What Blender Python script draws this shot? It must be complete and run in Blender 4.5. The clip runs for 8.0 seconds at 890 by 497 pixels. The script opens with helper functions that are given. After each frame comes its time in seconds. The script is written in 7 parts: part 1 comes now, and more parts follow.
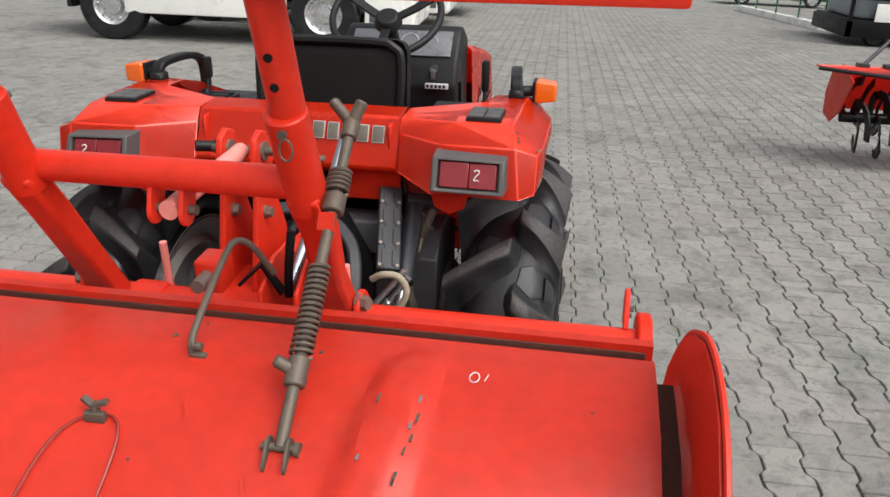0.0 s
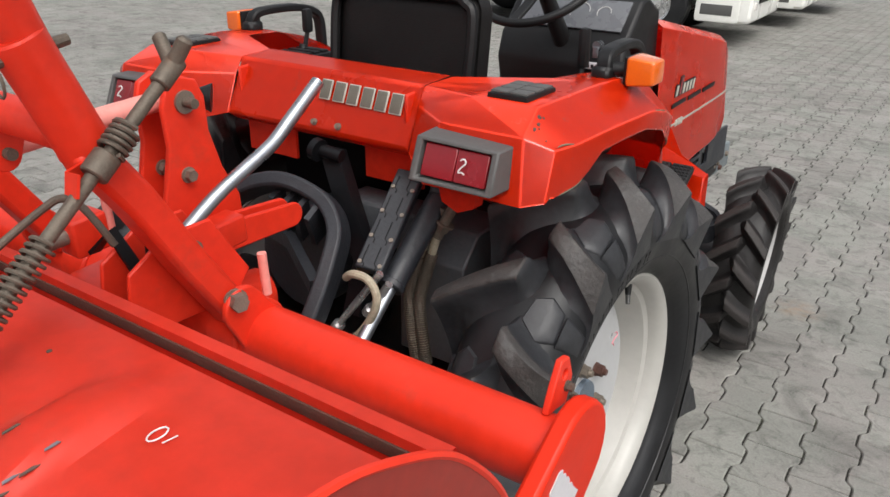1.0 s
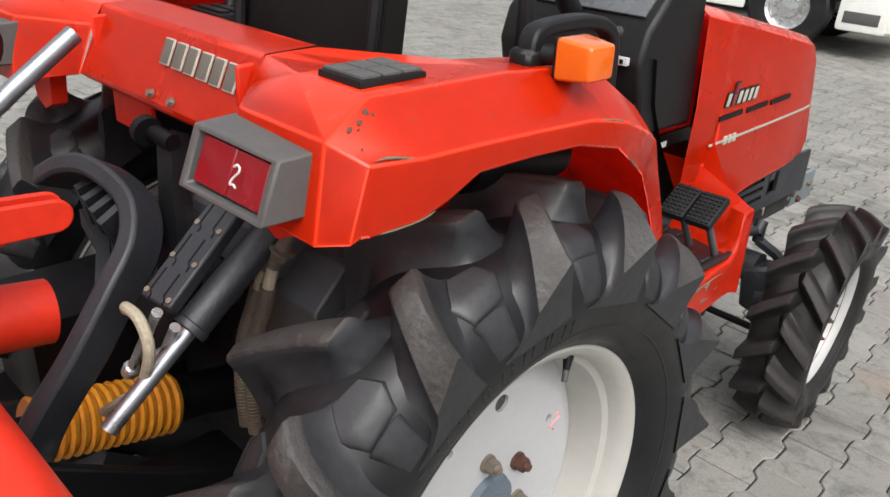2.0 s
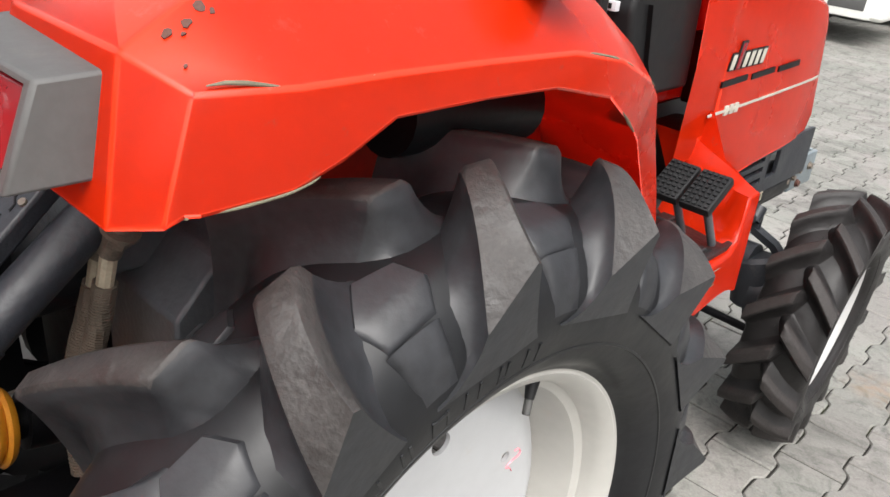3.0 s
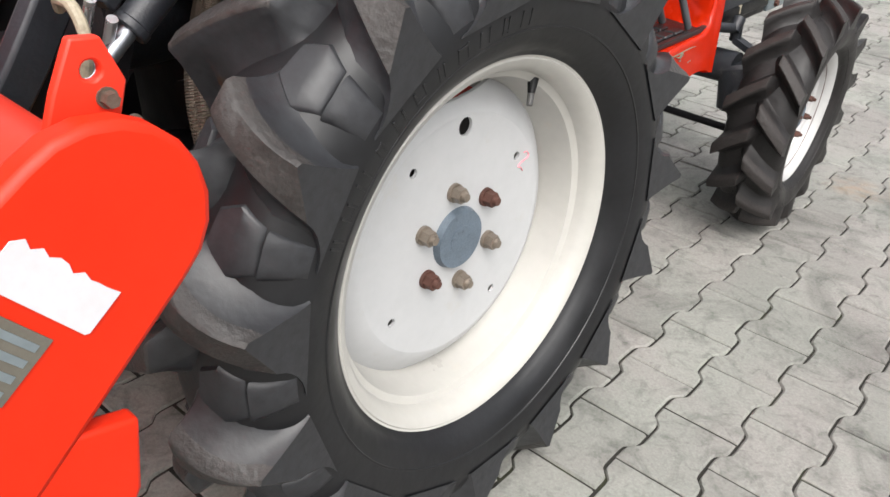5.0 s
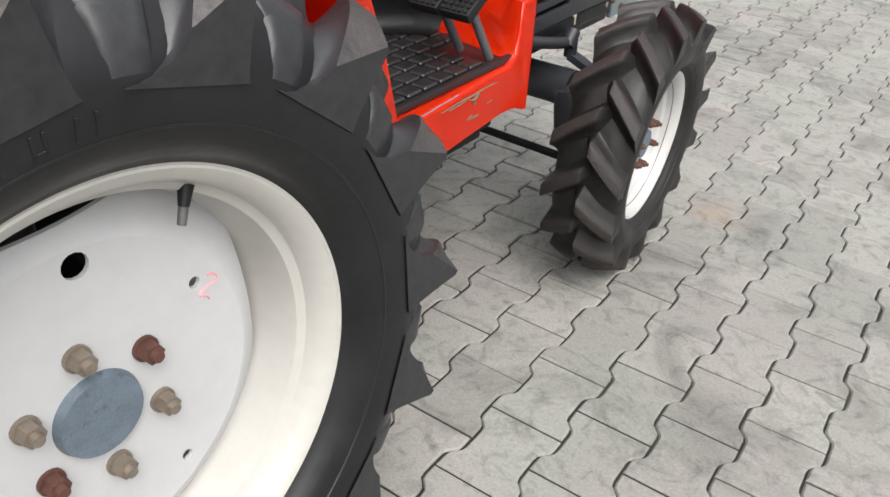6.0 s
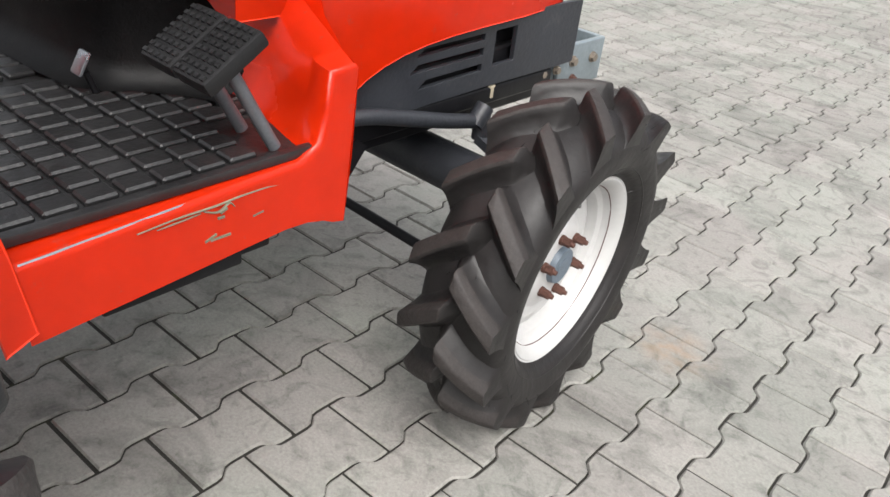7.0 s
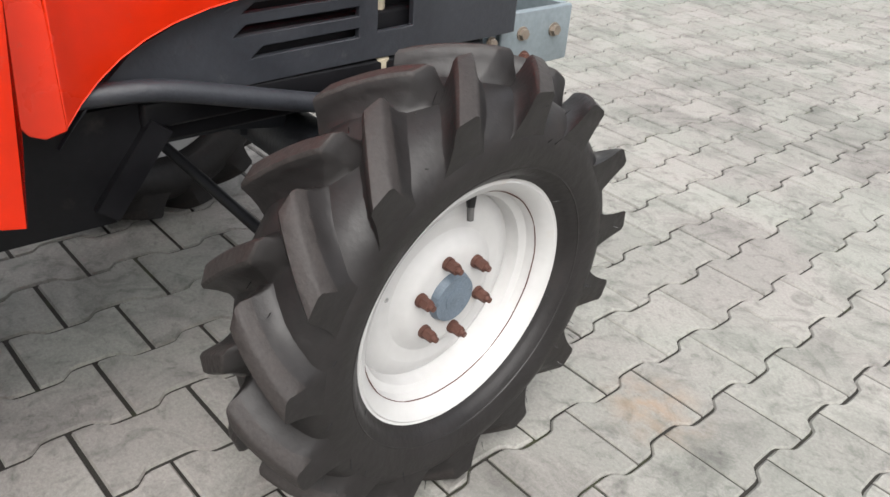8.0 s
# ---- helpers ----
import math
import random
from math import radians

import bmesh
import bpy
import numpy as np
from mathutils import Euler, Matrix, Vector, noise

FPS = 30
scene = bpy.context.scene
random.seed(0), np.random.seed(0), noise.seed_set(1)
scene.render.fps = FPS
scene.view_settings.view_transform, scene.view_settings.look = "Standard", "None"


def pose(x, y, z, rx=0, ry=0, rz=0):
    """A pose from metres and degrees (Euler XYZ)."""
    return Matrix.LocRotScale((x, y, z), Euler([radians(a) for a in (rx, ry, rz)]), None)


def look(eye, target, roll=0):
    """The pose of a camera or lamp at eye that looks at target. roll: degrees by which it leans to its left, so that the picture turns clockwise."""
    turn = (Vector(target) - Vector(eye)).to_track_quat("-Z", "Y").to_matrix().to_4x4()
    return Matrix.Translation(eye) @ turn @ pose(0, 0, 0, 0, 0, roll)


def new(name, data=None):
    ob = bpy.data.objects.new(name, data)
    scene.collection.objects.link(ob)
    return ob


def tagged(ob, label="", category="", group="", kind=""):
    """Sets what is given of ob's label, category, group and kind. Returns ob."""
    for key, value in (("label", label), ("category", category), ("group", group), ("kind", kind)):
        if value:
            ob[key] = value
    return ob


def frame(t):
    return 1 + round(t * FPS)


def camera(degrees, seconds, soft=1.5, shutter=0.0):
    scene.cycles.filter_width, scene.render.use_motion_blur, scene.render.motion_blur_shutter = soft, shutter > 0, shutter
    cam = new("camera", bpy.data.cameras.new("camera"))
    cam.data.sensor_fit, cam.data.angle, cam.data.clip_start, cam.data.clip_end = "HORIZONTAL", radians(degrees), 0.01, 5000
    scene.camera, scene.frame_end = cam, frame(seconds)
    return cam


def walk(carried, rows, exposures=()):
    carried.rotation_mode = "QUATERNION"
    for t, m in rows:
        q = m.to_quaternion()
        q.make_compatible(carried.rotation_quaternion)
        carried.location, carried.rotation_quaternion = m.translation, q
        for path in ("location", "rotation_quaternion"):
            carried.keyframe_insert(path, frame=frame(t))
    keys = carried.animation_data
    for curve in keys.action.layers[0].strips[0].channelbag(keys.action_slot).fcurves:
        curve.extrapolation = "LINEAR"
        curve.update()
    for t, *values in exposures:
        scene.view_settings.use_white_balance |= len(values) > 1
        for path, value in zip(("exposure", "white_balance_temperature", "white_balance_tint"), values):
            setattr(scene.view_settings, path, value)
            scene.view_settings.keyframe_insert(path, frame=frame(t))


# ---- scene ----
cam = camera(57.9, 8.0)
PATH = [
    (0, (0.6376, 0.5304, 1.5059), (0.3599, 2.1976, 0.8600), 2.37),
    (0.5, (0.9433, 0.7556, 1.4728), (0.2569, 2.2922, 0.8076), 1.73),
    (1, (1.0729, 1.0829, 1.4206), (0.1301, 2.4629, 0.7300), 2.74),
    (1.5, (1.1150, 1.3816, 1.4025), (0.0290, 2.6336, 0.6755), 5.02),
    (1.7, (1.1291, 1.4958, 1.3796), (-0.0012, 2.7045, 0.6489), 5.77),
    (2.8, (0.9549, 1.8741, 1.2746), (-0.1472, 3.1048, 0.5382), 6.85),
    (3, (0.9430, 1.8920, 1.2380), (-0.1268, 3.1322, 0.4700), 8.15),
    (3.5, (1.0200, 1.8110, 1.1419), (-0.0166, 3.0309, 0.2977), 10.31),
    (4, (1.1670, 1.6275, 1.0736), (0.1470, 2.8122, 0.1630), 9.09),
    (4.2, (1.2159, 1.5770, 1.0679), (0.1953, 2.7523, 0.1460), 7.60),
    (5.3, (1.1903, 1.6821, 1.1298), (0.1733, 2.8585, 0.2044), 2.71),
    (5.5, (1.1576, 1.8167, 1.1367), (0.1662, 3.0062, 0.2006), 2.10),
    (6, (1.1374, 2.1192, 1.1130), (0.2739, 3.3953, 0.1651), 4.97),
    (6.5, (1.1511, 2.4442, 1.1136), (0.2841, 3.7441, 0.2029), 8.92),
    (7, (1.0990, 2.7500, 1.0550), (0.1457, 4.0020, 0.1623), 9.89),
    (7.5, (1.0994, 3.0222, 0.9997), (0.0414, 4.2077, 0.1355), 9.16),
    (8, (1.1414, 3.2548, 0.9389), (0.0082, 4.3352, 0.0325), 7.29),
]
EXPOSURES = [(0.0, 0.32), (0.5, 0.3), (1.0, 0.3), (1.5, 0.42), (2.8, 0.80), (3.4, 1.10), (4.0, 0.80), (5.5, 0.93), (6.0, 0.84), (6.5, 0.95), (7.2, 1.0), (8.0, 1.0)]
walk(cam, [(t, look(eye, target, roll)) for t, eye, target, roll in PATH], EXPOSURES)

# ---------------------------------------------------------------- light
world = bpy.data.worlds.new("overcast_sky")
scene.world = world
world.use_nodes = True
wn = world.node_tree.nodes
wl = world.node_tree.links
wn.clear()
w_out = wn.new("ShaderNodeOutputWorld")
w_bg = wn.new("ShaderNodeBackground")
w_sky = wn.new("ShaderNodeTexSky")
w_sky.sky_type = "NISHITA"
w_sky.sun_disc = False
w_sky.sun_elevation = radians(54)
w_sky.sun_rotation = radians(127)
w_sky.dust_density = 6.0
w_sky.air_density = 1.0
w_hsv = wn.new("ShaderNodeHueSaturation")
w_hsv.inputs["Saturation"].default_value = 0.22
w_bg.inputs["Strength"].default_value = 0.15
wl.new(w_sky.outputs[0], w_hsv.inputs["Color"])
# bright overcast sky with an added brightness ramp, dimmer at the horizon than overhead
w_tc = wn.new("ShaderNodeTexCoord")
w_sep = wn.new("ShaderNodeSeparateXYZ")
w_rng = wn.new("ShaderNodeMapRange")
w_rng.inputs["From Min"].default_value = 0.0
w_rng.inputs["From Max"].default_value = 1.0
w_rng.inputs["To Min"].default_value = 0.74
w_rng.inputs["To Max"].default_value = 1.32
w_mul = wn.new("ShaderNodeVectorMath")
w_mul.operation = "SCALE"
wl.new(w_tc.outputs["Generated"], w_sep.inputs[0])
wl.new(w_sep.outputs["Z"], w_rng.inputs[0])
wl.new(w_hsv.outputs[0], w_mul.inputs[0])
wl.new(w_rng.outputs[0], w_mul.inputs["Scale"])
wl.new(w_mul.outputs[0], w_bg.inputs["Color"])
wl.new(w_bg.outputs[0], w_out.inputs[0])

sun_data = bpy.data.lights.new("sun", "SUN")
sun_data.energy = 0.75
sun_data.angle = radians(75)
sun_data.color = (1.0, 0.97, 0.93)
sun = new("sun", sun_data)
sun.matrix_basis = look((1.7, -1.3, 3.0), (0, 0, 0))


# ---------------------------------------------------------------- materials
def material(name, color, rough=0.5, metal=0.0, vary=0.12, scale=6.0, bump=0.0, bump_scale=60.0, coat=0.0,
             dirt=None, dirt_amount=0.0, dirt_scale=9.0, random_piece=0.0, spec=0.5, rough_vary=0.1, island=0.0):
    """A surface with colour variation at two scales, dirt or wear in patches, fine relief."""
    m = bpy.data.materials.new(name)
    m.use_nodes = True
    n, l = m.node_tree.nodes, m.node_tree.links
    b = n["Principled BSDF"]
    b.inputs["Metallic"].default_value = metal
    b.inputs["Specular IOR Level"].default_value = spec
    b.inputs["Coat Weight"].default_value = coat
    b.inputs["Coat Roughness"].default_value = 0.12
    tc = n.new("ShaderNodeTexCoord")
    big = n.new("ShaderNodeTexNoise")
    big.inputs["Scale"].default_value = scale
    big.inputs["Detail"].default_value = 6
    small = n.new("ShaderNodeTexNoise")
    small.inputs["Scale"].default_value = scale * 9
    small.inputs["Detail"].default_value = 5
    for t in (big, small):
        l.new(tc.outputs["Object"], t.inputs["Vector"])
    add = n.new("ShaderNodeMath")
    add.operation = "ADD"
    l.new(big.outputs[0], add.inputs[0])
    l.new(small.outputs[0], add.inputs[1])
    rng = n.new("ShaderNodeMapRange")
    rng.inputs["From Min"].default_value = 0.65
    rng.inputs["From Max"].default_value = 1.35
    rng.inputs["To Min"].default_value = 1.0 - vary
    rng.inputs["To Max"].default_value = 1.0 + vary
    l.new(add.outputs[0], rng.inputs[0])
    value = rng.outputs[0]
    if random_piece or island:
        if island:
            src = n.new("ShaderNodeNewGeometry").outputs["Random Per Island"]
        else:
            src = n.new("ShaderNodeObjectInfo").outputs["Random"]
        r2 = n.new("ShaderNodeMapRange")
        r2.inputs["To Min"].default_value = 1.0 - max(random_piece, island)
        r2.inputs["To Max"].default_value = 1.0 + max(random_piece, island)
        l.new(src, r2.inputs[0])
        mul = n.new("ShaderNodeMath")
        mul.operation = "MULTIPLY"
        l.new(value, mul.inputs[0])
        l.new(r2.outputs[0], mul.inputs[1])
        value = mul.outputs[0]
    col = n.new("ShaderNodeVectorMath")
    col.operation = "SCALE"
    col.inputs[0].default_value = color[:3]
    l.new(value, col.inputs["Scale"])
    color_out = col.outputs[0]
    if dirt is not None:
        dn = n.new("ShaderNodeTexNoise")
        dn.inputs["Scale"].default_value = dirt_scale
        dn.inputs["Detail"].default_value = 9
        dn.inputs["Roughness"].default_value = 0.68
        l.new(tc.outputs["Object"], dn.inputs["Vector"])
        dr = n.new("ShaderNodeMapRange")
        dr.inputs["From Min"].default_value = 0.62 - dirt_amount * 0.3
        dr.inputs["From Max"].default_value = 0.72 - dirt_amount * 0.2
        dr.inputs["To Max"].default_value = min(1.0, 0.35 + dirt_amount)
        l.new(dn.outputs[0], dr.inputs[0])
        mix = n.new("ShaderNodeMix")
        mix.data_type = "RGBA"
        l.new(dr.outputs[0], mix.inputs[0])
        l.new(color_out, mix.inputs[6])
        mix.inputs[7].default_value = (*dirt[:3], 1)
        color_out = mix.outputs[2]
    l.new(color_out, b.inputs["Base Color"])
    rr = n.new("ShaderNodeMapRange")
    rr.inputs["From Min"].default_value = 0.3
    rr.inputs["From Max"].default_value = 0.7
    rr.inputs["To Min"].default_value = max(0.03, rough - rough_vary)
    rr.inputs["To Max"].default_value = min(1.0, rough + rough_vary)
    l.new(big.outputs[0], rr.inputs[0])
    l.new(rr.outputs[0], b.inputs["Roughness"])
    if bump:
        bn = n.new("ShaderNodeTexNoise")
        bn.inputs["Scale"].default_value = bump_scale
        bn.inputs["Detail"].default_value = 6
        l.new(tc.outputs["Object"], bn.inputs["Vector"])
        bp = n.new("ShaderNodeBump")
        bp.inputs["Strength"].default_value = bump
        bp.inputs["Distance"].default_value = 0.01
        l.new(bn.outputs[0], bp.inputs["Height"])
        l.new(bp.outputs[0], b.inputs["Normal"])
    return m


RED = material("red_paint", (0.73, 0.029, 0.0034), 0.26, vary=0.06, scale=3, coat=0.30, spec=0.45, bump=0.015, bump_scale=25,
               dirt=(0.20, 0.13, 0.10), dirt_amount=0.0, dirt_scale=22)
RED_TILLER = material("worn_red_paint", (0.84, 0.056, 0.028), 0.40, vary=0.10, scale=4, coat=0.25, bump=0.05, bump_scale=14,
                      dirt=(0.76, 0.105, 0.065), dirt_amount=0.20, dirt_scale=3.5)
RED_FRAME = material("scratched_red_frame_paint", (0.66, 0.030, 0.011), 0.42, vary=0.12, scale=5, coat=0.10, spec=0.32, bump=0.05, bump_scale=16,
                     dirt=(0.40, 0.050, 0.028), dirt_amount=0.10, dirt_scale=9)
RED_CASE = material("bright_red_case_paint", (0.60, 0.020, 0.0030), 0.42, vary=0.07, scale=5, spec=0.25, bump=0.03, bump_scale=18)
RED_DARK = material("dull_red_paint", (0.56, 0.022, 0.006), 0.5, spec=0.25, vary=0.15, scale=8, dirt=(0.16, 0.08, 0.06), dirt_amount=0.12)
PINK = material("faded_pink_paint", (0.75, 0.28, 0.24), 0.45, vary=0.1, scale=10, dirt=(0.5, 0.12, 0.08), dirt_amount=0.1)
RUBBER = material("tyre_rubber", (0.0075, 0.0078, 0.0090), 0.42, vary=0.35, scale=7, bump=0.06, bump_scale=40, spec=0.42,
                  dirt=(0.03, 0.029, 0.029), dirt_amount=0.12, dirt_scale=7, rough_vary=0.13)
# dust, plus the bluish sky sheen on the lug flanks mixed into the base
RUBBER_TREAD = material("dusty_sheen_tread_rubber", (0.0200, 0.0208, 0.0235), 0.46, vary=0.4, scale=9, bump=0.10, bump_scale=45, spec=0.5,
                        dirt=(0.042, 0.038, 0.036), dirt_amount=0.14, dirt_scale=8, rough_vary=0.13)
RUBBER_FRONT = material("front_tyre_rubber", (0.0125, 0.0112, 0.0112), 0.50, vary=0.3, scale=9, bump=0.14, bump_scale=50, spec=0.36,
                        dirt=(0.024, 0.019, 0.017), dirt_amount=0.14, dirt_scale=9, rough_vary=0.12)
RUBBER_FRONT_TOP = material("dusty_front_lug_rubber", (0.026, 0.0225, 0.0215), 0.6, vary=0.35, scale=22, bump=0.2, bump_scale=80, spec=0.3,
                            dirt=(0.045, 0.035, 0.031), dirt_amount=0.12, dirt_scale=30, rough_vary=0.1)
RUBBER_WORN = material("scuffed_lug_rubber", (0.034, 0.031, 0.0295), 0.56, vary=0.35, scale=30, bump=0.25, bump_scale=90,
                       dirt=(0.09, 0.085, 0.08), dirt_amount=0.1, dirt_scale=60)
RIM = material("cream_white_rim_paint", (0.41, 0.40, 0.372), 0.36, vary=0.05, scale=5, coat=0.2,
               dirt=(0.45, 0.40, 0.33), dirt_amount=0.02, dirt_scale=12)
RIM_DISC = material("off_white_disc_paint", (0.43, 0.435, 0.44), 0.42, vary=0.04, scale=5, dirt=(0.40, 0.37, 0.32), dirt_amount=0.03, dirt_scale=12)
RIM_FRONT = material("white_rim_paint", (0.44, 0.437, 0.432), 0.36, vary=0.05, scale=6,
                     dirt=(0.42, 0.36, 0.30), dirt_amount=0.05, dirt_scale=14)
HUB = material("blue_grey_hub_cap", (0.10, 0.128, 0.158), 0.5, vary=0.25, scale=40, dirt=(0.03, 0.036, 0.045), dirt_amount=0.2, dirt_scale=55, bump=0.1, bump_scale=150)
BOLT = material("rusty_bolt", (0.085, 0.036, 0.026), 0.7, metal=0.2, vary=0.3, scale=60, dirt=(0.13, 0.065, 0.04), dirt_amount=0.15, dirt_scale=90, bump=0.2, bump_scale=200)
BOLT_GREY = material("dull_grey_bolt", (0.22, 0.185, 0.150), 0.45, metal=0.5, vary=0.2, scale=50, dirt=(0.18, 0.12, 0.08), dirt_amount=0.15, dirt_scale=70)
BLACK = material("black_painted_metal", (0.005, 0.005, 0.006), 0.45, vary=0.25, scale=10, dirt=(0.04, 0.036, 0.032), dirt_amount=0.03, bump=0.05, spec=0.2)
CAST_GREY = material("blue_grey_cast_metal", (0.075, 0.080, 0.088), 0.5, vary=0.18, scale=9, dirt=(0.03, 0.03, 0.03), dirt_amount=0.08, bump=0.12, bump_scale=120)
GREY_BLACK = material("grey_black_cast_metal", (0.020, 0.022, 0.027), 0.48, vary=0.2, scale=9, dirt=(0.13, 0.12, 0.11), dirt_amount=0.07, bump=0.12, bump_scale=120)
PLASTIC = material("black_plastic", (0.007, 0.007, 0.0075), 0.5, vary=0.15, scale=12, bump=0.06, bump_scale=220, spec=0.32)
PLASTIC_GREY = material("grey_plastic", (0.075, 0.074, 0.072), 0.55, vary=0.12, scale=12, bump=0.04, bump_scale=200, dirt=(0.17, 0.15, 0.13), dirt_amount=0.05)
VINYL = material("black_vinyl", (0.006, 0.005, 0.005), 0.55, vary=0.2, scale=9, bump=0.1, bump_scale=260, spec=0.25)
MAT_RUBBER = material("dusty_rubber_mat", (0.011, 0.011, 0.0115), 0.42, vary=0.25, scale=14, dirt=(0.06, 0.057, 0.055), dirt_amount=0.08, dirt_scale=16, bump=0.12, bump_scale=120, spec=0.55)
STEEL = material("zinc_plated_steel", (0.34, 0.36, 0.39), 0.32, metal=0.9, vary=0.1, scale=25, dirt=(0.25, 0.22, 0.18), dirt_amount=0.03)
RUST_STEEL = material("rusty_steel", (0.135, 0.112, 0.088), 0.6, metal=0.5, vary=0.25, scale=40, dirt=(0.15, 0.07, 0.035), dirt_amount=0.12, dirt_scale=45, bump=0.15, bump_scale=150)
GALV = material("galvanised_bracket", (0.22, 0.26, 0.28), 0.42, metal=0.5, vary=0.15, scale=12, dirt=(0.3, 0.28, 0.26), dirt_amount=0.05)
ORANGE = material("orange_lamp_lens", (0.74, 0.13, 0.008), 0.18, vary=0.06, scale=20, coat=0.5)
LENS_RED = material("dark_red_lamp_lens", (0.20, 0.005, 0.010), 0.2, vary=0.08, scale=20, coat=0.5)
LENS_LIGHT = material("pale_lamp_lens", (0.75, 0.72, 0.68), 0.2, vary=0.05)
YELLOW = material("yellow_plastic_guard", (0.72, 0.30, 0.02), 0.5, vary=0.12, scale=12, dirt=(0.25, 0.13, 0.05), dirt_amount=0.08)
PEDAL_GREY = material("worn_grey_metal", (0.10, 0.105, 0.115), 0.4, metal=0.3, vary=0.2, scale=30)
PRIMER = material("bare_grey_green_primer", (0.14, 0.13, 0.085), 0.6, vary=0.3, scale=60, bump=0.1, bump_scale=300)
WHITE_MARK = material("white_paint_mark", (0.62, 0.61, 0.60), 0.6, vary=0.1, scale=80)
PINK_MARK = material("pink_chalk_mark", (0.80, 0.30, 0.34), 0.7, vary=0.15, scale=80)
STICKER = material("white_sticker", (0.56, 0.55, 0.57), 0.45, vary=0.05, scale=15)
LOGO_EDGE = material("pale_badge_edge", (0.42, 0.40, 0.34), 0.45, vary=0.15, scale=40)
LOGO_GREY = material("grey_letter_shapes", (0.115, 0.105, 0.085), 0.45, vary=0.15, scale=40)
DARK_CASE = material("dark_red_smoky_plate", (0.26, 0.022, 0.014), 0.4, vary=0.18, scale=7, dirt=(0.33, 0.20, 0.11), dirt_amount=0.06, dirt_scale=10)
HOSE = material("beige_hydraulic_hose", (0.34, 0.30, 0.22), 0.6, vary=0.2, scale=25, dirt=(0.12, 0.10, 0.08), dirt_amount=0.15, dirt_scale=30)


def paver_material(name, joined, worn):
    """Dusty grey concrete: stone by stone variation, dark smears and blotches over the yard, grit, one orange stain."""
    m = bpy.data.materials.new(name)
    m.use_nodes = True
    n, l = m.node_tree.nodes, m.node_tree.links
    b = n["Principled BSDF"]
    b.inputs["Specular IOR Level"].default_value = 0.3
    b.inputs["Roughness"].default_value = 0.74
    geo = n.new("ShaderNodeNewGeometry")
    pos = geo.outputs["Position"]

    def noise_of(scale, detail, rough, distort=0.0):
        t = n.new("ShaderNodeTexNoise")
        t.inputs["Scale"].default_value, t.inputs["Detail"].default_value = scale, detail
        t.inputs["Roughness"].default_value, t.inputs["Distortion"].default_value = rough, distort
        l.new(pos, t.inputs["Vector"])
        return t.outputs[0]

    def spread(src, f0, f1, t0, t1):
        r = n.new("ShaderNodeMapRange")
        for key, v in (("From Min", f0), ("From Max", f1), ("To Min", t0), ("To Max", t1)):
            r.inputs[key].default_value = v
        l.new(src, r.inputs[0])
        return r.outputs[0]

    def times(a, c):
        r = n.new("ShaderNodeMath")
        r.operation = "MULTIPLY"
        l.new(a, r.inputs[0])
        l.new(c, r.inputs[1])
        return r.outputs[0]

    piece = geo.outputs["Random Per Island"] if joined else n.new("ShaderNodeObjectInfo").outputs["Random"]
    v = spread(piece, 0, 1, 0.90, 1.10)
    v = times(v, spread(noise_of(0.9, 3, 0.5), 0.3, 0.7, 0.90, 1.10))
    v = times(v, spread(noise_of(3.6, 8, 0.62, 1.2), 0.50, 0.70, 1.07, 0.62))
    v = times(v, spread(noise_of(9.5, 7, 0.60, 2.2), 0.52, 0.74, 1.04, 0.60))
    v = times(v, spread(noise_of(26.0, 6, 0.62, 1.0), 0.56, 0.76, 1.03, 0.64))
    v = times(v, spread(noise_of(150.0, 5, 0.75), 0.32, 0.68, 0.84, 1.16))
    tint = n.new("ShaderNodeMix")
    tint.data_type = "RGBA"
    l.new(spread(noise_of(2.3, 5, 0.6, 0.6), 0.38, 0.62, 0.0, 1.0), tint.inputs[0])
    # edges a touch lighter: wear, and bevel highlights put into the colour
    gain = 1.06 if worn else 1.0
    tint.inputs[6].default_value = (0.193 * gain, 0.195 * gain, 0.176 * gain, 1)
    tint.inputs[7].default_value = (0.206 * gain, 0.195 * gain, 0.182 * gain, 1)
    col = n.new("ShaderNodeVectorMath")
    col.operation = "SCALE"
    l.new(tint.outputs[2], col.inputs[0])
    l.new(v, col.inputs["Scale"])
    # orange-brown spill
    d = n.new("ShaderNodeVectorMath")
    d.operation = "DISTANCE"
    d.inputs[1].default_value = (0.600, 4.345, 0.0)
    l.new(pos, d.inputs[0])
    near_spill = times(spread(d.outputs["Value"], 0.02, 0.12, 0.75, 0.0), spread(noise_of(22.0, 5, 0.6), 0.35, 0.65, 0.0, 0.8))
    mix = n.new("ShaderNodeMix")
    mix.data_type = "RGBA"
    l.new(near_spill, mix.inputs[0])
    l.new(col.outputs[0], mix.inputs[6])
    mix.inputs[7].default_value = (0.27, 0.18, 0.115, 1)
    l.new(mix.outputs[2], b.inputs["Base Color"])
    bp = n.new("ShaderNodeBump")
    bp.inputs["Strength"].default_value = 0.35
    bp.inputs["Distance"].default_value = 0.006
    l.new(noise_of(190.0, 5, 0.6), bp.inputs["Height"])
    l.new(bp.outputs[0], b.inputs["Normal"])
    return m


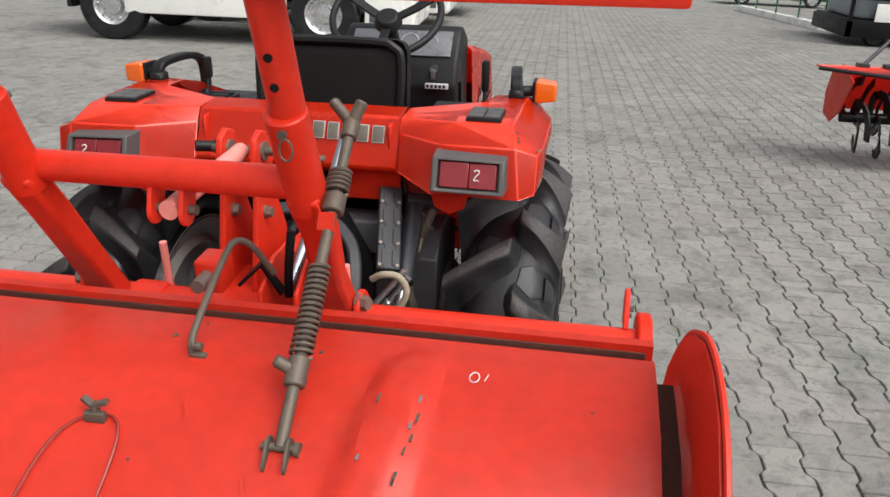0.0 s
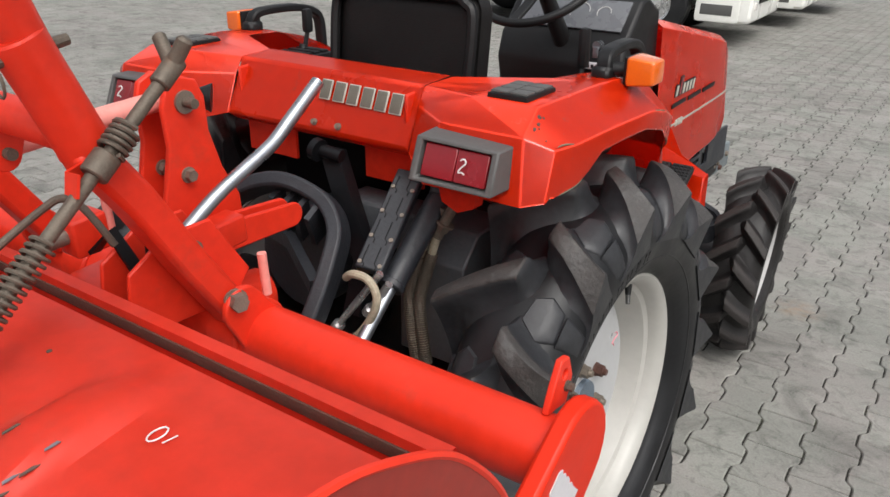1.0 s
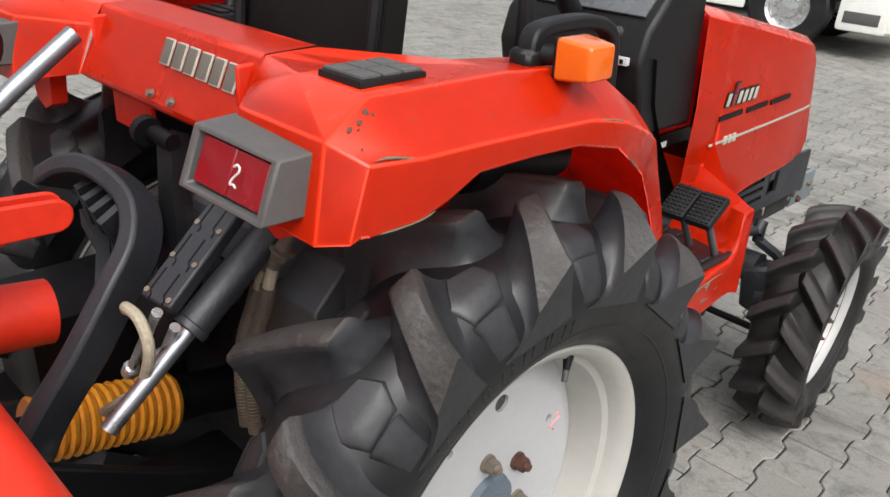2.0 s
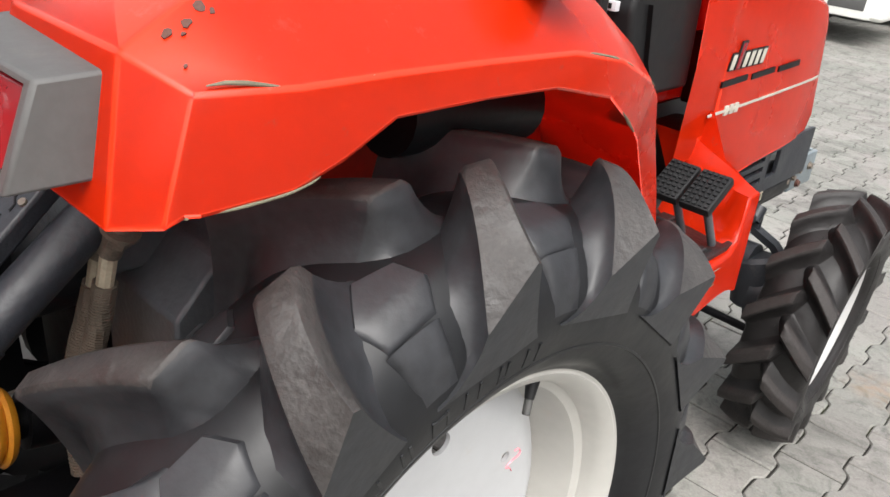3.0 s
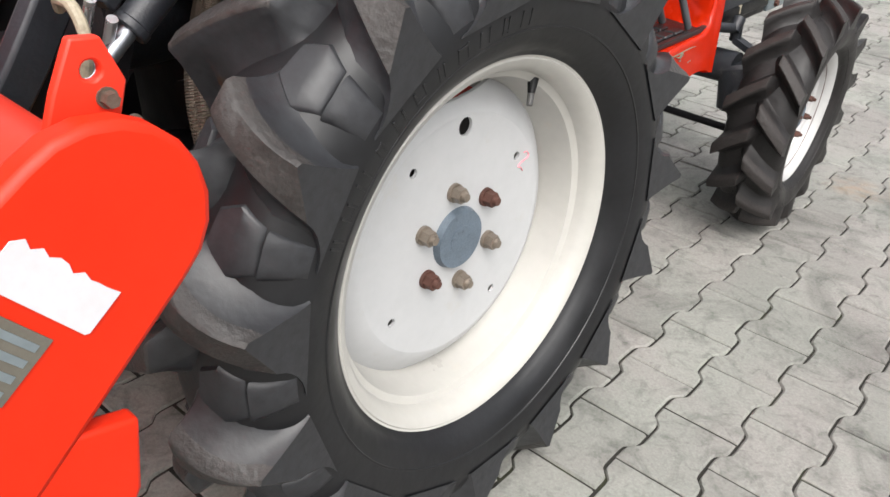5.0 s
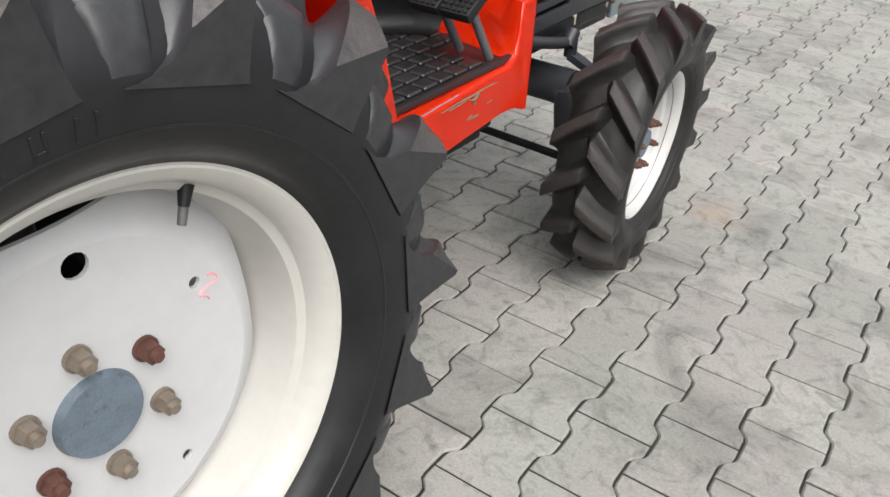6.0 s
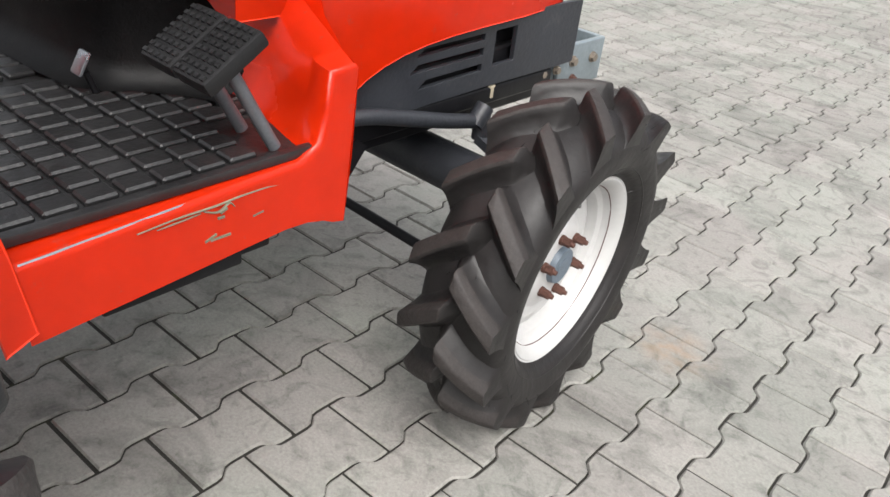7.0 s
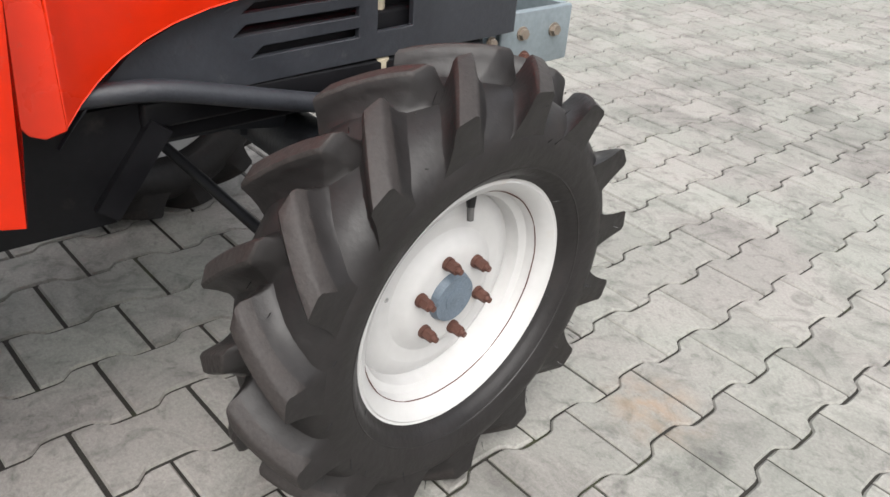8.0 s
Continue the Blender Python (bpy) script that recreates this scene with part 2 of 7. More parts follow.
PAVER = paver_material("grey_concrete_paver", False, False)
PAVER_EDGE = paver_material("worn_lit_paver_edge", False, True)
PAVER_FIELD = paver_material("grey_concrete_paver_field", True, False)
PAVER_FIELD_EDGE = paver_material("worn_lit_paver_field_edge", True, True)
GROUT = material("dark_sandy_joint", (0.018, 0.016, 0.013), 0.95, vary=0.3, scale=18, dirt=(0.050, 0.062, 0.016), dirt_amount=0.22, dirt_scale=5, bump=0.4, bump_scale=300)
TRUCK_WHITE = material("white_truck_paint", (0.78, 0.78, 0.74), 0.3, vary=0.04, scale=2, coat=0.3, dirt=(0.5, 0.48, 0.44), dirt_amount=0.05, dirt_scale=3)
CHROME = material("polished_wheel_metal", (0.62, 0.62, 0.62), 0.3, metal=0.85, vary=0.1, scale=15)
GLASS_DARK = material("dark_glass", (0.02, 0.022, 0.025), 0.08, vary=0.1, scale=5, coat=0.5)
GREEN = material("green_paint", (0.02, 0.09, 0.045), 0.45, vary=0.1, scale=5)
GAUGE = material("instrument_panel_face", (0.11, 0.115, 0.125), 0.3, vary=0.1, scale=20, coat=0.4)


# ---------------------------------------------------------------- mesh helpers
def bmesh_new():
    return bmesh.new()


def add_box(bm, lo, hi, bevel=0.0, m=None, seg=2):
    """A box between two corners, its edges rounded by bevel."""
    r = bmesh.ops.create_cube(bm, size=1.0)
    vs = r["verts"]
    lo, hi = Vector(lo), Vector(hi)
    c, s = (lo + hi) / 2, hi - lo
    for v in vs:
        v.co = Vector((v.co.x * s.x, v.co.y * s.y, v.co.z * s.z)) + c
    if bevel:
        es = {e for v in vs for e in v.link_edges}
        g = bmesh.ops.bevel(bm, geom=list(es), offset=bevel, segments=seg, affect="EDGES", profile=0.6)
        vs = list({v for f in g["faces"] for v in f.verts} | {v for v in vs if v.is_valid})
    if m is not None:
        bmesh.ops.transform(bm, matrix=m, verts=vs)
    return vs


def frame_of(axis):
    """Two unit vectors square to an axis."""
    a = Vector(axis).normalized()
    u = a.cross(Vector((0, 0, 1)))
    if u.length < 1e-3:
        u = a.cross(Vector((0, 1, 0)))
    u.normalize()
    return a, u, a.cross(u).normalized()


def add_rod(bm, p0, p1, r0, r1=None, seg=16, cap=True, chamfer=0.0):
    """A round rod from p0 to p1, its ends closed and chamfered."""
    p0, p1 = Vector(p0), Vector(p1)
    r1 = r0 if r1 is None else r1
    a, u, v = frame_of(p1 - p0)
    stations = [(p0, r0), (p1, r1)]
    if chamfer:
        stations = [(p0, r0 - chamfer), (p0 + a * chamfer, r0), (p1 - a * chamfer, r1), (p1, r1 - chamfer)]
    rings = []
    for p, r in stations:
        rings.append([bm.verts.new(p + (u * math.cos(k * math.tau / seg) + v * math.sin(k * math.tau / seg)) * r) for k in range(seg)])
    for a0, b0 in zip(rings, rings[1:]):
        for k in range(seg):
            bm.faces.new((a0[k], a0[(k + 1) % seg], b0[(k + 1) % seg], b0[k]))
    if cap:
        bm.faces.new(rings[0][::-1])
        bm.faces.new(rings[-1])
    return [q for ring in rings for q in ring]


def smooth_path(points, steps=6):
    """Points of a soft curve through the given ones."""
    pts = [Vector(p) for p in points]
    out = []
    for i in range(len(pts) - 1):
        p0 = pts[max(i - 1, 0)]
        p1, p2 = pts[i], pts[i + 1]
        p3 = pts[min(i + 2, len(pts) - 1)]
        for k in range(steps):
            t = k / steps
            out.append(0.5 * ((2 * p1) + (p2 - p0) * t + (2 * p0 - 5 * p1 + 4 * p2 - p3) * t * t + (3 * p1 - p0 - 3 * p2 + p3) * t ** 3))
    out.append(pts[-1])
    return out


def add_tube(bm, points, r, seg=10, closed=False, flat=1.0, side=None):
    """A round (or flattened) bar along a line of points."""
    pts = [Vector(p) for p in points]
    n = len(pts)
    rings = []
    up = None
    for i, p in enumerate(pts):
        a = pts[(i + 1) % n if closed else min(i + 1, n - 1)] - pts[(i - 1) % n if closed else max(i - 1, 0)]
        a.normalize()
        if side is not None:
            up = Vector(side)
        if up is None:
            up = frame_of(a)[1]
        u = (up - a * up.dot(a)).normalized()
        v = a.cross(u)
        up = u
        rr = r(i / max(n - 1, 1)) if callable(r) else r
        rings.append([bm.verts.new(p + u * (rr * math.cos(k * math.tau / seg)) + v * (rr * flat * math.sin(k * math.tau / seg))) for k in range(seg)])
    pairs = list(zip(rings, rings[1:]))
    if closed:
        pairs.append((rings[-1], rings[0]))
    for a0, b0 in pairs:
        for k in range(seg):
            bm.faces.new((a0[k], a0[(k + 1) % seg], b0[(k + 1) % seg], b0[k]))
    if not closed:
        bm.faces.new(rings[0][::-1])
        bm.faces.new(rings[-1])


def add_bar(bm, points, width, thick, side):
    """A flat bar of rectangular section along points; side: the direction of its width."""
    pts = [Vector(p) for p in points]
    rings = []
    for i, p in enumerate(pts):
        a = (pts[min(i + 1, len(pts) - 1)] - pts[max(i - 1, 0)]).normalized()
        u = Vector(side)
        u = (u - a * u.dot(a)).normalized()
        v = a.cross(u)
        w = width[i] if isinstance(width, (list, tuple)) else width
        rings.append([bm.verts.new(p + u * (sx * w / 2) + v * (sy * thick / 2)) for sx, sy in ((1, 1), (-1, 1), (-1, -1), (1, -1))])
    for a0, b0 in zip(rings, rings[1:]):
        for k in range(4):
            bm.faces.new((a0[k], a0[(k + 1) % 4], b0[(k + 1) % 4], b0[k]))
    bm.faces.new(rings[0][::-1])
    bm.faces.new(rings[-1])


def add_plate(bm, outline, axis, at, thick, holes=()):
    """A flat plate: an outline in the two other axes, its thickness along axis from at to at + thick, with round holes (a, b, r)."""
    def place(a, b, c):
        return {"x": (c, a, b), "y": (a, c, b), "z": (a, b, c)}[axis]
    loops = [list(outline)]
    for a, b, r in holes:
        loops.append([(a + r * math.cos(k * math.tau / 14), b + r * math.sin(k * math.tau / 14)) for k in range(14)])
    before = set(bm.faces)
    edges = []
    for loop in loops:
        vs = [bm.verts.new(place(a, b, at)) for a, b in loop]
        edges += [bm.edges.new((vs[k], vs[(k + 1) % len(vs)])) for k in range(len(vs))]
    if len(loops) == 1:
        fs = [bm.faces.new([e.verts[0] for e in edges])]
    else:
        g = bmesh.ops.triangle_fill(bm, edges=edges, use_beauty=True)
        fs = [f for f in g["geom"] if isinstance(f, bmesh.types.BMFace)]
    g = bmesh.ops.extrude_face_region(bm, geom=fs)
    vs = [v for v in g["geom"] if isinstance(v, bmesh.types.BMVert)]
    d = Vector(place(0, 0, thick))
    bmesh.ops.translate(bm, vec=d, verts=vs)
    new_faces = [f for f in bm.faces if f not in before]
    bmesh.ops.recalc_face_normals(bm, faces=new_faces)
    return new_faces


def stadium(a0, b0, r0, a1, b1, r1, n=10):
    """The outline of two circles joined by straight flanks."""
    d = math.atan2(b1 - b0, a1 - a0)
    out = []
    for k in range(n + 1):
        t = d + math.pi / 2 + math.pi * k / n
        out.append((a0 + r0 * math.cos(t), b0 + r0 * math.sin(t)))
    for k in range(n + 1):
        t = d - math.pi / 2 + math.pi * k / n
        out.append((a1 + r1 * math.cos(t), b1 + r1 * math.sin(t)))
    return out


def add_lathe(bm, profile, seg=64, closed=False):
    """A ring turned about the x axis; profile: (x, radius) points."""
    rings = []
    for k in range(seg):
        c, s = math.cos(k * math.tau / seg), math.sin(k * math.tau / seg)
        rings.append([bm.verts.new((x, r * c, r * s)) for x, r in profile])
    n = len(profile)
    for k in range(seg):
        a, b = rings[k], rings[(k + 1) % seg]
        for j in range(n if closed else n - 1):
            bm.faces.new((a[j], a[(j + 1) % n], b[(j + 1) % n], b[j]))


def add_grid(bm, rows, thick=0.0):
    """A sheet through rows of points, thickened inwards."""
    vs = [[bm.verts.new(p) for p in row] for row in rows]
    fs = []
    for a, b in zip(vs, vs[1:]):
        for k in range(len(a) - 1):
            fs.append(bm.faces.new((a[k], a[k + 1], b[k + 1], b[k])))
    if thick:
        bmesh.ops.solidify(bm, geom=fs, thickness=thick)
    return fs


def add_hex(bm, p, axis, r, h):
    """A hexagonal bolt head with its washer, standing on p along axis."""
    p = Vector(p)
    a, u, v = frame_of(axis)
    add_rod(bm, p, p + a * h * 0.25, r * 1.25, seg=14)
    add_rod(bm, p + a * h * 0.25, p + a * h, r, r * 0.93, seg=6)


PLACES = {}


def thing(name, at, label, category, group=""):
    """An Empty at a thing's base, to which its parts belong."""
    ob = new(name)
    ob.location = at
    ob.empty_display_size = 0.1
    PLACES[ob.name] = Vector(at)
    return tagged(ob, label, category, group)


def part(name, bm, mat, parent=None, label="", bevel=0.0, smooth=True, angle=35, kind=""):
    """One mesh object out of a bmesh built in world places, under a thing or a part."""
    bmesh.ops.recalc_face_normals(bm, faces=bm.faces)
    me = bpy.data.meshes.new(name)
    bm.to_mesh(me)
    bm.free()
    me.materials.append(mat)
    if smooth:
        for p in me.polygons:
            p.use_smooth = True
        me.set_sharp_from_angle(angle=radians(angle))
    ob = new(name, me)
    if parent is not None:
        ob.parent = parent
        at = PLACES.get(parent.name)
        if at is not None:
            ob.matrix_parent_inverse = Matrix.Translation(-at)
    if bevel:
        mod = ob.modifiers.new("round_edges", "BEVEL")
        mod.width, mod.segments, mod.limit_method, mod.angle_limit = bevel, 2, "ANGLE", radians(28)
    if label:
        ob["label"] = label
    if kind:
        ob["kind"] = kind
    return ob


def mirrored(bm):
    """The bmesh reflected to the other side of the tractor."""
    bmesh.ops.transform(bm, matrix=Matrix.Diagonal((-1, 1, 1, 1)), verts=bm.verts)
    return bm


# ---------------------------------------------------------------- ground
bm = bmesh_new()
cells_x, cells_y = [-400, -60, -14.8, 0, 12.2, 60, 400], [-400, -60, -0.9, 12, 25.6, 60, 400]
grid = [[bm.verts.new((x, y, -0.0065)) for x in cells_x] for y in cells_y]
for r, (r0, r1) in enumerate(zip(grid, grid[1:])):
    for k in range(len(cells_x) - 1):
        f = bm.faces.new((r0[k], r0[k + 1], r1[k + 1], r1[k]))
        f.material_index = 0 if 2 <= k <= 3 and 2 <= r <= 3 else 1
ground = part("ground", bm, GROUT, smooth=False)
ground.data.materials.append(PAVER)
tagged(ground, "sandy bed with dark joints under the grey pavers", "ground", kind="structure")

# ---------------------------------------------------------------- tractor
tractor = thing("tractor", (0.0, 2.9, 0.0), "compact red farm tractor with black lugged tyres, parked on paving", "tractor")
REAR_AXLE, FRONT_AXLE = (2.290, 0.606), (3.902, 0.355)


def carcass_radius(profile, x):
    """The tyre's bare radius at a distance from its middle plane."""
    outer = [p for k, p in enumerate(profile) if k == 0 or p[0] > profile[k - 1][0]]
    return float(np.interp(abs(x), [p[0] for p in outer], [p[1] for p in outer]))


def lug_mesh(name, side, spec, mats):
    """One tread bar swept from the crown to the shoulder: worn flat top, hollow flanks running out on to the casing, a fin-shaped end flush with the sidewall."""
    bm = bmesh_new()
    top, sweep = spec["R"], radians(spec["sweep"])
    x_in, x_out, prof = spec["x_in"] if side > 0 else spec["x_in_far"], spec["tip"], spec["casing"]
    shoulder = spec["shoulder"]
    if side < 0:
        sweep, x_out, shoulder = radians(spec["sweep_far"]), spec["tip_far"], spec["shoulder_far"]
    n, flank = 10, 6
    rings = []

    def section(x, ang, r, base, t2, lead, trail, lean, s=0.0):
        fore, back = (h0 + (h1 - h0) * s * s for h0, h1 in zip((spec["hollow"], spec["hollow_back"]), spec["end_hollow"]))
        reach, tilt = spec["fin_reach"] * s * s, spec["fin_tilt"] * s * s
        pts = []
        for k in range(flank, 0, -1):
            q = k / flank
            pts.append((-(t2 + reach + (lead - t2) * q ** 1.15), base + (r + tilt - 0.005 - base) * (1 - q) ** fore))
        pts += [(-t2 - reach, r + tilt - 0.005), (-t2 - reach + 0.006, r + tilt - 0.0006), (t2 - 0.006, r - tilt - 0.0006), (t2, r - tilt - 0.005)]
        for k in range(1, flank + 1):
            q = k / flank
            pts.append((t2 + (trail - t2) * q ** 1.3, base + (r - tilt - 0.005 - base) * (1 - q) ** back))
        return [(x + lean * (r - rr), rr, ang + da / rr) for da, rr in pts]

    def ring_of(points):
        rings.append([bm.verts.new((side * x, r * math.cos(a), r * math.sin(a))) for x, r, a in points])

    half = spec["top_w"] / 2
    # rounded inner end
    base0 = carcass_radius(prof, x_in) - 0.003
    for back, drop, keep in ((0.024, 1.0, 0.70), (0.015, 0.75, 0.80), (0.008, 0.38, 0.90), (0.003, 0.06, 0.98)):
        r = top + (base0 + 0.004 - top) * drop
        ring_of(section(x_in - back, -sweep * (1 + back / (x_out - x_in)), r, base0, half * keep, spec["lead"] * keep, spec["trail"] * keep, 0.0))
    for i in range(n + 1):
        s = i / n
        x = x_in + (x_out - x_in) * s
        r = top - shoulder * s ** spec["round"]
        base = max(carcass_radius(prof, x) - 0.003, spec["foot_r"])
        ring_of(section(x, -sweep * (1 - s) - radians(spec["hook"]) * math.sin(math.pi * s) * 0.5, r, base, half * (0.95 - spec["taper"] * s), spec["lead"] + (spec["lead_end"] - spec["lead"]) * s, spec["trail"] + (spec["trail_end"] - spec["trail"]) * s,
                        -spec["end_lean"] * max(0.0, s - 0.6) / 0.4, s if side > 0 else 0.0))
    tops = []
    m = len(rings[0])
    for k0, (a0, b0) in enumerate(zip(rings, rings[1:])):
        for k in range(m - 1):
            f = bm.faces.new((a0[k], a0[k + 1], b0[k + 1], b0[k]))
            if flank - 1 <= k <= flank + 2 and k0 >= 3:
                tops.append(f)
    bm.faces.new(rings[0])
    bm.faces.new(rings[-1][::-1])
    bmesh.ops.recalc_face_normals(bm, faces=bm.faces)
    for f in tops:
        f.material_index = 1
    me = bpy.data.meshes.new(name)
    bm.to_mesh(me)
    bm.free()
    for mat_ in mats:
        me.materials.append(mat_)
    for p in me.polygons:
        p.use_smooth = True
    me.set_sharp_from_angle(angle=radians(42))
    return me


LUGS = {}


def pad_mesh(name, side, spec, mat):
    """The flat six-sided pad moulded between two bars, and the raised block at the shoulder."""
    bm = bmesh_new()
    prof = spec["casing"]
    shapes = [(((0.022, 13.5), (0.030, 8.2), (0.058, 6.6), (0.084, 8.6), (0.087, 15.6), (0.060, 17.0)), 0.0058, 0.90),
              (((0.089, 8.8), (0.113, 9.6), (0.113, 15.2), (0.089, 16.2)), 0.0125, 0.80)]
    for shape, height, shrink in shapes:
        shape = [(x, a + (spec["pad_turn"] if side > 0 else 0.0)) for x, a in shape]
        cx, ca = sum(p[0] for p in shape) / len(shape), sum(p[1] for p in shape) / len(shape)
        outline = [(x0 + (x1 - x0) * q / 3, a0 + (a1 - a0) * q / 3) for (x0, a0), (x1, a1) in zip(shape, shape[1:] + shape[:1]) for q in range(3)]
        n = len(outline)
        rings = []
        for q, up in ((1.03, -0.006), (1.0, height * 0.35), (shrink, height), (shrink * 0.6, height), (shrink * 0.3, height)):
            ring = []
            for x, a in outline:
                xx, aa = cx + (x - cx) * q, radians(ca + (a - ca) * q)
                r = carcass_radius(prof, xx) + up
                ring.append(bm.verts.new((side * xx, r * math.cos(aa), r * math.sin(aa))))
            rings.append(ring)
        for low, high in zip(rings, rings[1:]):
            for k in range(n):
                bm.faces.new((low[k], low[(k + 1) % n], high[(k + 1) % n], high[k]))
        r = carcass_radius(prof, cx) + height
        tip = bm.verts.new((side * cx, r * math.cos(radians(ca)), r * math.sin(radians(ca))))
        for k in range(n):
            bm.faces.new((rings[-1][k], rings[-1][(k + 1) % n], tip))
    bmesh.ops.recalc_face_normals(bm, faces=bm.faces)
    me = bpy.data.meshes.new(name)
    bm.to_mesh(me)
    bm.free()
    me.materials.append(mat)
    for p in me.polygons:
        p.use_smooth = True
    me.set_sharp_from_angle(angle=radians(38))
    return me


def wheel(name, centre, side, yaw, spec, rubber, rim_mat, disc_mat):
    """A wheel: dished disc with bolts and hub cap, rim, lugged tyre."""
    turn = Matrix.Translation(centre) @ Matrix.Rotation(radians(yaw), 4, "Z") @ Matrix.Rotation(radians(spec["camber"] * side), 4, "Y") @ Matrix.Diagonal((side, 1, 1, 1))
    R, w, rr = spec["R"], spec["w"], spec["rim"]
    # rim ring
    bm = bmesh_new()
    f = spec["flange"]
    outer = [(f, rr), (f + 0.004, rr - 0.006), (f - 0.002, rr - 0.018), (f - 0.018, rr - 0.028), (f - 0.034, rr - 0.031), (f - 0.040, rr - 0.043),
             (f - 0.075, rr - 0.052), (f - 0.105, rr - 0.058), (f - 0.125, rr - 0.075), (f - 0.155, rr - 0.08)]
    inner_x = -w / 2 + 0.05
    outer += [(inner_x + 0.03, rr - 0.06), (inner_x + 0.012, rr - 0.03), (inner_x, rr)]
    back = [(x, r + 0.006) for x, r in outer[::-1]]
    add_lathe(bm, outer + back, spec["seg"], closed=True)
    bmesh.ops.transform(bm, matrix=turn, verts=bm.verts)
    rim = part(name, bm, rim_mat, tractor, spec["label"], bevel=0)
    # disc: a flat middle with holes, and a skirt that falls back to its squarish edge
    bm = bmesh_new()
    outline, flat_edge = [], []
    dr, dx, flat = spec["disc"], spec["disc_x"], spec["flat_middle"]
    for k in range(96):
        a = k * math.tau / 96
        r = dr
        for turned in spec["flats"]:
            d = math.cos(a - radians(turned))
            if d > 0.5:
                r = min(r, spec["flat_r"] / d)
        outline.append((r * math.cos(a), r * math.sin(a), r))
        flat_edge.append((flat * math.cos(a), flat * math.sin(a)))
    add_plate(bm, flat_edge, "x", dx, -0.006, spec["holes"])
    rings = []
    for q in (0.0, 0.12, 0.3, 0.55, 0.8, 1.0):
        ring = []
        for (y, z, r), (fy, fz) in zip(outline, flat_edge):
            reach = flat + (r - flat) * q
            depth = spec["skirt"] * (max(0.0, reach - flat) / (dr - flat)) ** 1.4
            ring.append(bm.verts.new((dx - depth, fy * reach / flat, fz * reach / flat)))
        rings.append(ring)
    rings.append([bm.verts.new((v.co.x - 0.007, v.co.y, v.co.z)) for v in rings[-1]])
    for a0, b0 in zip(rings, rings[1:]):
        for k in range(96):
            bm.faces.new((a0[k], a0[(k + 1) % 96], b0[(k + 1) % 96], b0[k]))
    if spec["dish"]:
        d0 = spec["dish"]
        add_lathe(bm, [(dx - 0.002, d0 + 0.012), (dx + 0.001, d0 + 0.003), (dx + 0.006, d0 - 0.006), (dx + 0.012, d0 - 0.013), (dx + 0.016, d0 - 0.021), (dx + 0.018, d0 - 0.032), (dx + 0.018, 0.03), (dx + 0.017, 0.001)], 64)
    bmesh.ops.transform(bm, matrix=turn, verts=bm.verts)
    part("wheel_disc", bm, disc_mat, rim)
    bx = spec["disc_x"] + (0.018 if spec["dish"] else 0.0)
    bm = bmesh_new()
    add_rod(bm, (bx, 0, 0), (bx + 0.012, 0, 0), spec["cap"], spec["cap"] - 0.004, seg=32)
    add_rod(bm, (bx + 0.012, 0, 0), (bx + 0.013, 0, 0), spec["cap"] * 0.45, seg=24)
    bmesh.ops.transform(bm, matrix=turn, verts=bm.verts)
    part("hub_cap", bm, HUB, rim, "blue-grey metal hub cap")
    for k in range(6):
        a = radians(spec["bolt_phase"] + 60 * k)
        bm = bmesh_new()
        y, z = spec["bolt_r"] * math.cos(a), spec["bolt_r"] * math.sin(a)
        add_rod(bm, (bx, y, z), (bx + 0.006, y, z), spec["nut"] * 1.15, seg=16)
        add_rod(bm, (bx + 0.006, y, z), (bx + 0.022, y, z), spec["nut"], spec["nut"] * 0.95, seg=6)
        add_rod(bm, (bx + 0.022, y, z), (bx + 0.03, y, z), spec["nut"] * 0.62, spec["nut"] * 0.5, seg=12)
        bmesh.ops.transform(bm, matrix=turn, verts=bm.verts)
        rusty = spec["all_rust"] or k in (0, 3)
        part("wheel_nut", bm, BOLT if rusty else BOLT_GREY, rim, "rusty brown wheel nut" if rusty else "dull grey wheel nut")
    a = radians(spec["valve"])
    bm = bmesh_new()
    vr = rr - 0.036
    p = Vector((f - 0.042, vr * math.cos(a), vr * math.sin(a)))
    q = Vector((f - 0.030, (vr - 0.044) * math.cos(a), (vr - 0.044) * math.sin(a)))
    add_rod(bm, p, p.lerp(q, 0.55), 0.0095, 0.0062, seg=14)
    bmesh.ops.transform(bm, matrix=turn, verts=bm.verts)
    valve = part("valve", bm, PLASTIC, rim, "black rubber tyre valve")
    bm = bmesh_new()
    add_rod(bm, p.lerp(q, 0.55), q, 0.0058, 0.0052, seg=12, chamfer=0.001)
    bmesh.ops.transform(bm, matrix=turn, verts=bm.verts)
    part("valve_cap", bm, PLASTIC_GREY, rim, "grey valve cap")
    # tyre
    bm = bmesh_new()
    casing = smooth_path([(x, r, 0) for x, r in spec["casing"]], 3)
    sw = [(p.x, p.y) for p in casing[1:]] + [(f + 0.008, rr + 0.006), (f + 0.002, rr - 0.003)]
    prof = [(inner_x - 0.002, rr - 0.002)] + [(-x, r) for x, r in sw[-3::-1]] + [(0, spec["casing"][0][1])] + sw
    add_lathe(bm, prof, spec["seg"])
    for ring_x, ring_r in spec["mould_rings"]:
        add_lathe(bm, [(ring_x - 0.003, ring_r + 0.0035), (ring_x + 0.0012, ring_r + 0.0014), (ring_x + 0.0012, ring_r - 0.0014), (ring_x - 0.003, ring_r - 0.0035)], spec["seg"])
    bmesh.ops.transform(bm, matrix=turn, verts=bm.verts)
    tyre = part("tyre", bm, rubber, rim, spec["tyre_label"], angle=40)
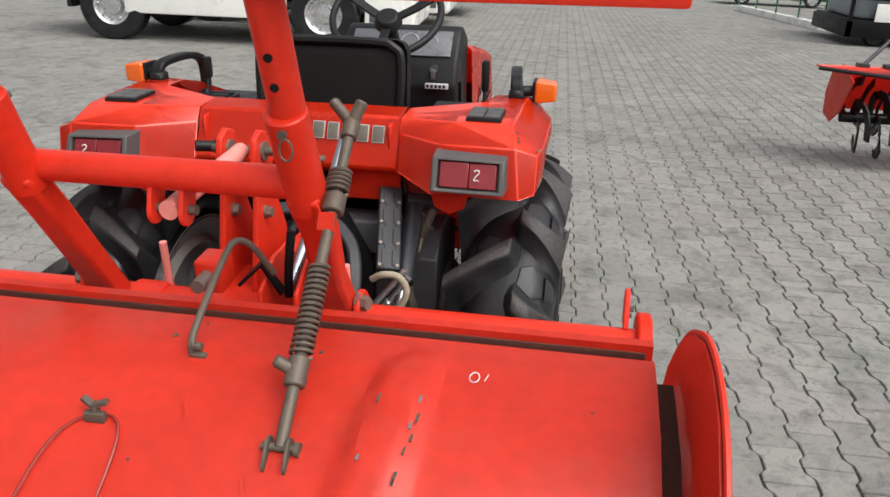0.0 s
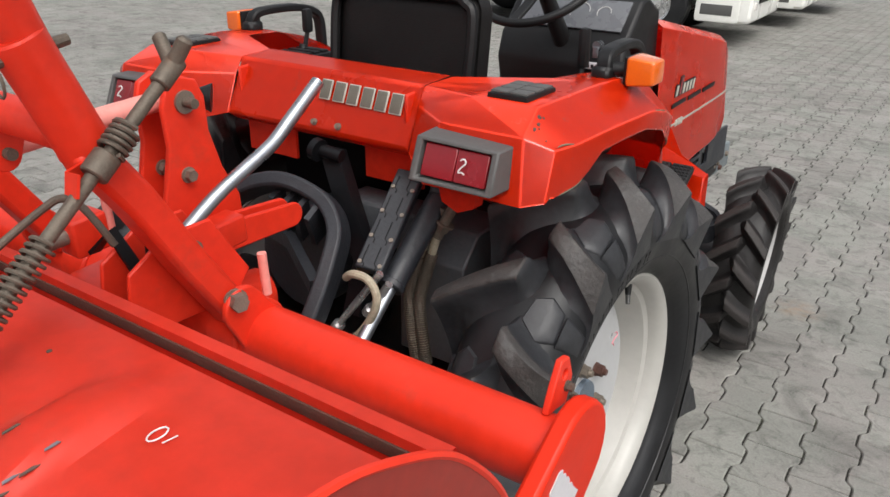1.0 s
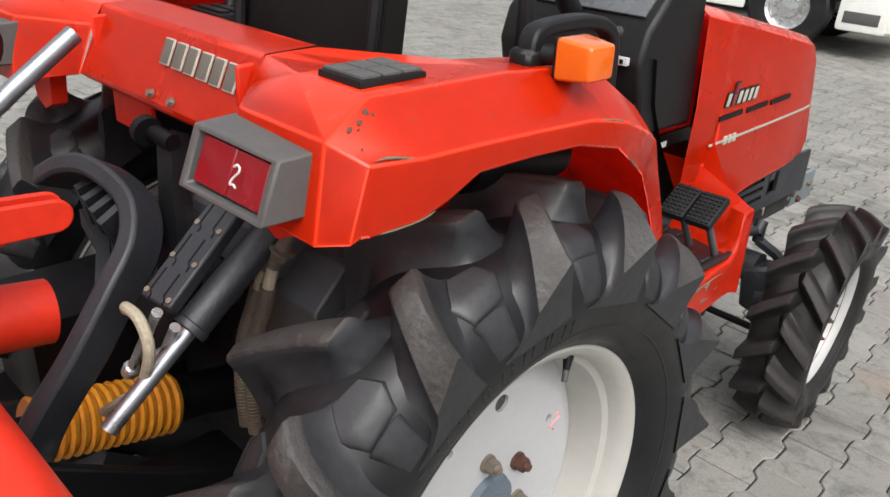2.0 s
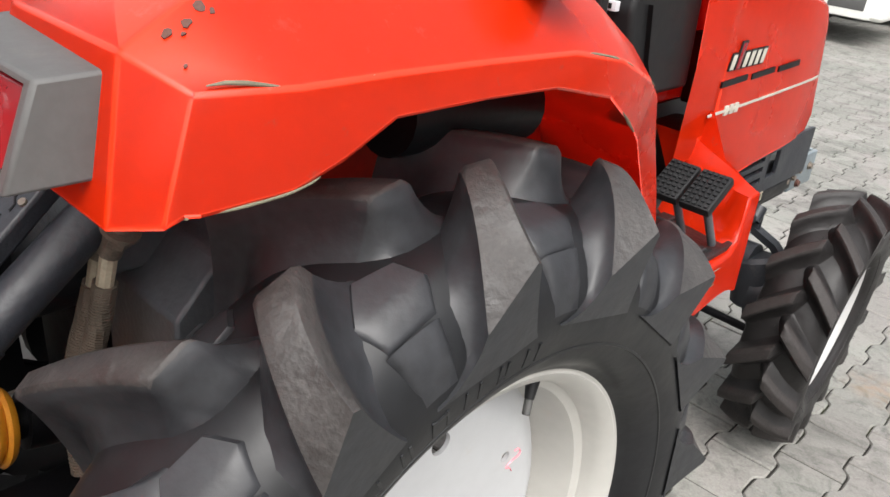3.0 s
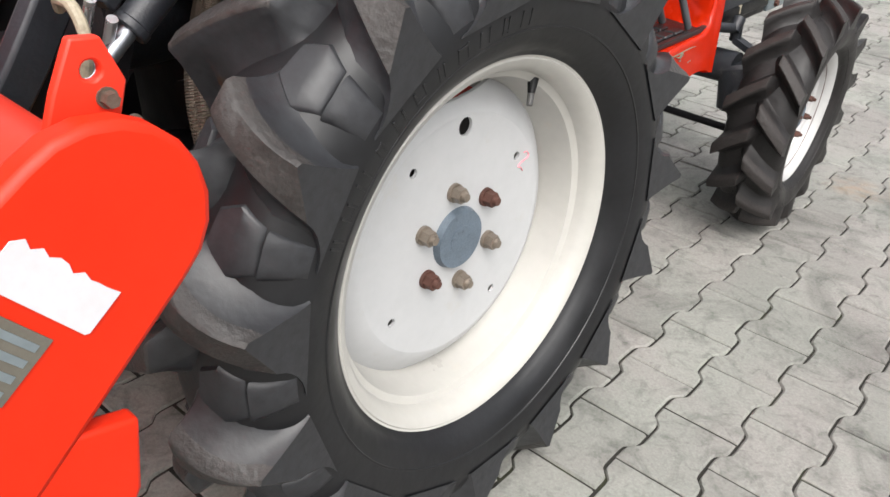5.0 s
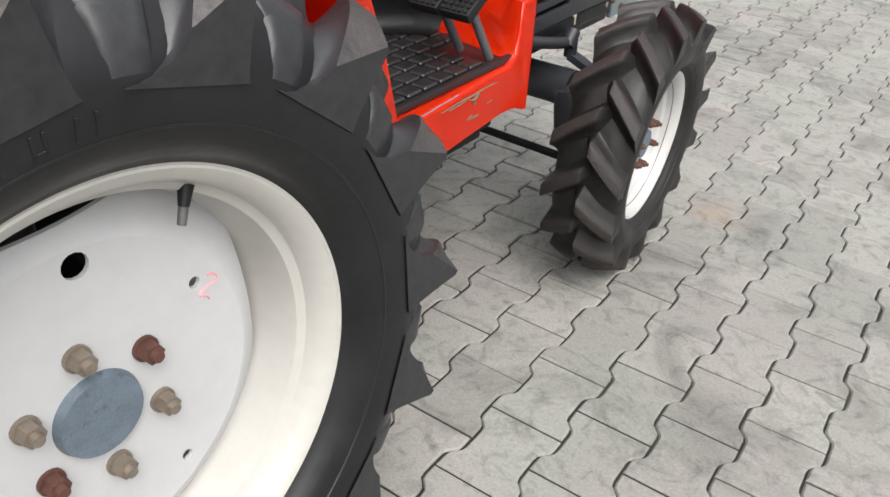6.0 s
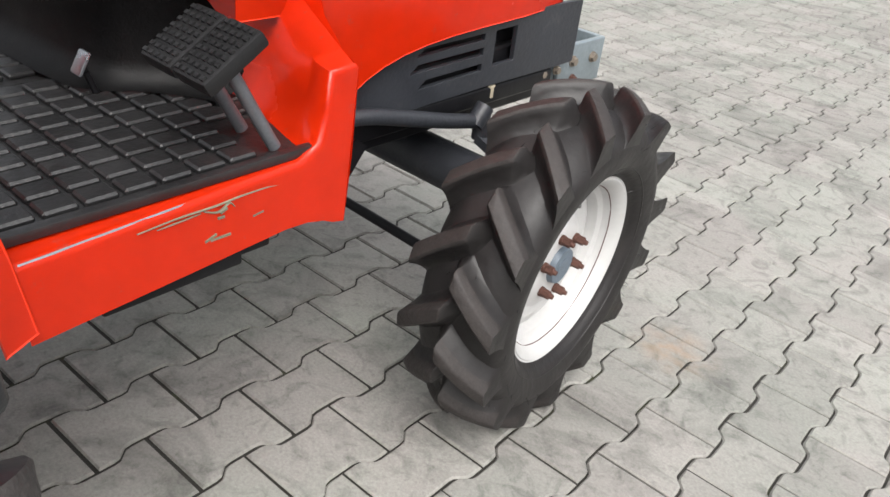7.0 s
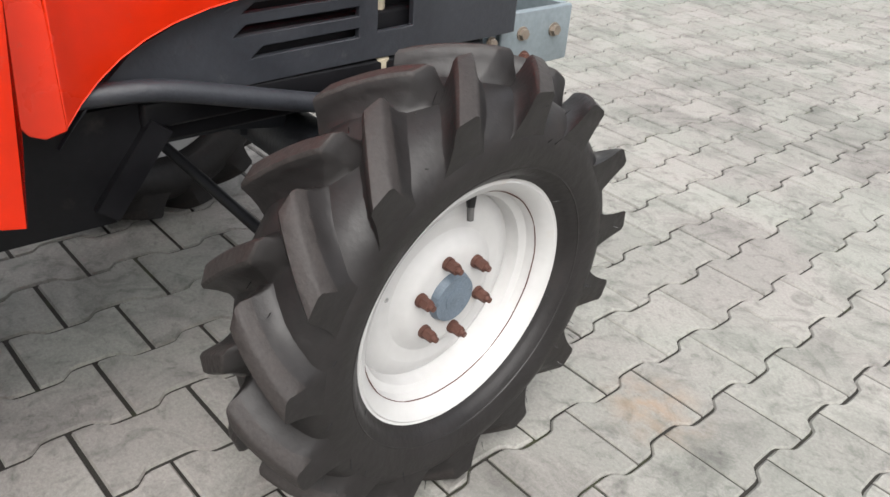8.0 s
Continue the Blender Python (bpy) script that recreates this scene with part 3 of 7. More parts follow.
    for k in range(spec["marks"]):
        bm = bmesh_new()
        a = radians(spec["mark_from"] - 6.2 * k)
        at = Matrix.Rotation(a, 4, "X") @ Matrix.Translation((spec["mark_x"], spec["mark_r"], 0)) @ Matrix.Rotation(radians(-13), 4, "Z")
        wide = 0.011 if k % 3 else 0.007
        for z0, z1 in ((-wide, -wide + 0.0035), (wide - 0.0035, wide)):
            add_box(bm, (-0.003, -0.012, z0), (0.0006, 0.012, z1), 0.0004, at, seg=1)
        if k % 2:
            add_box(bm, (-0.003, -0.002 + 0.008 * (k % 4 - 2), -wide), (0.0006, 0.002 + 0.008 * (k % 4 - 2), wide), 0.0004, at, seg=1)
        bmesh.ops.transform(bm, matrix=turn, verts=bm.verts)
        part("moulded_mark", bm, rubber, rim, "raised plain moulding on the black sidewall")
    n = spec["lugs"]
    for sd in (1, -1):
        key = (rubber.name, sd)
        if key not in LUGS:
            LUGS[key] = (lug_mesh("tread_lug", sd, spec, spec["lug_mats"]), pad_mesh("tread_pad", sd, spec, RUBBER_TREAD) if spec["pads"] else None)
        for k in range(n):
            ph = spec["phase"] + 360 * k / n + (0 if sd > 0 else spec["stagger"])
            for nm, me in zip(("tread_lug", "tread_pad"), LUGS[key]):
                if me is not None:
                    ob = new(nm, me)
                    ob.parent = rim
                    ob.matrix_basis = turn @ Matrix.Rotation(radians(ph), 4, "X")
    return rim


rear_spec = dict(R=0.570, w=0.30, rim=0.325, flange=0.066, seg=120, camber=0.0, disc=0.284, flats=(2, 92, 182, 272), flat_r=0.240, flat_middle=0.216, skirt=0.048, disc_x=-0.008, dish=0,
                 holes=[(0.196 * math.cos(radians(85)), 0.196 * math.sin(radians(85)), 0.016)] + [(0.183 * math.cos(radians(33 + 90 * k)), 0.183 * math.sin(radians(33 + 90 * k)), 0.008) for k in range(4)],
                 cap=0.056, bolt_r=0.088, bolt_phase=35, nut=0.0145, all_rust=False, valve=60.5, lugs=15, phase=3.0, stagger=11.3, sweep=8.2, sweep_far=9.6, hook=0.6, tip_far=0.145, shoulder_far=0.022, shoulder=0.076, round=2.0, x_in=0.022, x_in_far=-0.002, tip=0.127, foot_r=0.418, end_lean=0.13,
                 top_w=0.050, lead=0.080, trail=0.046, lead_end=0.030, trail_end=0.074, hollow=2.0, hollow_back=1.15, taper=0.35, pad_turn=-4.0, fin_reach=0.034, fin_tilt=0.024, end_hollow=(1.4, 2.2), pads=True, mould_rings=((0.1068, 0.375),), marks=11, mark_from=152, mark_x=0.1125, mark_r=0.394, lug_mats=(RUBBER_TREAD, RUBBER_WORN),
                 casing=((0.0, 0.512), (0.035, 0.509), (0.065, 0.499), (0.088, 0.480), (0.103, 0.456), (0.112, 0.430), (0.114, 0.405), (0.108, 0.378), (0.096, 0.352), (0.081, 0.336)),
                 label="cream white painted steel rear wheel rim", tyre_label="black rubber rear tyre with tall chevron lugs")
front_spec = dict(R=0.372, w=0.195, rim=0.207, flange=0.062, seg=96, camber=3.0, disc=0.172, flats=(), flat_r=0.2, flat_middle=0.128, skirt=0.020, disc_x=0.012, dish=0.100, holes=[(-0.112, 0.03, 0.004)],
                  cap=0.042, bolt_r=0.066, bolt_phase=42, nut=0.0095, all_rust=True, valve=80, lugs=15, phase=8.5, stagger=10.5, sweep=13.5, sweep_far=13.5, hook=1.0, tip_far=0.100, shoulder_far=0.026, shoulder=0.026, round=1.5, x_in=0.008, x_in_far=0.0, tip=0.100, foot_r=0.272, end_lean=0.10,
                  top_w=0.038, lead=0.058, trail=0.050, lead_end=0.040, trail_end=0.058, hollow=2.6, hollow_back=1.8, taper=-0.1, pad_turn=0.0, fin_reach=0.0, fin_tilt=0.0, end_hollow=(2.6, 1.8), pads=False, mould_rings=((0.0875, 0.234),), marks=0, lug_mats=(RUBBER_FRONT, RUBBER_FRONT_TOP),
                  casing=((0.0, 0.326), (0.03, 0.325), (0.055, 0.320), (0.074, 0.309), (0.088, 0.295), (0.095, 0.278), (0.096, 0.262), (0.091, 0.240), (0.082, 0.224), (0.073, 0.216)),
                  label="white painted steel front wheel rim", tyre_label="black rubber front tyre with chevron lugs")
wheel("rear_wheel", (0.530, *REAR_AXLE), 1, 0, rear_spec, RUBBER, RIM, RIM_DISC)
wheel("rear_wheel", (-0.530, *REAR_AXLE), -1, 0, rear_spec, RUBBER, RIM, RIM_DISC)
wheel("front_wheel", (0.462, *FRONT_AXLE), 1, 4.5, front_spec, RUBBER_FRONT, RIM_FRONT, RIM_FRONT)
wheel("front_wheel", (-0.665, *FRONT_AXLE), -1, 4.5, front_spec, RUBBER_FRONT, RIM_FRONT, RIM_FRONT)


def fender_rows():
    """Rows of points over the wing, from the rear lower edge over the top and down to the step."""
    crest = [(0.550, 1.925, 1.200), (0.537, 1.950, 1.310), (0.522, 2.020, 1.345), (0.525, 2.085, 1.346), (0.527, 2.130, 1.347), (0.530, 2.240, 1.348), (0.533, 2.350, 1.342), (0.537, 2.450, 1.318),
             (0.530, 2.560, 1.256), (0.490, 2.675, 1.186), (0.450, 2.778, 1.088), (0.437, 2.844, 0.988), (0.437, 2.884, 0.868), (0.440, 2.910, 0.740), (0.445, 2.922, 0.645)]
    rim_line = [(0.584, 1.948, 1.207), (0.586, 1.972, 1.292), (0.592, 2.048, 1.288), (0.593, 2.088, 1.288), (0.594, 2.130, 1.288), (0.594, 2.240, 1.285), (0.594, 2.360, 1.280), (0.590, 2.450, 1.262),
                (0.572, 2.545, 1.226), (0.525, 2.655, 1.180), (0.478, 2.765, 1.085), (0.461, 2.835, 0.985), (0.460, 2.878, 0.868), (0.463, 2.906, 0.740), (0.468, 2.918, 0.645)]
    lip = [(0.014, 0.005), (0.000, -0.081), (-0.008, -0.073), (-0.004, -0.058), (0.002, -0.034), (-0.010, -0.031), (-0.030, -0.030), (-0.020, -0.036),
           (-0.030, -0.050), (-0.037, -0.054), (-0.037, -0.040), (-0.037, -0.030), (-0.036, -0.018), (-0.036, -0.015), (-0.038, -0.013)]
    root = {0: (0.255, 2.008, 1.222), 1: (0.255, 2.042, 1.305), 2: (0.255, 2.064, 1.339), 3: (0.255, 2.098, 1.341), 4: (0.255, 2.150, 1.342),
            5: (0.432, 2.242, 1.346), 6: (0.446, 2.352, 1.340), 7: (0.446, 2.452, 1.316), 8: (0.380, 2.562, 1.256)}
    rows = []
    for k, (c, e, d) in enumerate(zip(crest, rim_line, lip)):
        inner = root.get(k, (0.245 - 0.0035 * k, c[1] + 0.002, c[2] + 0.002))
        mid = (0.350 + min(k, 2) * 0.02 - max(0, k - 8) * 0.005 + (0.10 if 5 <= k <= 7 else 0.0), c[1], c[2] + 0.001)
        rows.append([inner, mid, c, e, (e[0] + 0.001 + 0.0003 * k, e[1] + d[0], e[2] + d[1])])
    return rows


def lamp_unit(side):
    """The rear lamp box with its lens, and what stands on the wing."""
    flip = (lambda b: b) if side > 0 else mirrored
    bm = bmesh_new()
    lo = [(0.356, 1.918, 1.228), (0.527, 1.926, 1.224), (0.524, 1.956, 1.297), (0.358, 1.946, 1.304)]
    off = Vector((0.0, -0.050, -0.002))
    back = [bm.verts.new(Vector(p) + Vector((0, 0.05, 0))) for p in lo]
    front = [bm.verts.new(Vector(p).lerp(Vector((0.441, 1.936, 1.263)), 0.05) + off) for p in lo]
    rim_in = [bm.verts.new(Vector(p).lerp(Vector((0.441, 1.936, 1.263)), 0.2) + off) for p in lo]
    deep = [bm.verts.new(Vector(p).lerp(Vector((0.441, 1.936, 1.263)), 0.21) + off + Vector((0, 0.018, 0))) for p in lo]
    for a, b in ((back, front), (front, rim_in), (rim_in, deep)):
        for k in range(4):
            bm.faces.new((a[k], a[(k + 1) % 4], b[(k + 1) % 4], b[k]))
    bm.faces.new(back)
    bm.faces.new(deep)
    box = part("tail_lamp", flip(bm), PLASTIC_GREY, tractor, "grey plastic tail lamp housing", bevel=0.003)
    for u0, u1, name in ((0.13, 0.507, "lens"), (0.513, 0.87, "lens")):
        bm = bmesh_new()
        L = [Vector(p) + off + Vector((0, 0.006, 0)) for p in lo]
        a, b = L[0].lerp(L[1], u0), L[0].lerp(L[1], u1)
        c, d = L[3].lerp(L[2], u1), L[3].lerp(L[2], u0)
        quad = [a.lerp(d, 0.15), b.lerp(c, 0.15), c.lerp(b, 0.15), d.lerp(a, 0.15)]
        f0 = [bm.verts.new(q) for q in quad]
        f1 = [bm.verts.new(q + Vector((0, 0.014, 0))) for q in quad]
        bm.faces.new(f0)
        bm.faces.new(f1[::-1])
        for k in range(4):
            bm.faces.new((f0[k], f0[(k + 1) % 4], f1[(k + 1) % 4], f1[k]))
        part(name, flip(bm), LENS_RED, box, "dark red lamp lens", bevel=0.002)
    # hand-written figure on the lens
    bm = bmesh_new()
    s = 0.0115
    stroke = [(-0.5, 0.75), (-0.1, 1.0), (0.4, 0.85), (0.45, 0.45), (0.0, 0.0), (-0.35, -0.45), (-0.4, -0.85), (0.1, -0.75), (0.6, -0.95)]
    cx = 0.461 if side > 0 else -0.470
    pts = [(cx + a * s, 1.8865 + b * s * 0.4, 1.264 + b * s) for a, b in stroke]
    add_tube(bm, smooth_path(pts, 4), 0.0014, 6)
    part("written_figure", bm, WHITE_MARK, box, "white hand-written figure 2")
    # side lamp and its grip
    bm = bmesh_new()
    grip = smooth_path([(0.505, 2.318, 1.335), (0.502, 2.320, 1.370), (0.498, 2.340, 1.386), (0.492, 2.400, 1.390), (0.486, 2.470, 1.387), (0.480, 2.522, 1.373), (0.478, 2.545, 1.345), (0.477, 2.550, 1.270)], 5)
    add_bar(bm, grip, 0.030, 0.020, (1, 0, 0))
    add_box(bm, (0.482, 2.298, 1.332), (0.520, 2.342, 1.366), 0.006)
    g = part("grab_handle", flip(bm), PLASTIC, tractor, "black plastic grab handle", bevel=0.006)
    bm = bmesh_new()
    add_rod(bm, (0.515, 2.335, 1.358), (0.548, 2.345, 1.358), 0.014, seg=14)
    add_box(bm, (0.541, 2.321, 1.332), (0.553, 2.385, 1.386), 0.004)
    stem = part("indicator_lamp", flip(bm), PLASTIC, tractor, "black base of the side indicator lamp")
    bm = bmesh_new()
    add_box(bm, (0.548, 2.314, 1.331), (0.604, 2.380, 1.388), 0.009, seg=3)
    for v in bm.verts:
        if v.co.x > 0.58:
            v.co.z = 1.357 + (v.co.z - 1.357) * 0.84
            v.co.y = 2.347 + (v.co.y - 2.347) * 0.84
    part("lens", flip(bm), ORANGE, stem, "orange ribbed indicator lens")
    # small pad of switches
    bm = bmesh_new()
    add_box(bm, (0.412, 2.034, 1.338), (0.494, 2.138, 1.355), 0.004)
    pad = part("rubber_pad", flip(bm), PLASTIC, tractor, "black ribbed rubber pad")
    for i in range(2):
        for j in range(3):
            bm = bmesh_new()
            x, y = 0.4155 + i * 0.039, 2.039 + j * 0.0325
            add_box(bm, (x, y, 1.353), (x + 0.036, y + 0.029, 1.359), 0.003)
            part("rubber_tile", flip(bm), PLASTIC_GREY, pad)
    return box


for side in (1, -1):
    flip = (lambda b: b) if side > 0 else mirrored
    bm = bmesh_new()
    add_grid(bm, fender_rows(), 0.006)
    fender = part("fender", flip(bm), RED, tractor, "glossy red steel rear fender with chipped edges", bevel=0.014, angle=72)
    bm = bmesh_new()
    outline = [(2.03, 1.325), (2.14, 1.33), (2.16, 1.25), (2.57, 1.235), (2.68, 1.18), (2.78, 1.08), (2.84, 0.98), (2.88, 0.86), (2.915, 0.645), (2.60, 0.64), (2.40, 0.98), (2.26, 1.06), (2.13, 1.20), (2.03, 1.26)]
    add_plate(bm, outline, "x", 0.228, 0.008)
    part("inner_fender", flip(bm), RED_DARK, tractor, "dull red inner fender wall", bevel=0.004)
    lamp_unit(side)
    # bare slivers where the paint has worn off the wing's edge
    fr = fender_rows()
    edge_line = smooth_path([Vector(r[3]) + Vector((-0.0028, 0, -0.0008)) for r in fr], 6)
    low_line = smooth_path([Vector(r[4]) + Vector((-0.001, 0, 0.0005)) for r in fr], 6)
    wear = random.Random(21)
    for line, spans in ((edge_line, ((7, 12), (14, 32), (37, 45), (47, 52), (59, 64))), (low_line, ((1, 5), (7, 16), (45, 51), (66, 74)))):
        for i0, i1 in spans:
            bm = bmesh_new()
            sizes = [wear.uniform(0.6, 1.15) for _ in range(i1 - i0 + 1)]
            add_tube(bm, line[i0:i1], lambda s: 0.0019 * (0.35 + 0.65 * math.sin(math.pi * min(max(s, 0.05), 0.95))) * sizes[int(s * (len(sizes) - 1))], 7)
            part("worn_edge", flip(bm), PRIMER, fender, "bare grey-green worn edge")

    # small rust spots near the rear corner of the wing
    c0, c1, e0, e1 = (Vector(fr[i][j]) for i, j in ((1, 2), (2, 2), (1, 3), (2, 3)))
    for u, v, r in ((0.40, 0.16, 0.0050), (0.60, 0.17, 0.0042), (0.50, 0.24, 0.0022), (0.80, 0.13, 0.0060), (0.86, 0.20, 0.0030), (0.25, 0.55, 0.0020)):
        bm = bmesh_new()
        p = c0.lerp(c1, u).lerp(e0.lerp(e1, u), v)
        du, dv = (c1 - c0).normalized(), (e0.lerp(e1, u) - c0.lerp(c1, u)).normalized()
        up = dv.cross(du).normalized()
        up = up if up.z > 0 else -up
        ring = [p + (du * math.cos(a) * 1.2 + dv * math.sin(a)) * r * wear.uniform(0.4, 0.9) for a in [q * math.tau / 9 for q in range(9)]]
        low = [bm.verts.new(q - up * 0.001) for q in ring]
        high = [bm.verts.new(q + up * 0.0003) for q in ring]
        bm.faces.new(high)
        for k in range(9):
            bm.faces.new((low[k], low[(k + 1) % 9], high[(k + 1) % 9], high[k]))
        part("rust_spot", flip(bm), BOLT, fender, "small dull rust spot in the paint")

# panel across the back, with a folded lower lip
bm = bmesh_new()
XS = (-0.254, -0.12, 0, 0.12, 0.254)
add_grid(bm, [[(x, 2.035, 1.205) for x in XS], [(x, 2.008, 1.224) for x in XS], [(x, 2.038, 1.285) for x in XS], [(x, 2.064, 1.340) for x in XS], [(x, 2.150, 1.344) for x in XS]], 0.005)
back_panel = part("rear_panel", bm, RED, tractor, "glossy red rear panel between the fenders", bevel=0.008)
for k in range(6):
    x = 0.004 + k * 0.0366
    m = Matrix.Translation((x, 2.0425, 1.305 - 0.0010 * k)) @ Matrix.Rotation(radians(-24), 4, "X")
    bm = bmesh_new()
    wide = 0.029 + 0.0015 * (k % 2)
    add_box(bm, (0, -0.0030, -0.021), (wide, 0.001, 0.021), 0.002, m)
    block = part("badge_block", bm, LOGO_EDGE, back_panel, "pale edge of a plain badge block")
    bm = bmesh_new()
    add_box(bm, (0.0022, -0.0042, -0.0188), (wide - 0.0022, -0.0010, 0.0188), 0.0012, m)
    part("badge_face", bm, LOGO_GREY, block, "dull grey-green plain badge face")
for x in (0.005, 0.071):
    bm = bmesh_new()
    add_hex(bm, (x, 2.015, 1.241), (0, -1, 0.4), 0.006, 0.008)
    part("bolt", bm, BOLT_GREY, back_panel)
# dark wall below the panel and two red gusset plates
bm = bmesh_new()
add_grid(bm, [[(x, 2.115, 1.215) for x in (-0.24, 0.24)], [(x, 2.155, 1.10) for x in (-0.24, 0.24)], [(x, 2.16, 0.98) for x in (-0.24, 0.24)]], 0.006)
part("seat_support", bm, BLACK, tractor, "black wall under the rear panel")
for sx in (1, -1):
    bm = bmesh_new()
    add_plate(bm, [(sx * 0.385 - 0.05, 1.205), (sx * 0.385 + 0.045, 1.205), (sx * 0.385 + 0.035, 1.15), (sx * 0.385, 1.135), (sx * 0.385 - 0.035, 1.15)], "y", 1.985, 0.03)
    part("gusset", bm, RED_DARK, tractor, "dull red gusset under the lamp")
    bm = bmesh_new()
    lo, hi = sorted((sx * 0.10, sx * 0.25))
    add_box(bm, (lo, 2.06, 1.13), (hi, 2.068, 1.225), 0.002)
    part("rear_flange", bm, RED_DARK, tractor, "dull red flange under the rear panel")

# seat
bm = bmesh_new()
add_box(bm, (-0.205, -0.028, -0.02), (0.205, 0.028, 0.30), 0.05, Matrix.Translation((0.005, 2.315, 1.178)) @ Matrix.Rotation(radians(-7), 4, "X"), seg=4)
seat_back = part("seat_backrest", bm, VINYL, tractor, "black vinyl seat backrest")
bm = bmesh_new()
pts = [(-0.19, 1.20), (-0.196, 1.40), (-0.175, 1.442), (-0.12, 1.455), (0.12, 1.455), (0.175, 1.442), (0.196, 1.40), (0.19, 1.20)]
add_tube(bm, smooth_path([(x, 2.288 + (z - 1.2) * 0.12, z + 0.016) for x, z in pts], 5), 0.012, 8)
part("piping", bm, PLASTIC, seat_back, "raised black backrest edge")
bm = bmesh_new()
add_box(bm, (-0.20, 2.33, 1.10), (0.20, 2.70, 1.17), 0.03, seg=3)
part("seat_cushion", bm, VINYL, tractor, "black vinyl seat cushion")
bm = bmesh_new()
add_box(bm, (-0.23, 2.17, 0.86), (0.23, 2.75, 1.10), 0.01)
add_box(bm, (-0.225, 2.14, 1.19), (-0.06, 2.26, 1.30), 0.01)
part("seat_base", bm, BLACK, tractor, "black seat base")
# black decks beside the seat
for sx in (1, -1):
    bm = bmesh_new()
    lo, hi = sorted((sx * 0.237, sx * 0.450))
    add_box(bm, (lo, 2.152, 1.19), (hi, 2.60, 1.262), 0.008)
    part("side_deck", bm, PLASTIC, tractor, "black plastic deck beside the seat")
    bm = bmesh_new()
    lo, hi = sorted((sx * 0.315, sx * 0.438))
    add_box(bm, (lo, 2.325, 1.26), (hi, 2.43, 1.292), 0.005)
    for k in range(3):
        add_box(bm, (lo + 0.012, 2.334 + 0.031 * k, 1.29), (hi - 0.012, 2.356 + 0.031 * k, 1.298), 0.003)
    deck = part("side_console", bm, PLASTIC, tractor, "black plastic lever console")
    bm = bmesh_new()
    x = sx * 0.405
    add_rod(bm, (x, 2.405, 1.28), (x, 2.425, 1.342), 0.006, seg=8)
    add_rod(bm, (x, 2.403, 1.285), (x, 2.405, 1.305), 0.016, 0.010, seg=14)
    add_box(bm, (x - 0.011, 2.412, 1.332), (x + 0.011, 2.438, 1.418 if sx > 0 else 1.395), 0.010)
    part("control_lever", bm, PLASTIC, tractor, "black control lever with a rubber grip")

# dashboard, steering column and wheel
bm = bmesh_new()
dash = [(3.115, 1.02), (3.075, 1.20), (3.10, 1.275), (3.12, 1.295), (3.20, 1.385), (3.24, 1.395), (3.34, 1.345), (3.36, 1.02)]
add_plate(bm, dash, "x", -0.215, 0.43)
dashboard = part("dashboard", bm, PLASTIC, tractor, "black plastic dashboard", bevel=0.012)
# soft cowl that runs down and flares out on to the floor mat
bm = bmesh_new()
foot = [(-0.215, 3.13), (-0.11, 3.141), (0.0, 3.148), (0.076, 3.161), (0.11, 3.19), (0.137, 3.232), (0.18, 3.27), (0.225, 3.298)]
rows = []
for z, back, keep in ((0.738, 0.0, 1.0), (0.746, 0.03, 1.0), (0.775, 0.05, 1.0), (0.85, 0.045, 0.85), (1.0, 0.0, 0.45), (1.10, -0.02, 0.25), (1.21, -0.02, 0.12)):
    rows.append([(x, 3.13 + (y - 3.13) * keep + back, z) for x, y in foot])
add_grid(bm, rows, 0.006)
part("footwell_cowl", bm, PLASTIC, tractor, "black flexible cowl over the floor", angle=60)
bm = bmesh_new()
m = Matrix.Translation((0.0, 3.157, 1.338)) @ Matrix.Rotation(radians(-45), 4, "X")
add_box(bm, (-0.185, -0.005, -0.055), (0.185, 0.003, 0.055), 0.004, m)
face = part("instrument_panel", bm, GAUGE, dashboard, "grey instrument panel behind clear plastic")
for cx, r in ((0.03, 0.032), (0.11, 0.022)):
    bm = bmesh_new()
    ring = [m @ Vector((cx + r * math.cos(a * math.tau / 20), -0.007, 0.006 + r * math.sin(a * math.tau / 20))) for a in range(13)]
    add_tube(bm, ring, 0.0013, 5)
    part("gauge_scale", bm, WHITE_MARK, face, "pale gauge scale")
bm = bmesh_new()
add_box(bm, (-0.008, -0.006, -0.016), (0.008, 0.002, 0.016), 0.002, Matrix.Translation((0.133, 3.07, 1.245)))
add_rod(bm, (0.133, 3.10, 1.262), (0.133, 3.07, 1.264), 0.013, seg=16)
part("ignition_key", bm, STEEL, dashboard, "steel ignition key")
bm = bmesh_new()
add_box(bm, (0.105, 3.060, 1.196), (0.188, 3.074, 1.214), 0.001)
part("warning_label", bm, STICKER, dashboard, "small white label strip")
for k in range(5):
    bm = bmesh_new()
    add_box(bm, (0.110 + k * 0.015, 3.058, 1.200), (0.119 + k * 0.015, 3.0605, 1.210))
    part("print_bar", bm, PLASTIC, dashboard, "dark bar of print")
bm = bmesh_new()
add_rod(bm, (0.0, 3.12, 1.25), (0.0, 2.96, 1.44), 0.028, 0.022, seg=16)
part("steering_column", bm, PLASTIC, tractor, "black steering column")
bm = bmesh_new()
wc, wa = Vector((-0.005, 2.955, 1.462)), Vector((0, -0.62, 0.785)).normalized()
_, wu, wv = frame_of(wa)
add_tube(bm, [wc + (wu * math.cos(a * math.tau / 48) + wv * math.sin(a * math.tau / 48)) * 0.185 for a in range(48)], 0.0125, 10, closed=True)
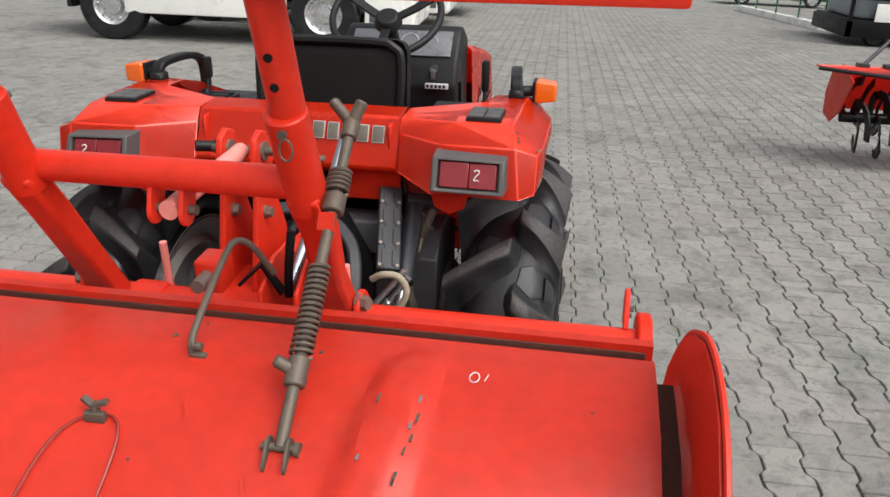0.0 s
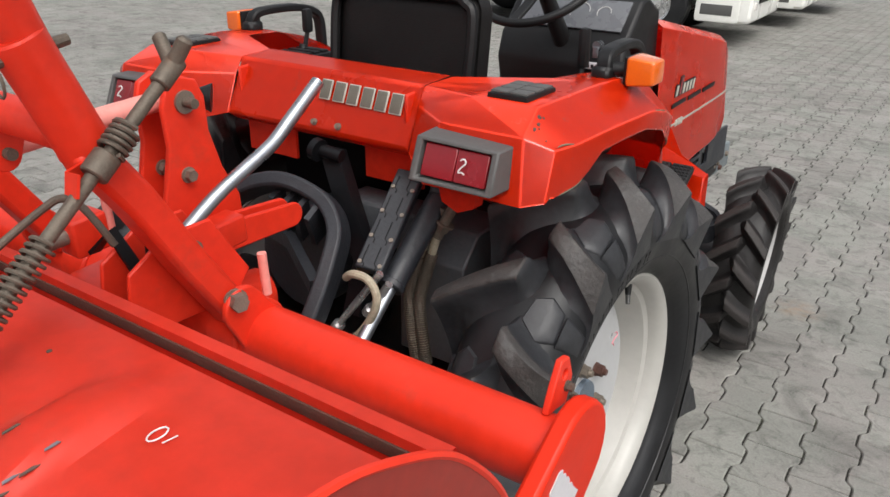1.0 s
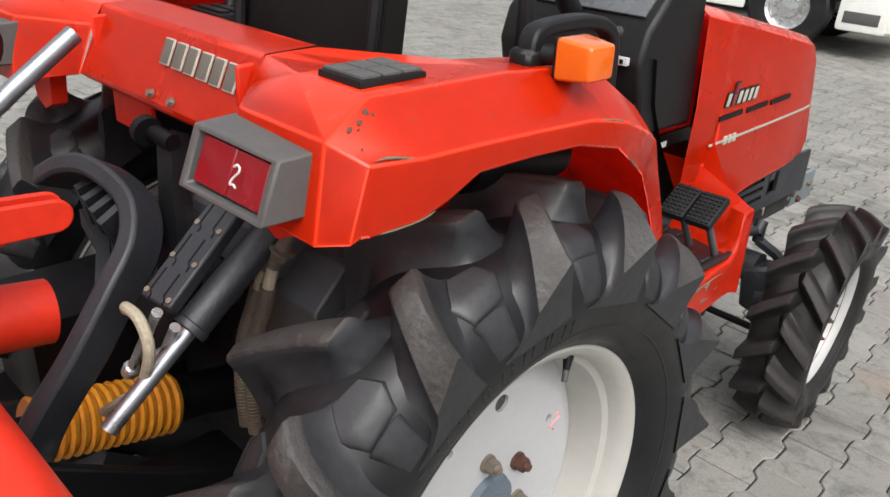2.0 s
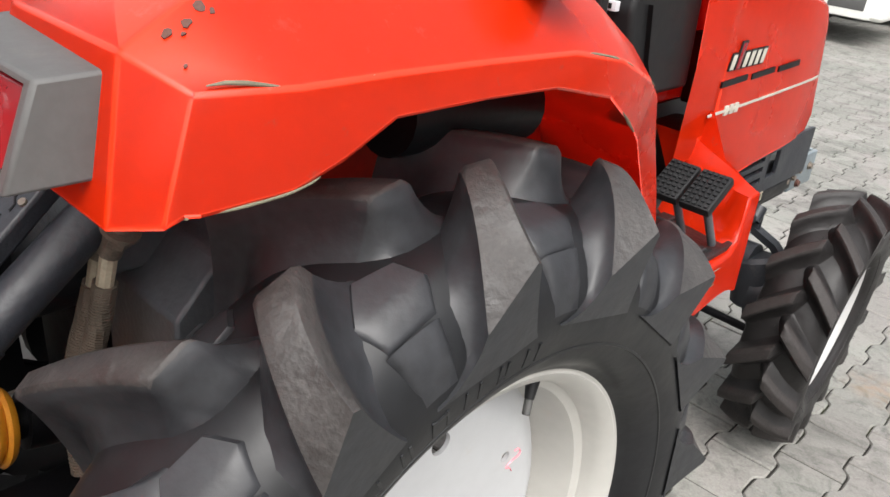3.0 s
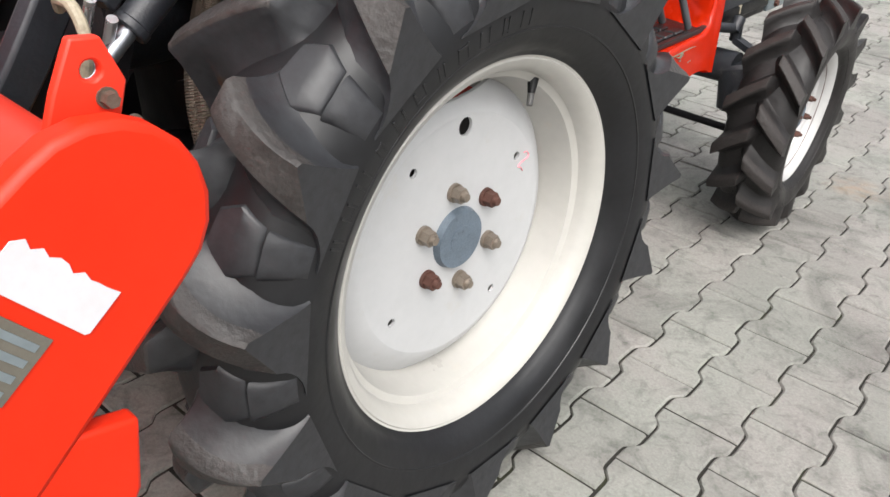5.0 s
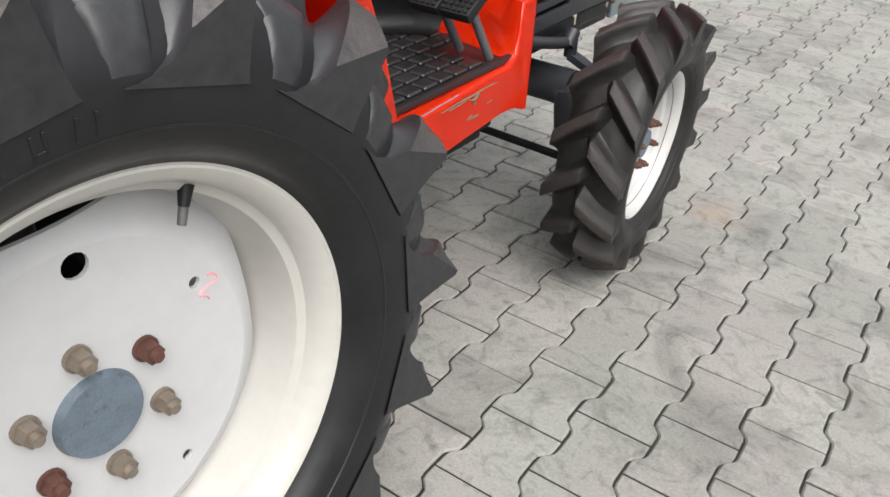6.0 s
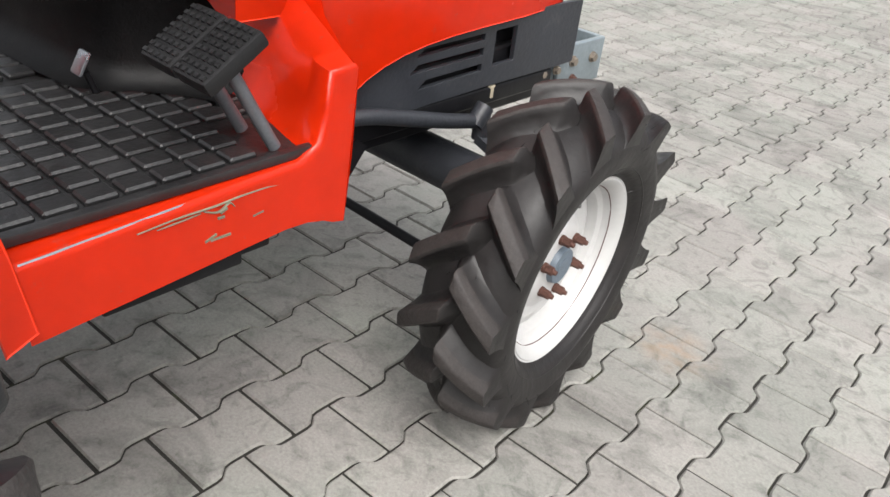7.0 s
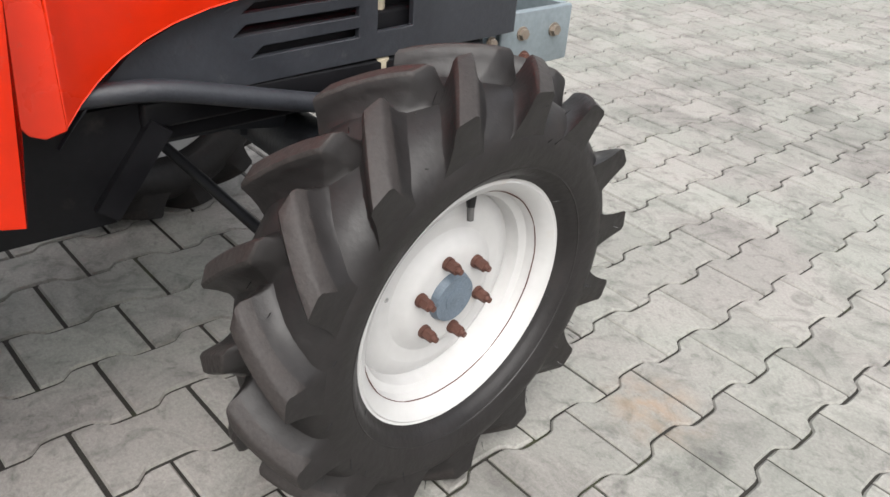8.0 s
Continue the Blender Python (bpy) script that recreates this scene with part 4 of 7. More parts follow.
for a in (90, 210, 330):
    d = wu * math.cos(radians(a)) + wv * math.sin(radians(a))
    add_bar(bm, [wc - wa * 0.03 + d * 0.03, wc - wa * 0.02 + d * 0.10, wc + d * 0.182], 0.03, 0.012, wa.cross(d))
add_rod(bm, wc - wa * 0.045, wc - wa * 0.005, 0.05, 0.04, seg=20, chamfer=0.006)
part("steering_wheel", bm, PLASTIC, tractor, "black steering wheel with three spokes", bevel=0.003)

# bonnet
def hood_section(y, half, top, side_top, low):
    return [(-half, y, low), (-half - 0.008, y, (low + side_top) / 2), (-half, y, side_top), (-half * 0.86, y, top - 0.012), (-half * 0.5, y, top), (0, y, top + 0.006),
            (half * 0.5, y, top), (half * 0.86, y, top - 0.012), (half, y, side_top), (half + 0.008, y, (low + side_top) / 2), (half, y, low)]


bm = bmesh_new()
rows = []
shape = ((3.33, 0.232, 1.330, 1.295), (3.45, 0.234, 1.306, 1.272), (3.475, 0.235, 1.302, 1.268), (3.60, 0.234, 1.278, 1.244), (3.79, 0.231, 1.240, 1.206), (3.98, 0.226, 1.203, 1.168),
         (4.06, 0.220, 1.186, 1.150), (4.12, 0.212, 1.140, 1.10), (4.17, 0.206, 1.02, 0.98), (4.20, 0.202, 0.92, 0.88))
for y in (3.33, 3.45, 3.472, 3.478, 3.50, 3.525, 3.555, 3.59, 3.63, 3.68, 3.74, 3.81, 3.89, 3.98, 4.06, 4.12, 4.17, 4.20):
    half, top, st = (float(np.interp(y, [q[0] for q in shape], [q[k] for q in shape])) for k in (1, 2, 3))
    low = 0.85 if y < 3.475 else 0.768 - 0.150 * math.exp(-(y - 3.475) / 0.105)
    rows.append(hood_section(y, half, top, st, low))
add_grid(bm, rows, 0.004)
bm.faces.new([bm.verts.new(p) for p in rows[-1]])
for x in (0.2325, -0.2365):
    add_plate(bm, [(3.422, 0.640), (3.434, 0.622), (3.452, 0.614), (3.4785, 0.620), (3.4785, 0.90), (3.422, 0.90)], "x", x, 0.004)
hood = part("hood", bm, RED, tractor, "glossy red engine hood with a thin pale stripe", bevel=0.006, angle=45)

# stripe, slots and badge on the hood sides
for sx in (1, -1):
    bm = bmesh_new()
    pts = [(sx * 0.244, 3.43, 0.951), (sx * 0.2435, 3.60, 0.952), (sx * 0.240, 3.80, 0.953), (sx * 0.2305, 4.06, 0.954), (sx * 0.224, 4.12, 0.954)]
    add_bar(bm, pts, 0.006, 0.003, (0, 0, 1))
    part("stripe", bm, LOGO_EDGE, hood, "thin white painted stripe")
    for k in range(3):
        bm = bmesh_new()
        y0 = 3.465 + 0.155 * k
        add_bar(bm, [(sx * 0.2425 - sx * 0.001 * k, y0, 1.018), (sx * 0.2425 - sx * 0.001 * (k + 1), y0 + 0.13, 1.021)], 0.014, 0.004, (0, 0, 1))
        part("vent_slot", bm, BLACK, hood, "narrow black vent slot")
    for k in range(6):
        bm = bmesh_new()
        y0 = 3.478 + k * 0.031
        lean = Matrix.Translation((sx * 0.243, y0, 1.047)) @ Matrix(((1, 0, 0, 0), (0, 1, 0.28, 0), (0, 0, 1, 0), (0, 0, 0, 1)))
        add_box(bm, (-0.003, 0, 0), (0.002, 0.025, 0.040 + (0.024 if k == 1 else 0)), 0.001, lean)
        block = part("badge_block", bm, PLASTIC, hood, "dark edge of a plain badge block")
        bm = bmesh_new()
        add_box(bm, (-0.004, 0.003, 0.003), (0.003, 0.021, 0.036 + (0.024 if k == 1 else 0)), 0.001, lean)
        part("badge_face", bm, LOGO_EDGE if k != 1 else LENS_RED, block, "pale slanted badge face")
    for k in range(3):
        bm = bmesh_new()
        y0 = 3.51 + k * 0.026
        add_box(bm, (sx * 0.244 - 0.003, y0, 0.940), (sx * 0.244 + 0.002, y0 + 0.017, 0.963), 0.001)
        part("badge_block", bm, LOGO_EDGE, hood, "pale plain badge block")
# grille end
bm = bmesh_new()
add_box(bm, (-0.19, 4.14, 0.77), (0.19, 4.215, 1.0), 0.012)
for k in range(6):
    add_box(bm, (-0.17, 4.212, 0.79 + k * 0.03), (0.17, 4.224, 0.803 + k * 0.03), 0.002)
part("grille", bm, GREY_BLACK, tractor, "dark grey front grille")

# grey lower side panels with louvres and an opening
for sx in (1, -1):
    flip = (lambda b: b) if sx > 0 else mirrored
    bm = bmesh_new()
    outline = [(3.47, 0.585), (3.52, 0.648), (3.62, 0.640), (3.72, 0.625), (3.95, 0.630), (4.21, 0.630), (4.27, 0.632), (4.27, 0.775), (3.98, 0.775), (3.80, 0.765), (3.66, 0.735), (3.58, 0.70), (3.50, 0.62)]
    # three slots cut right through and a larger opening
    def slot(y0, y1, z0, z1, r=0.006):
        return [(y0, z0), (y1, z0 + 0.004), (y1, z1 + 0.004), (y0 + 0.02, z1)]
    bm2 = bmesh_new()
    loops = [outline, slot(3.735, 3.93, 0.728, 0.741), slot(3.72, 3.93, 0.697, 0.712), slot(3.745, 3.93, 0.664, 0.679),
             [(3.965, 0.672), (4.035, 0.674), (4.035, 0.748), (3.965, 0.746)]]
    edges = []
    for loop in loops:
        vs = [bm2.verts.new((0.212, a, b)) for a, b in loop]
        edges += [bm2.edges.new((vs[k], vs[(k + 1) % len(vs)])) for k in range(len(vs))]
    g = bmesh.ops.triangle_fill(bm2, edges=edges, use_beauty=True)
    fs = [f for f in g["geom"] if isinstance(f, bmesh.types.BMFace)]
    g = bmesh.ops.extrude_face_region(bm2, geom=fs)
    bmesh.ops.translate(bm2, vec=(-0.012, 0, 0), verts=[v for v in g["geom"] if isinstance(v, bmesh.types.BMVert)])
    part("engine_side_panel", flip(bm2), GREY_BLACK, tractor, "dark grey louvred engine side panel", bevel=0.003)
    bm.free()
    bm = bmesh_new()
    add_box(bm, (0.14, 3.50, 0.555), (0.19, 4.22, 0.70), 0.008)
    add_box(bm, (0.165, 3.58, 0.585), (0.21, 4.20, 0.628), 0.008)
    part("engine_frame", flip(bm), BLACK, tractor, "black engine side frame", bevel=0.004)
    bm = bmesh_new()
    add_rod(bm, (0.175, 3.99, 0.60), (0.175, 3.99, 0.72), 0.012, seg=12)
    add_rod(bm, (0.185, 3.98, 0.595), (0.185, 3.98, 0.63), 0.026, seg=16, chamfer=0.005)
    part("fuel_filter", flip(bm), HOSE, tractor, "yellowed fuel filter bowl")
    # front weight bracket
    bm = bmesh_new()
    add_box(bm, (0.165, 4.27, 0.545), (0.180, 4.46, 0.655), 0.004)
    br = part("front_bracket", flip(bm), GALV, tractor, "blue-grey galvanised front bracket", bevel=0.002)
    for y, z in ((4.325, 0.613), (4.412, 0.610), (4.335, 0.565)):
        bm = bmesh_new()
        add_hex(bm, (0.180, y, z), (1, 0, 0), 0.011, 0.011)
        part("bolt", flip(bm), BOLT_GREY if z > 0.6 else BOLT, br)
    for y in (4.17, 4.225):
        bm = bmesh_new()
        add_hex(bm, (0.20, y, 0.615), (1, 0, 0), 0.009, 0.011)
        part("bolt", flip(bm), BOLT_GREY, br)
bm = bmesh_new()
add_box(bm, (-0.165, 4.44, 0.55), (0.165, 4.46, 0.655), 0.004)
add_box(bm, (-0.13, 4.25, 0.52), (0.13, 4.445, 0.60), 0.01)
part("front_bumper", bm, GALV, tractor, "blue-grey galvanised front bumper plate")

# engine, gearbox, axles
bm = bmesh_new()
add_box(bm, (-0.12, 3.30, 0.52), (0.12, 4.25, 0.72), 0.02)
add_box(bm, (-0.17, 3.60, 0.58), (0.17, 4.10, 0.75), 0.02)
part("engine", bm, BLACK, tractor, "dirty black engine block")
bm = bmesh_new()
add_box(bm, (-0.13, 2.12, 0.48), (0.13, 3.32, 0.70), 0.03)
add_box(bm, (-0.17, 2.10, 0.50), (0.17, 2.40, 0.98), 0.03)
add_rod(bm, (-0.33, *REAR_AXLE), (0.33, *REAR_AXLE), 0.085, seg=20)
add_rod(bm, (-0.30, 2.27, 0.61), (-0.33, 2.27, 0.61), 0.15, seg=24)
add_rod(bm, (0.30, 2.27, 0.61), (0.33, 2.27, 0.61), 0.15, seg=24)
part("gearbox", bm, BLACK, tractor, "black gearbox and rear axle housing")
bm = bmesh_new()
add_rod(bm, (-0.49, 3.90, 0.450), (0.27, 3.90, 0.450), 0.052, seg=20)
for cx, sx in ((0.0, 1), (-0.21, -1)):
    add_rod(bm, (cx + sx * 0.27, 3.90, 0.47), (cx + sx * 0.31, 3.90, 0.33), 0.058, 0.075, seg=20, chamfer=0.012)
    add_rod(bm, (cx + sx * 0.30, 3.90, 0.356), (cx + sx * 0.41, 3.90, 0.356), 0.080, 0.065, seg=20)
add_box(bm, (-0.16, 3.83, 0.43), (-0.02, 3.97, 0.545), 0.025)
add_bar(bm, [(0.12, 3.62, 0.545), (0.10, 3.74, 0.535), (0.06, 3.86, 0.50)], 0.05, 0.02, (1, 0, 0))
part("front_axle", bm, GREY_BLACK, tractor, "dark grey front axle beam")
bm = bmesh_new()
add_tube(bm, smooth_path([(0.205, 3.44, 0.650), (0.218, 3.52, 0.652), (0.230, 3.605, 0.648), (0.235, 3.71, 0.622), (0.234, 3.82, 0.592), (0.232, 3.905, 0.572)], 5), 0.0155, 14)
add_rod(bm, (0.235, 3.90, 0.565), (0.235, 3.93, 0.600), 0.02, seg=14)
add_rod(bm, (0.235, 3.925, 0.585), (0.235, 3.925, 0.53), 0.018, seg=14)
add_bar(bm, [(0.235, 3.925, 0.535), (0.30, 3.94, 0.50), (0.36, 3.93, 0.45)], 0.035, 0.02, (0, 1, 0))
part("steering_rod", bm, GREY_BLACK, tractor, "dark blue-grey steering drag rod")
bm = bmesh_new()
add_rod(bm, (-0.58, 3.82, 0.30), (0.38, 3.82, 0.28), 0.012, seg=12)
part("tie_rod", bm, BLACK, tractor, "thin black rod between the front wheels")
bm = bmesh_new()
add_plate(bm, [(3.30, 0.462), (3.53, 0.459), (3.525, 0.475), (3.515, 0.478), (3.545, 0.525), (3.612, 0.585), (3.600, 0.625), (3.30, 0.625)], "x", 0.195, 0.006)
add_bar(bm, [(0.208, 3.605, 0.592), (0.208, 3.515, 0.478)], 0.035, 0.014, (0, 0.6, -0.8))
add_box(bm, (0.02, 3.36, 0.47), (0.20, 3.44, 0.53), 0.008)
part("step_bracket", bm, BLACK, tractor, "black sheet metal bracket")

# steps with their rubber mats and pedals
for sx in (1, -1):
    flip = (lambda b: b) if sx > 0 else mirrored
    bm = bmesh_new()
    # tread, outer skirt, and the raised front
    sheet = [[(0.05, 2.88, 0.715), (0.05, 3.10, 0.715), (0.05, 3.33, 0.715), (0.05, 3.375, 0.745), (0.05, 3.40, 0.80), (0.05, 3.42, 0.86), (0.05, 3.43, 0.90)],
             [(0.22, 2.88, 0.715), (0.22, 3.10, 0.715), (0.22, 3.33, 0.715), (0.22, 3.37, 0.745), (0.22, 3.395, 0.80), (0.22, 3.415, 0.86), (0.22, 3.430, 0.90)],
             [(0.40, 2.90, 0.718), (0.395, 3.10, 0.718), (0.380, 3.295, 0.718), (0.380, 3.328, 0.736), (0.382, 3.343, 0.780), (0.384, 3.349, 0.836), (0.386, 3.392, 0.848)],
             [(0.447, 2.905, 0.722), (0.432, 3.10, 0.722), (0.420, 3.290, 0.722), (0.417, 3.325, 0.738), (0.414, 3.340, 0.780), (0.412, 3.346, 0.834), (0.410, 3.392, 0.836)],
             [(0.456, 2.905, 0.712), (0.440, 3.10, 0.712), (0.428, 3.300, 0.712), (0.424, 3.333, 0.728), (0.420, 3.349, 0.774), (0.418, 3.355, 0.826), (0.416, 3.397, 0.828)]]
    low = [(0.462, 2.910, 0.628), (0.448, 3.10, 0.631), (0.436, 3.26, 0.634), (0.433, 3.30, 0.630), (0.431, 3.330, 0.622), (0.429, 3.350, 0.612), (0.427, 3.372, 0.606)]
    blend = lambda a_, b_, q: [tuple(Vector(p).lerp(Vector(r), q)) for p, r in zip(a_, b_)]
    sheet = sheet[:2] + [blend(sheet[1], sheet[2], 0.9)] + sheet[2:4] + [blend(sheet[3], sheet[4], 0.25), blend(sheet[3], sheet[4], 0.75), sheet[4]]
    sheet[5] = [(x + 0.0022, y, z + 0.0014) for x, y, z in sheet[5]]
    sheet[6] = [(x + 0.0020, y, z + 0.0014) for x, y, z in sheet[6]]
    sheet += [blend(sheet[7], low, 0.1), blend(sheet[7], low, 0.94), low]
    add_grid(bm, sheet, 0.004)
    add_grid(bm, [[(0.22, 3.428, 0.85), (0.22, 3.41, 0.70), (0.22, 3.40, 0.585)], [(0.395, 3.400, 0.838), (0.40, 3.393, 0.70), (0.405, 3.376, 0.598)], [(0.416, 3.398, 0.828), (0.421, 3.388, 0.70), (0.427, 3.373, 0.606)]], 0.004)
    add_grid(bm, [[(0.20, 3.424, 0.83), (0.20, 3.440, 0.89), (0.20, 3.452, 0.96)], [(0.26, 3.418, 0.84), (0.245, 3.436, 0.89), (0.232, 3.450, 0.96)], [(0.387, 3.394, 0.846), (0.31, 3.425, 0.872), (0.25, 3.448, 0.96)]], 0.004)
    step = part("footstep", flip(bm), RED, tractor, "glossy red footstep with scuffed outer edge", bevel=0, angle=48)
    bm = bmesh_new()
    add_box(bm, (0.001, 2.905, 0.722), (0.415, 3.355, 0.728), 0.002)
    add_box(bm, (0.001, 2.905, 0.722), (0.415, 2.917, 0.735), 0.002)
    add_box(bm, (0.403, 2.905, 0.722), (0.417, 3.345, 0.735), 0.002)
    nx, ny = 8, 9
    for i in range(-1, nx):
        for j in range(ny):
            x0, y0 = 0.062 + i * 0.0424, 2.921 + j * 0.0475
            if i >= 5 and j >= 7:
                continue
            add_box(bm, (x0, y0, 0.727), (x0 + 0.0358, y0 + 0.0405, 0.7364), 0.0030, seg=1)
    mat = part("floor_mat", flip(bm), MAT_RUBBER, step, "dusty black rubber floor mat with square blocks")
    bm = bmesh_new()
    add_box(bm, (0.20, 3.00, 0.607), (0.436, 3.19, 0.628), 0.004)
    add_box(bm, (0.30, 3.19, 0.614), (0.428, 3.24, 0.632), 0.004)
    part("step_frame", flip(bm), BLACK, step, "black frame under the step")
for k in range(2):
    bm = bmesh_new()
    x = 0.276 + k * 0.072
    m = Matrix.Translation((x + 0.032, 3.205, 0.868)) @ Matrix.Rotation(radians(32), 4, "X")
    add_box(bm, (-0.034, -0.050, -0.014), (0.034, 0.050, 0.008), 0.006, m)
    pedal = part("pedal", bm, PLASTIC, tractor, "black ribbed brake pedal")
    bm = bmesh_new()
    for i in range(5):
        for j in range(8):
            add_box(bm, (-0.029 + i * 0.0125, -0.045 + j * 0.0118, 0.007), (-0.0215 + i * 0.0125, -0.039 + j * 0.0118, 0.0115), 0.0, m)
    part("pedal_rubber", bm, MAT_RUBBER, pedal, "studded black pedal rubber", kind="stuff")
    bm = bmesh_new()
    add_rod(bm, (x + 0.028, 3.215, 0.855), (x + 0.040, 3.278, 0.733), 0.0092, seg=12)
    part("pedal_arm", bm, PEDAL_GREY, pedal, "worn grey pedal arm")
bm = bmesh_new()
add_box(bm, (-0.014, -0.006, -0.018), (0.014, 0.0, 0.018), 0.004, Matrix.Translation((0.105, 3.165, 0.782)) @ Matrix.Rotation(radians(-30), 4, "X"))
lever_pad = part("small_pedal", bm, STEEL, tractor, "small grey metal pedal")
bm = bmesh_new()
add_rod(bm, (0.105, 3.168, 0.77), (0.105, 3.18, 0.735), 0.005, seg=8)
part("pedal_arm", bm, BLACK, lever_pad)

# hydraulic cylinder, hoses, guard and links at the rear
bm = bmesh_new()
add_rod(bm, Vector((0.288, 2.062, 1.118)), Vector((0.293, 1.900, 0.991)), 0.0245, seg=28, chamfer=0.004)
add_rod(bm, Vector((0.293, 1.908, 0.997)), Vector((0.293, 1.897, 0.989)), 0.0262, seg=28, chamfer=0.002)
cyl = part("hydraulic_cylinder", bm, GREY_BLACK, tractor, "black hydraulic lift cylinder")
bm = bmesh_new()
add_rod(bm, Vector((0.293, 1.900, 0.991)), Vector((0.298, 1.770, 0.888)), 0.0125, seg=16)
part("piston_rod", bm, STEEL, cyl, "bright chrome piston rod")
bm = bmesh_new()
BOX_TOP, BOX_LOW = Vector((0.2287, 2.052, 1.162)), Vector((0.2635, 1.872, 1.025))
a = (BOX_LOW - BOX_TOP).normalized()
u = Vector((0.958, 0.258, -0.123)).normalized()
add_bar(bm, [BOX_TOP, BOX_LOW], 0.056, 0.024, u)
valve_box = part("valve_block", bm, GREY_BLACK, tractor, "dark grey ribbed sensor box with small bolts", bevel=0.004)
for s in (0.20, 0.45, 0.70, 0.955):
    for w in (-0.0205, 0.0205):
        bm = bmesh_new()
        p = BOX_TOP.lerp(BOX_LOW, s)
        n_ = a.cross(u).normalized()
        n_ = n_ if n_.y < 0 else -n_
        q = p + u * w + n_ * 0.011
        add_rod(bm, q, q + n_ * 0.004, 0.0042, seg=10)
        part("bolt", bm, BOLT_GREY, valve_box)
bm = bmesh_new()
for s in (-0.017, 0.008):
    p = BOX_TOP + u * s + n_ * 0.0122
    for d0, d1 in ((0.02, 0.055), (0.065, 0.112), (0.122, 0.170), (0.180, 0.226)):
        add_bar(bm, [p + a * d0, p + a * (d1 - 0.010), p + a * (d1 - 0.004) + u * 0.006, p + a * (d1 + 0.004) + u * 0.006], 0.0022, 0.0016, u)
part("rib", bm, BLACK, valve_box)
for k in range(2):
    bm = bmesh_new()
    dx, dz = 0.026 * k, 0.012 * k
    line = [(0.282 + dx, 2.028, 1.045 + dz), (0.272 + dx, 2.024, 1.005 + dz), (0.260 + dx, 2.018, 0.965), (0.256 + dx, 2.003, 0.915), (0.275 + dx, 1.985, 0.86), (0.29 + dx, 1.98, 0.79)]
    add_tube(bm, smooth_path(line, 6), 0.0092, 10)
    hose = part("hydraulic_hose", bm, HOSE, tractor, "beige hydraulic hose in a spring sleeve")
    bm = bmesh_new()
    add_rod(bm, (0.312 + dx, 2.045, 1.11 + dz), (0.281 + dx, 2.0275, 1.042 + dz), 0.010, 0.0125, seg=12)
    add_hex(bm, (0.296 + dx, 2.036, 1.072 + dz), (-0.4, -0.22, -0.88), 0.016, 0.018)
    part("hose_fitting", bm, RUST_STEEL, hose, "dark rusty hose fitting")
    bm = bmesh_new()
    path = smooth_path(line[1:], 8)
    for p, q in zip(path, path[1:]):
        for s in (0.25, 0.75):
            c = p.lerp(q, s)
            t_, u_, v_ = frame_of(q - p)
            add_tube(bm, [c + (u_ * math.cos(b * math.tau / 10) + v_ * math.sin(b * math.tau / 10)) * 0.0115 for b in range(10)], 0.0019, 5, closed=True)
    part("spring_sleeve", bm, RUST_STEEL, hose, "coiled wire sleeve", kind="stuff")
bm = bmesh_new()
add_tube(bm, smooth_path([(0.235, 1.84, 1.018), (0.262, 1.83, 1.036), (0.298, 1.83, 1.034), (0.317, 1.83, 1.002), (0.300, 1.83, 0.955), (0.262, 1.83, 0.905), (0.195, 1.83, 0.85), (0.12, 1.83, 0.79)], 6), 0.008, 10)
part("hose", bm, HOSE, tractor, "bent beige rubber hose")
for p, q in (((0.309, 1.85, 1.042), (0.196, 1.85, 0.897)), ((0.313, 1.87, 1.014), (0.262, 1.87, 0.942))):
    bm = bmesh_new()
    add_rod(bm, p, q, 0.0075, seg=12)
    d = (Vector(q) - Vector(p)).normalized()
    add_rod(bm, Vector(q) - d * 0.012, Vector(q) + d * 0.010, 0.0125, seg=12, chamfer=0.003)
    part("check_rod", bm, CHROME, tractor, "bright steel check rod")
# cast axle case between the guard and the wheel
bm = bmesh_new()
add_plate(bm, [(2.07, 0.74), (2.36, 0.74), (2.36, 0.98), (2.24, 1.035), (2.13, 1.03), (2.075, 0.97)], "x", 0.175, 0.165)
add_box(bm, (0.03, 2.05, 0.985), (0.24, 2.14, 1.075), 0.010)
add_rod(bm, (0.34, 2.20, 0.80), (0.365, 2.20, 0.80), 0.115, seg=28, chamfer=0.008)
part("axle_case", bm, CAST_GREY, tractor, "blue-grey cast axle case", bevel=0.008)
# arched cast guard over the drive shaft
bm = bmesh_new()
arch = smooth_path([(-0.12, 1.89, 1.09), (-0.04, 1.90, 1.13), (0.03, 1.915, 1.14), (0.11, 1.925, 1.115), (0.165, 1.90, 1.075), (0.19, 1.85, 1.025), (0.195, 1.79, 0.945), (0.185, 1.73, 0.86), (0.175, 1.69, 0.78)], 6)
add_bar(bm, arch, 0.066, 0.03, (0.3, -0.75, 0.5))
guard = part("drive_guard", bm, GREY_BLACK, tractor, "grey-black cast guard arm, curved", bevel=0.006)
bm = bmesh_new()
for k in range(4):
    x = 0.0 + k * 0.038
    add_bar(bm, [(x, 1.90 - k * 0.006, 1.12 - k * 0.004), (x - 0.03, 1.93, 1.03)], 0.012, 0.04, (1, 0, 0))
add_bar(bm, [(-0.08, 1.92, 1.03), (0.03, 1.90, 1.02), (0.15, 1.84, 0.975)], 0.03, 0.02, (0, 0, 1))
add_rod(bm, (0.0, 2.10, 0.95), (0.0, 1.95, 0.95), 0.11, seg=24)
part("guard_rib", bm, GREY_BLACK, guard, "cast ribs of the guard")
bm = bmesh_new()
add_bar(bm, [(0.05, 2.02, 1.18), (0.12, 1.98, 1.10), (0.19, 1.95, 1.0), (0.20, 1.90, 0.90)], 0.045, 0.03, (1, 0, 0.2))
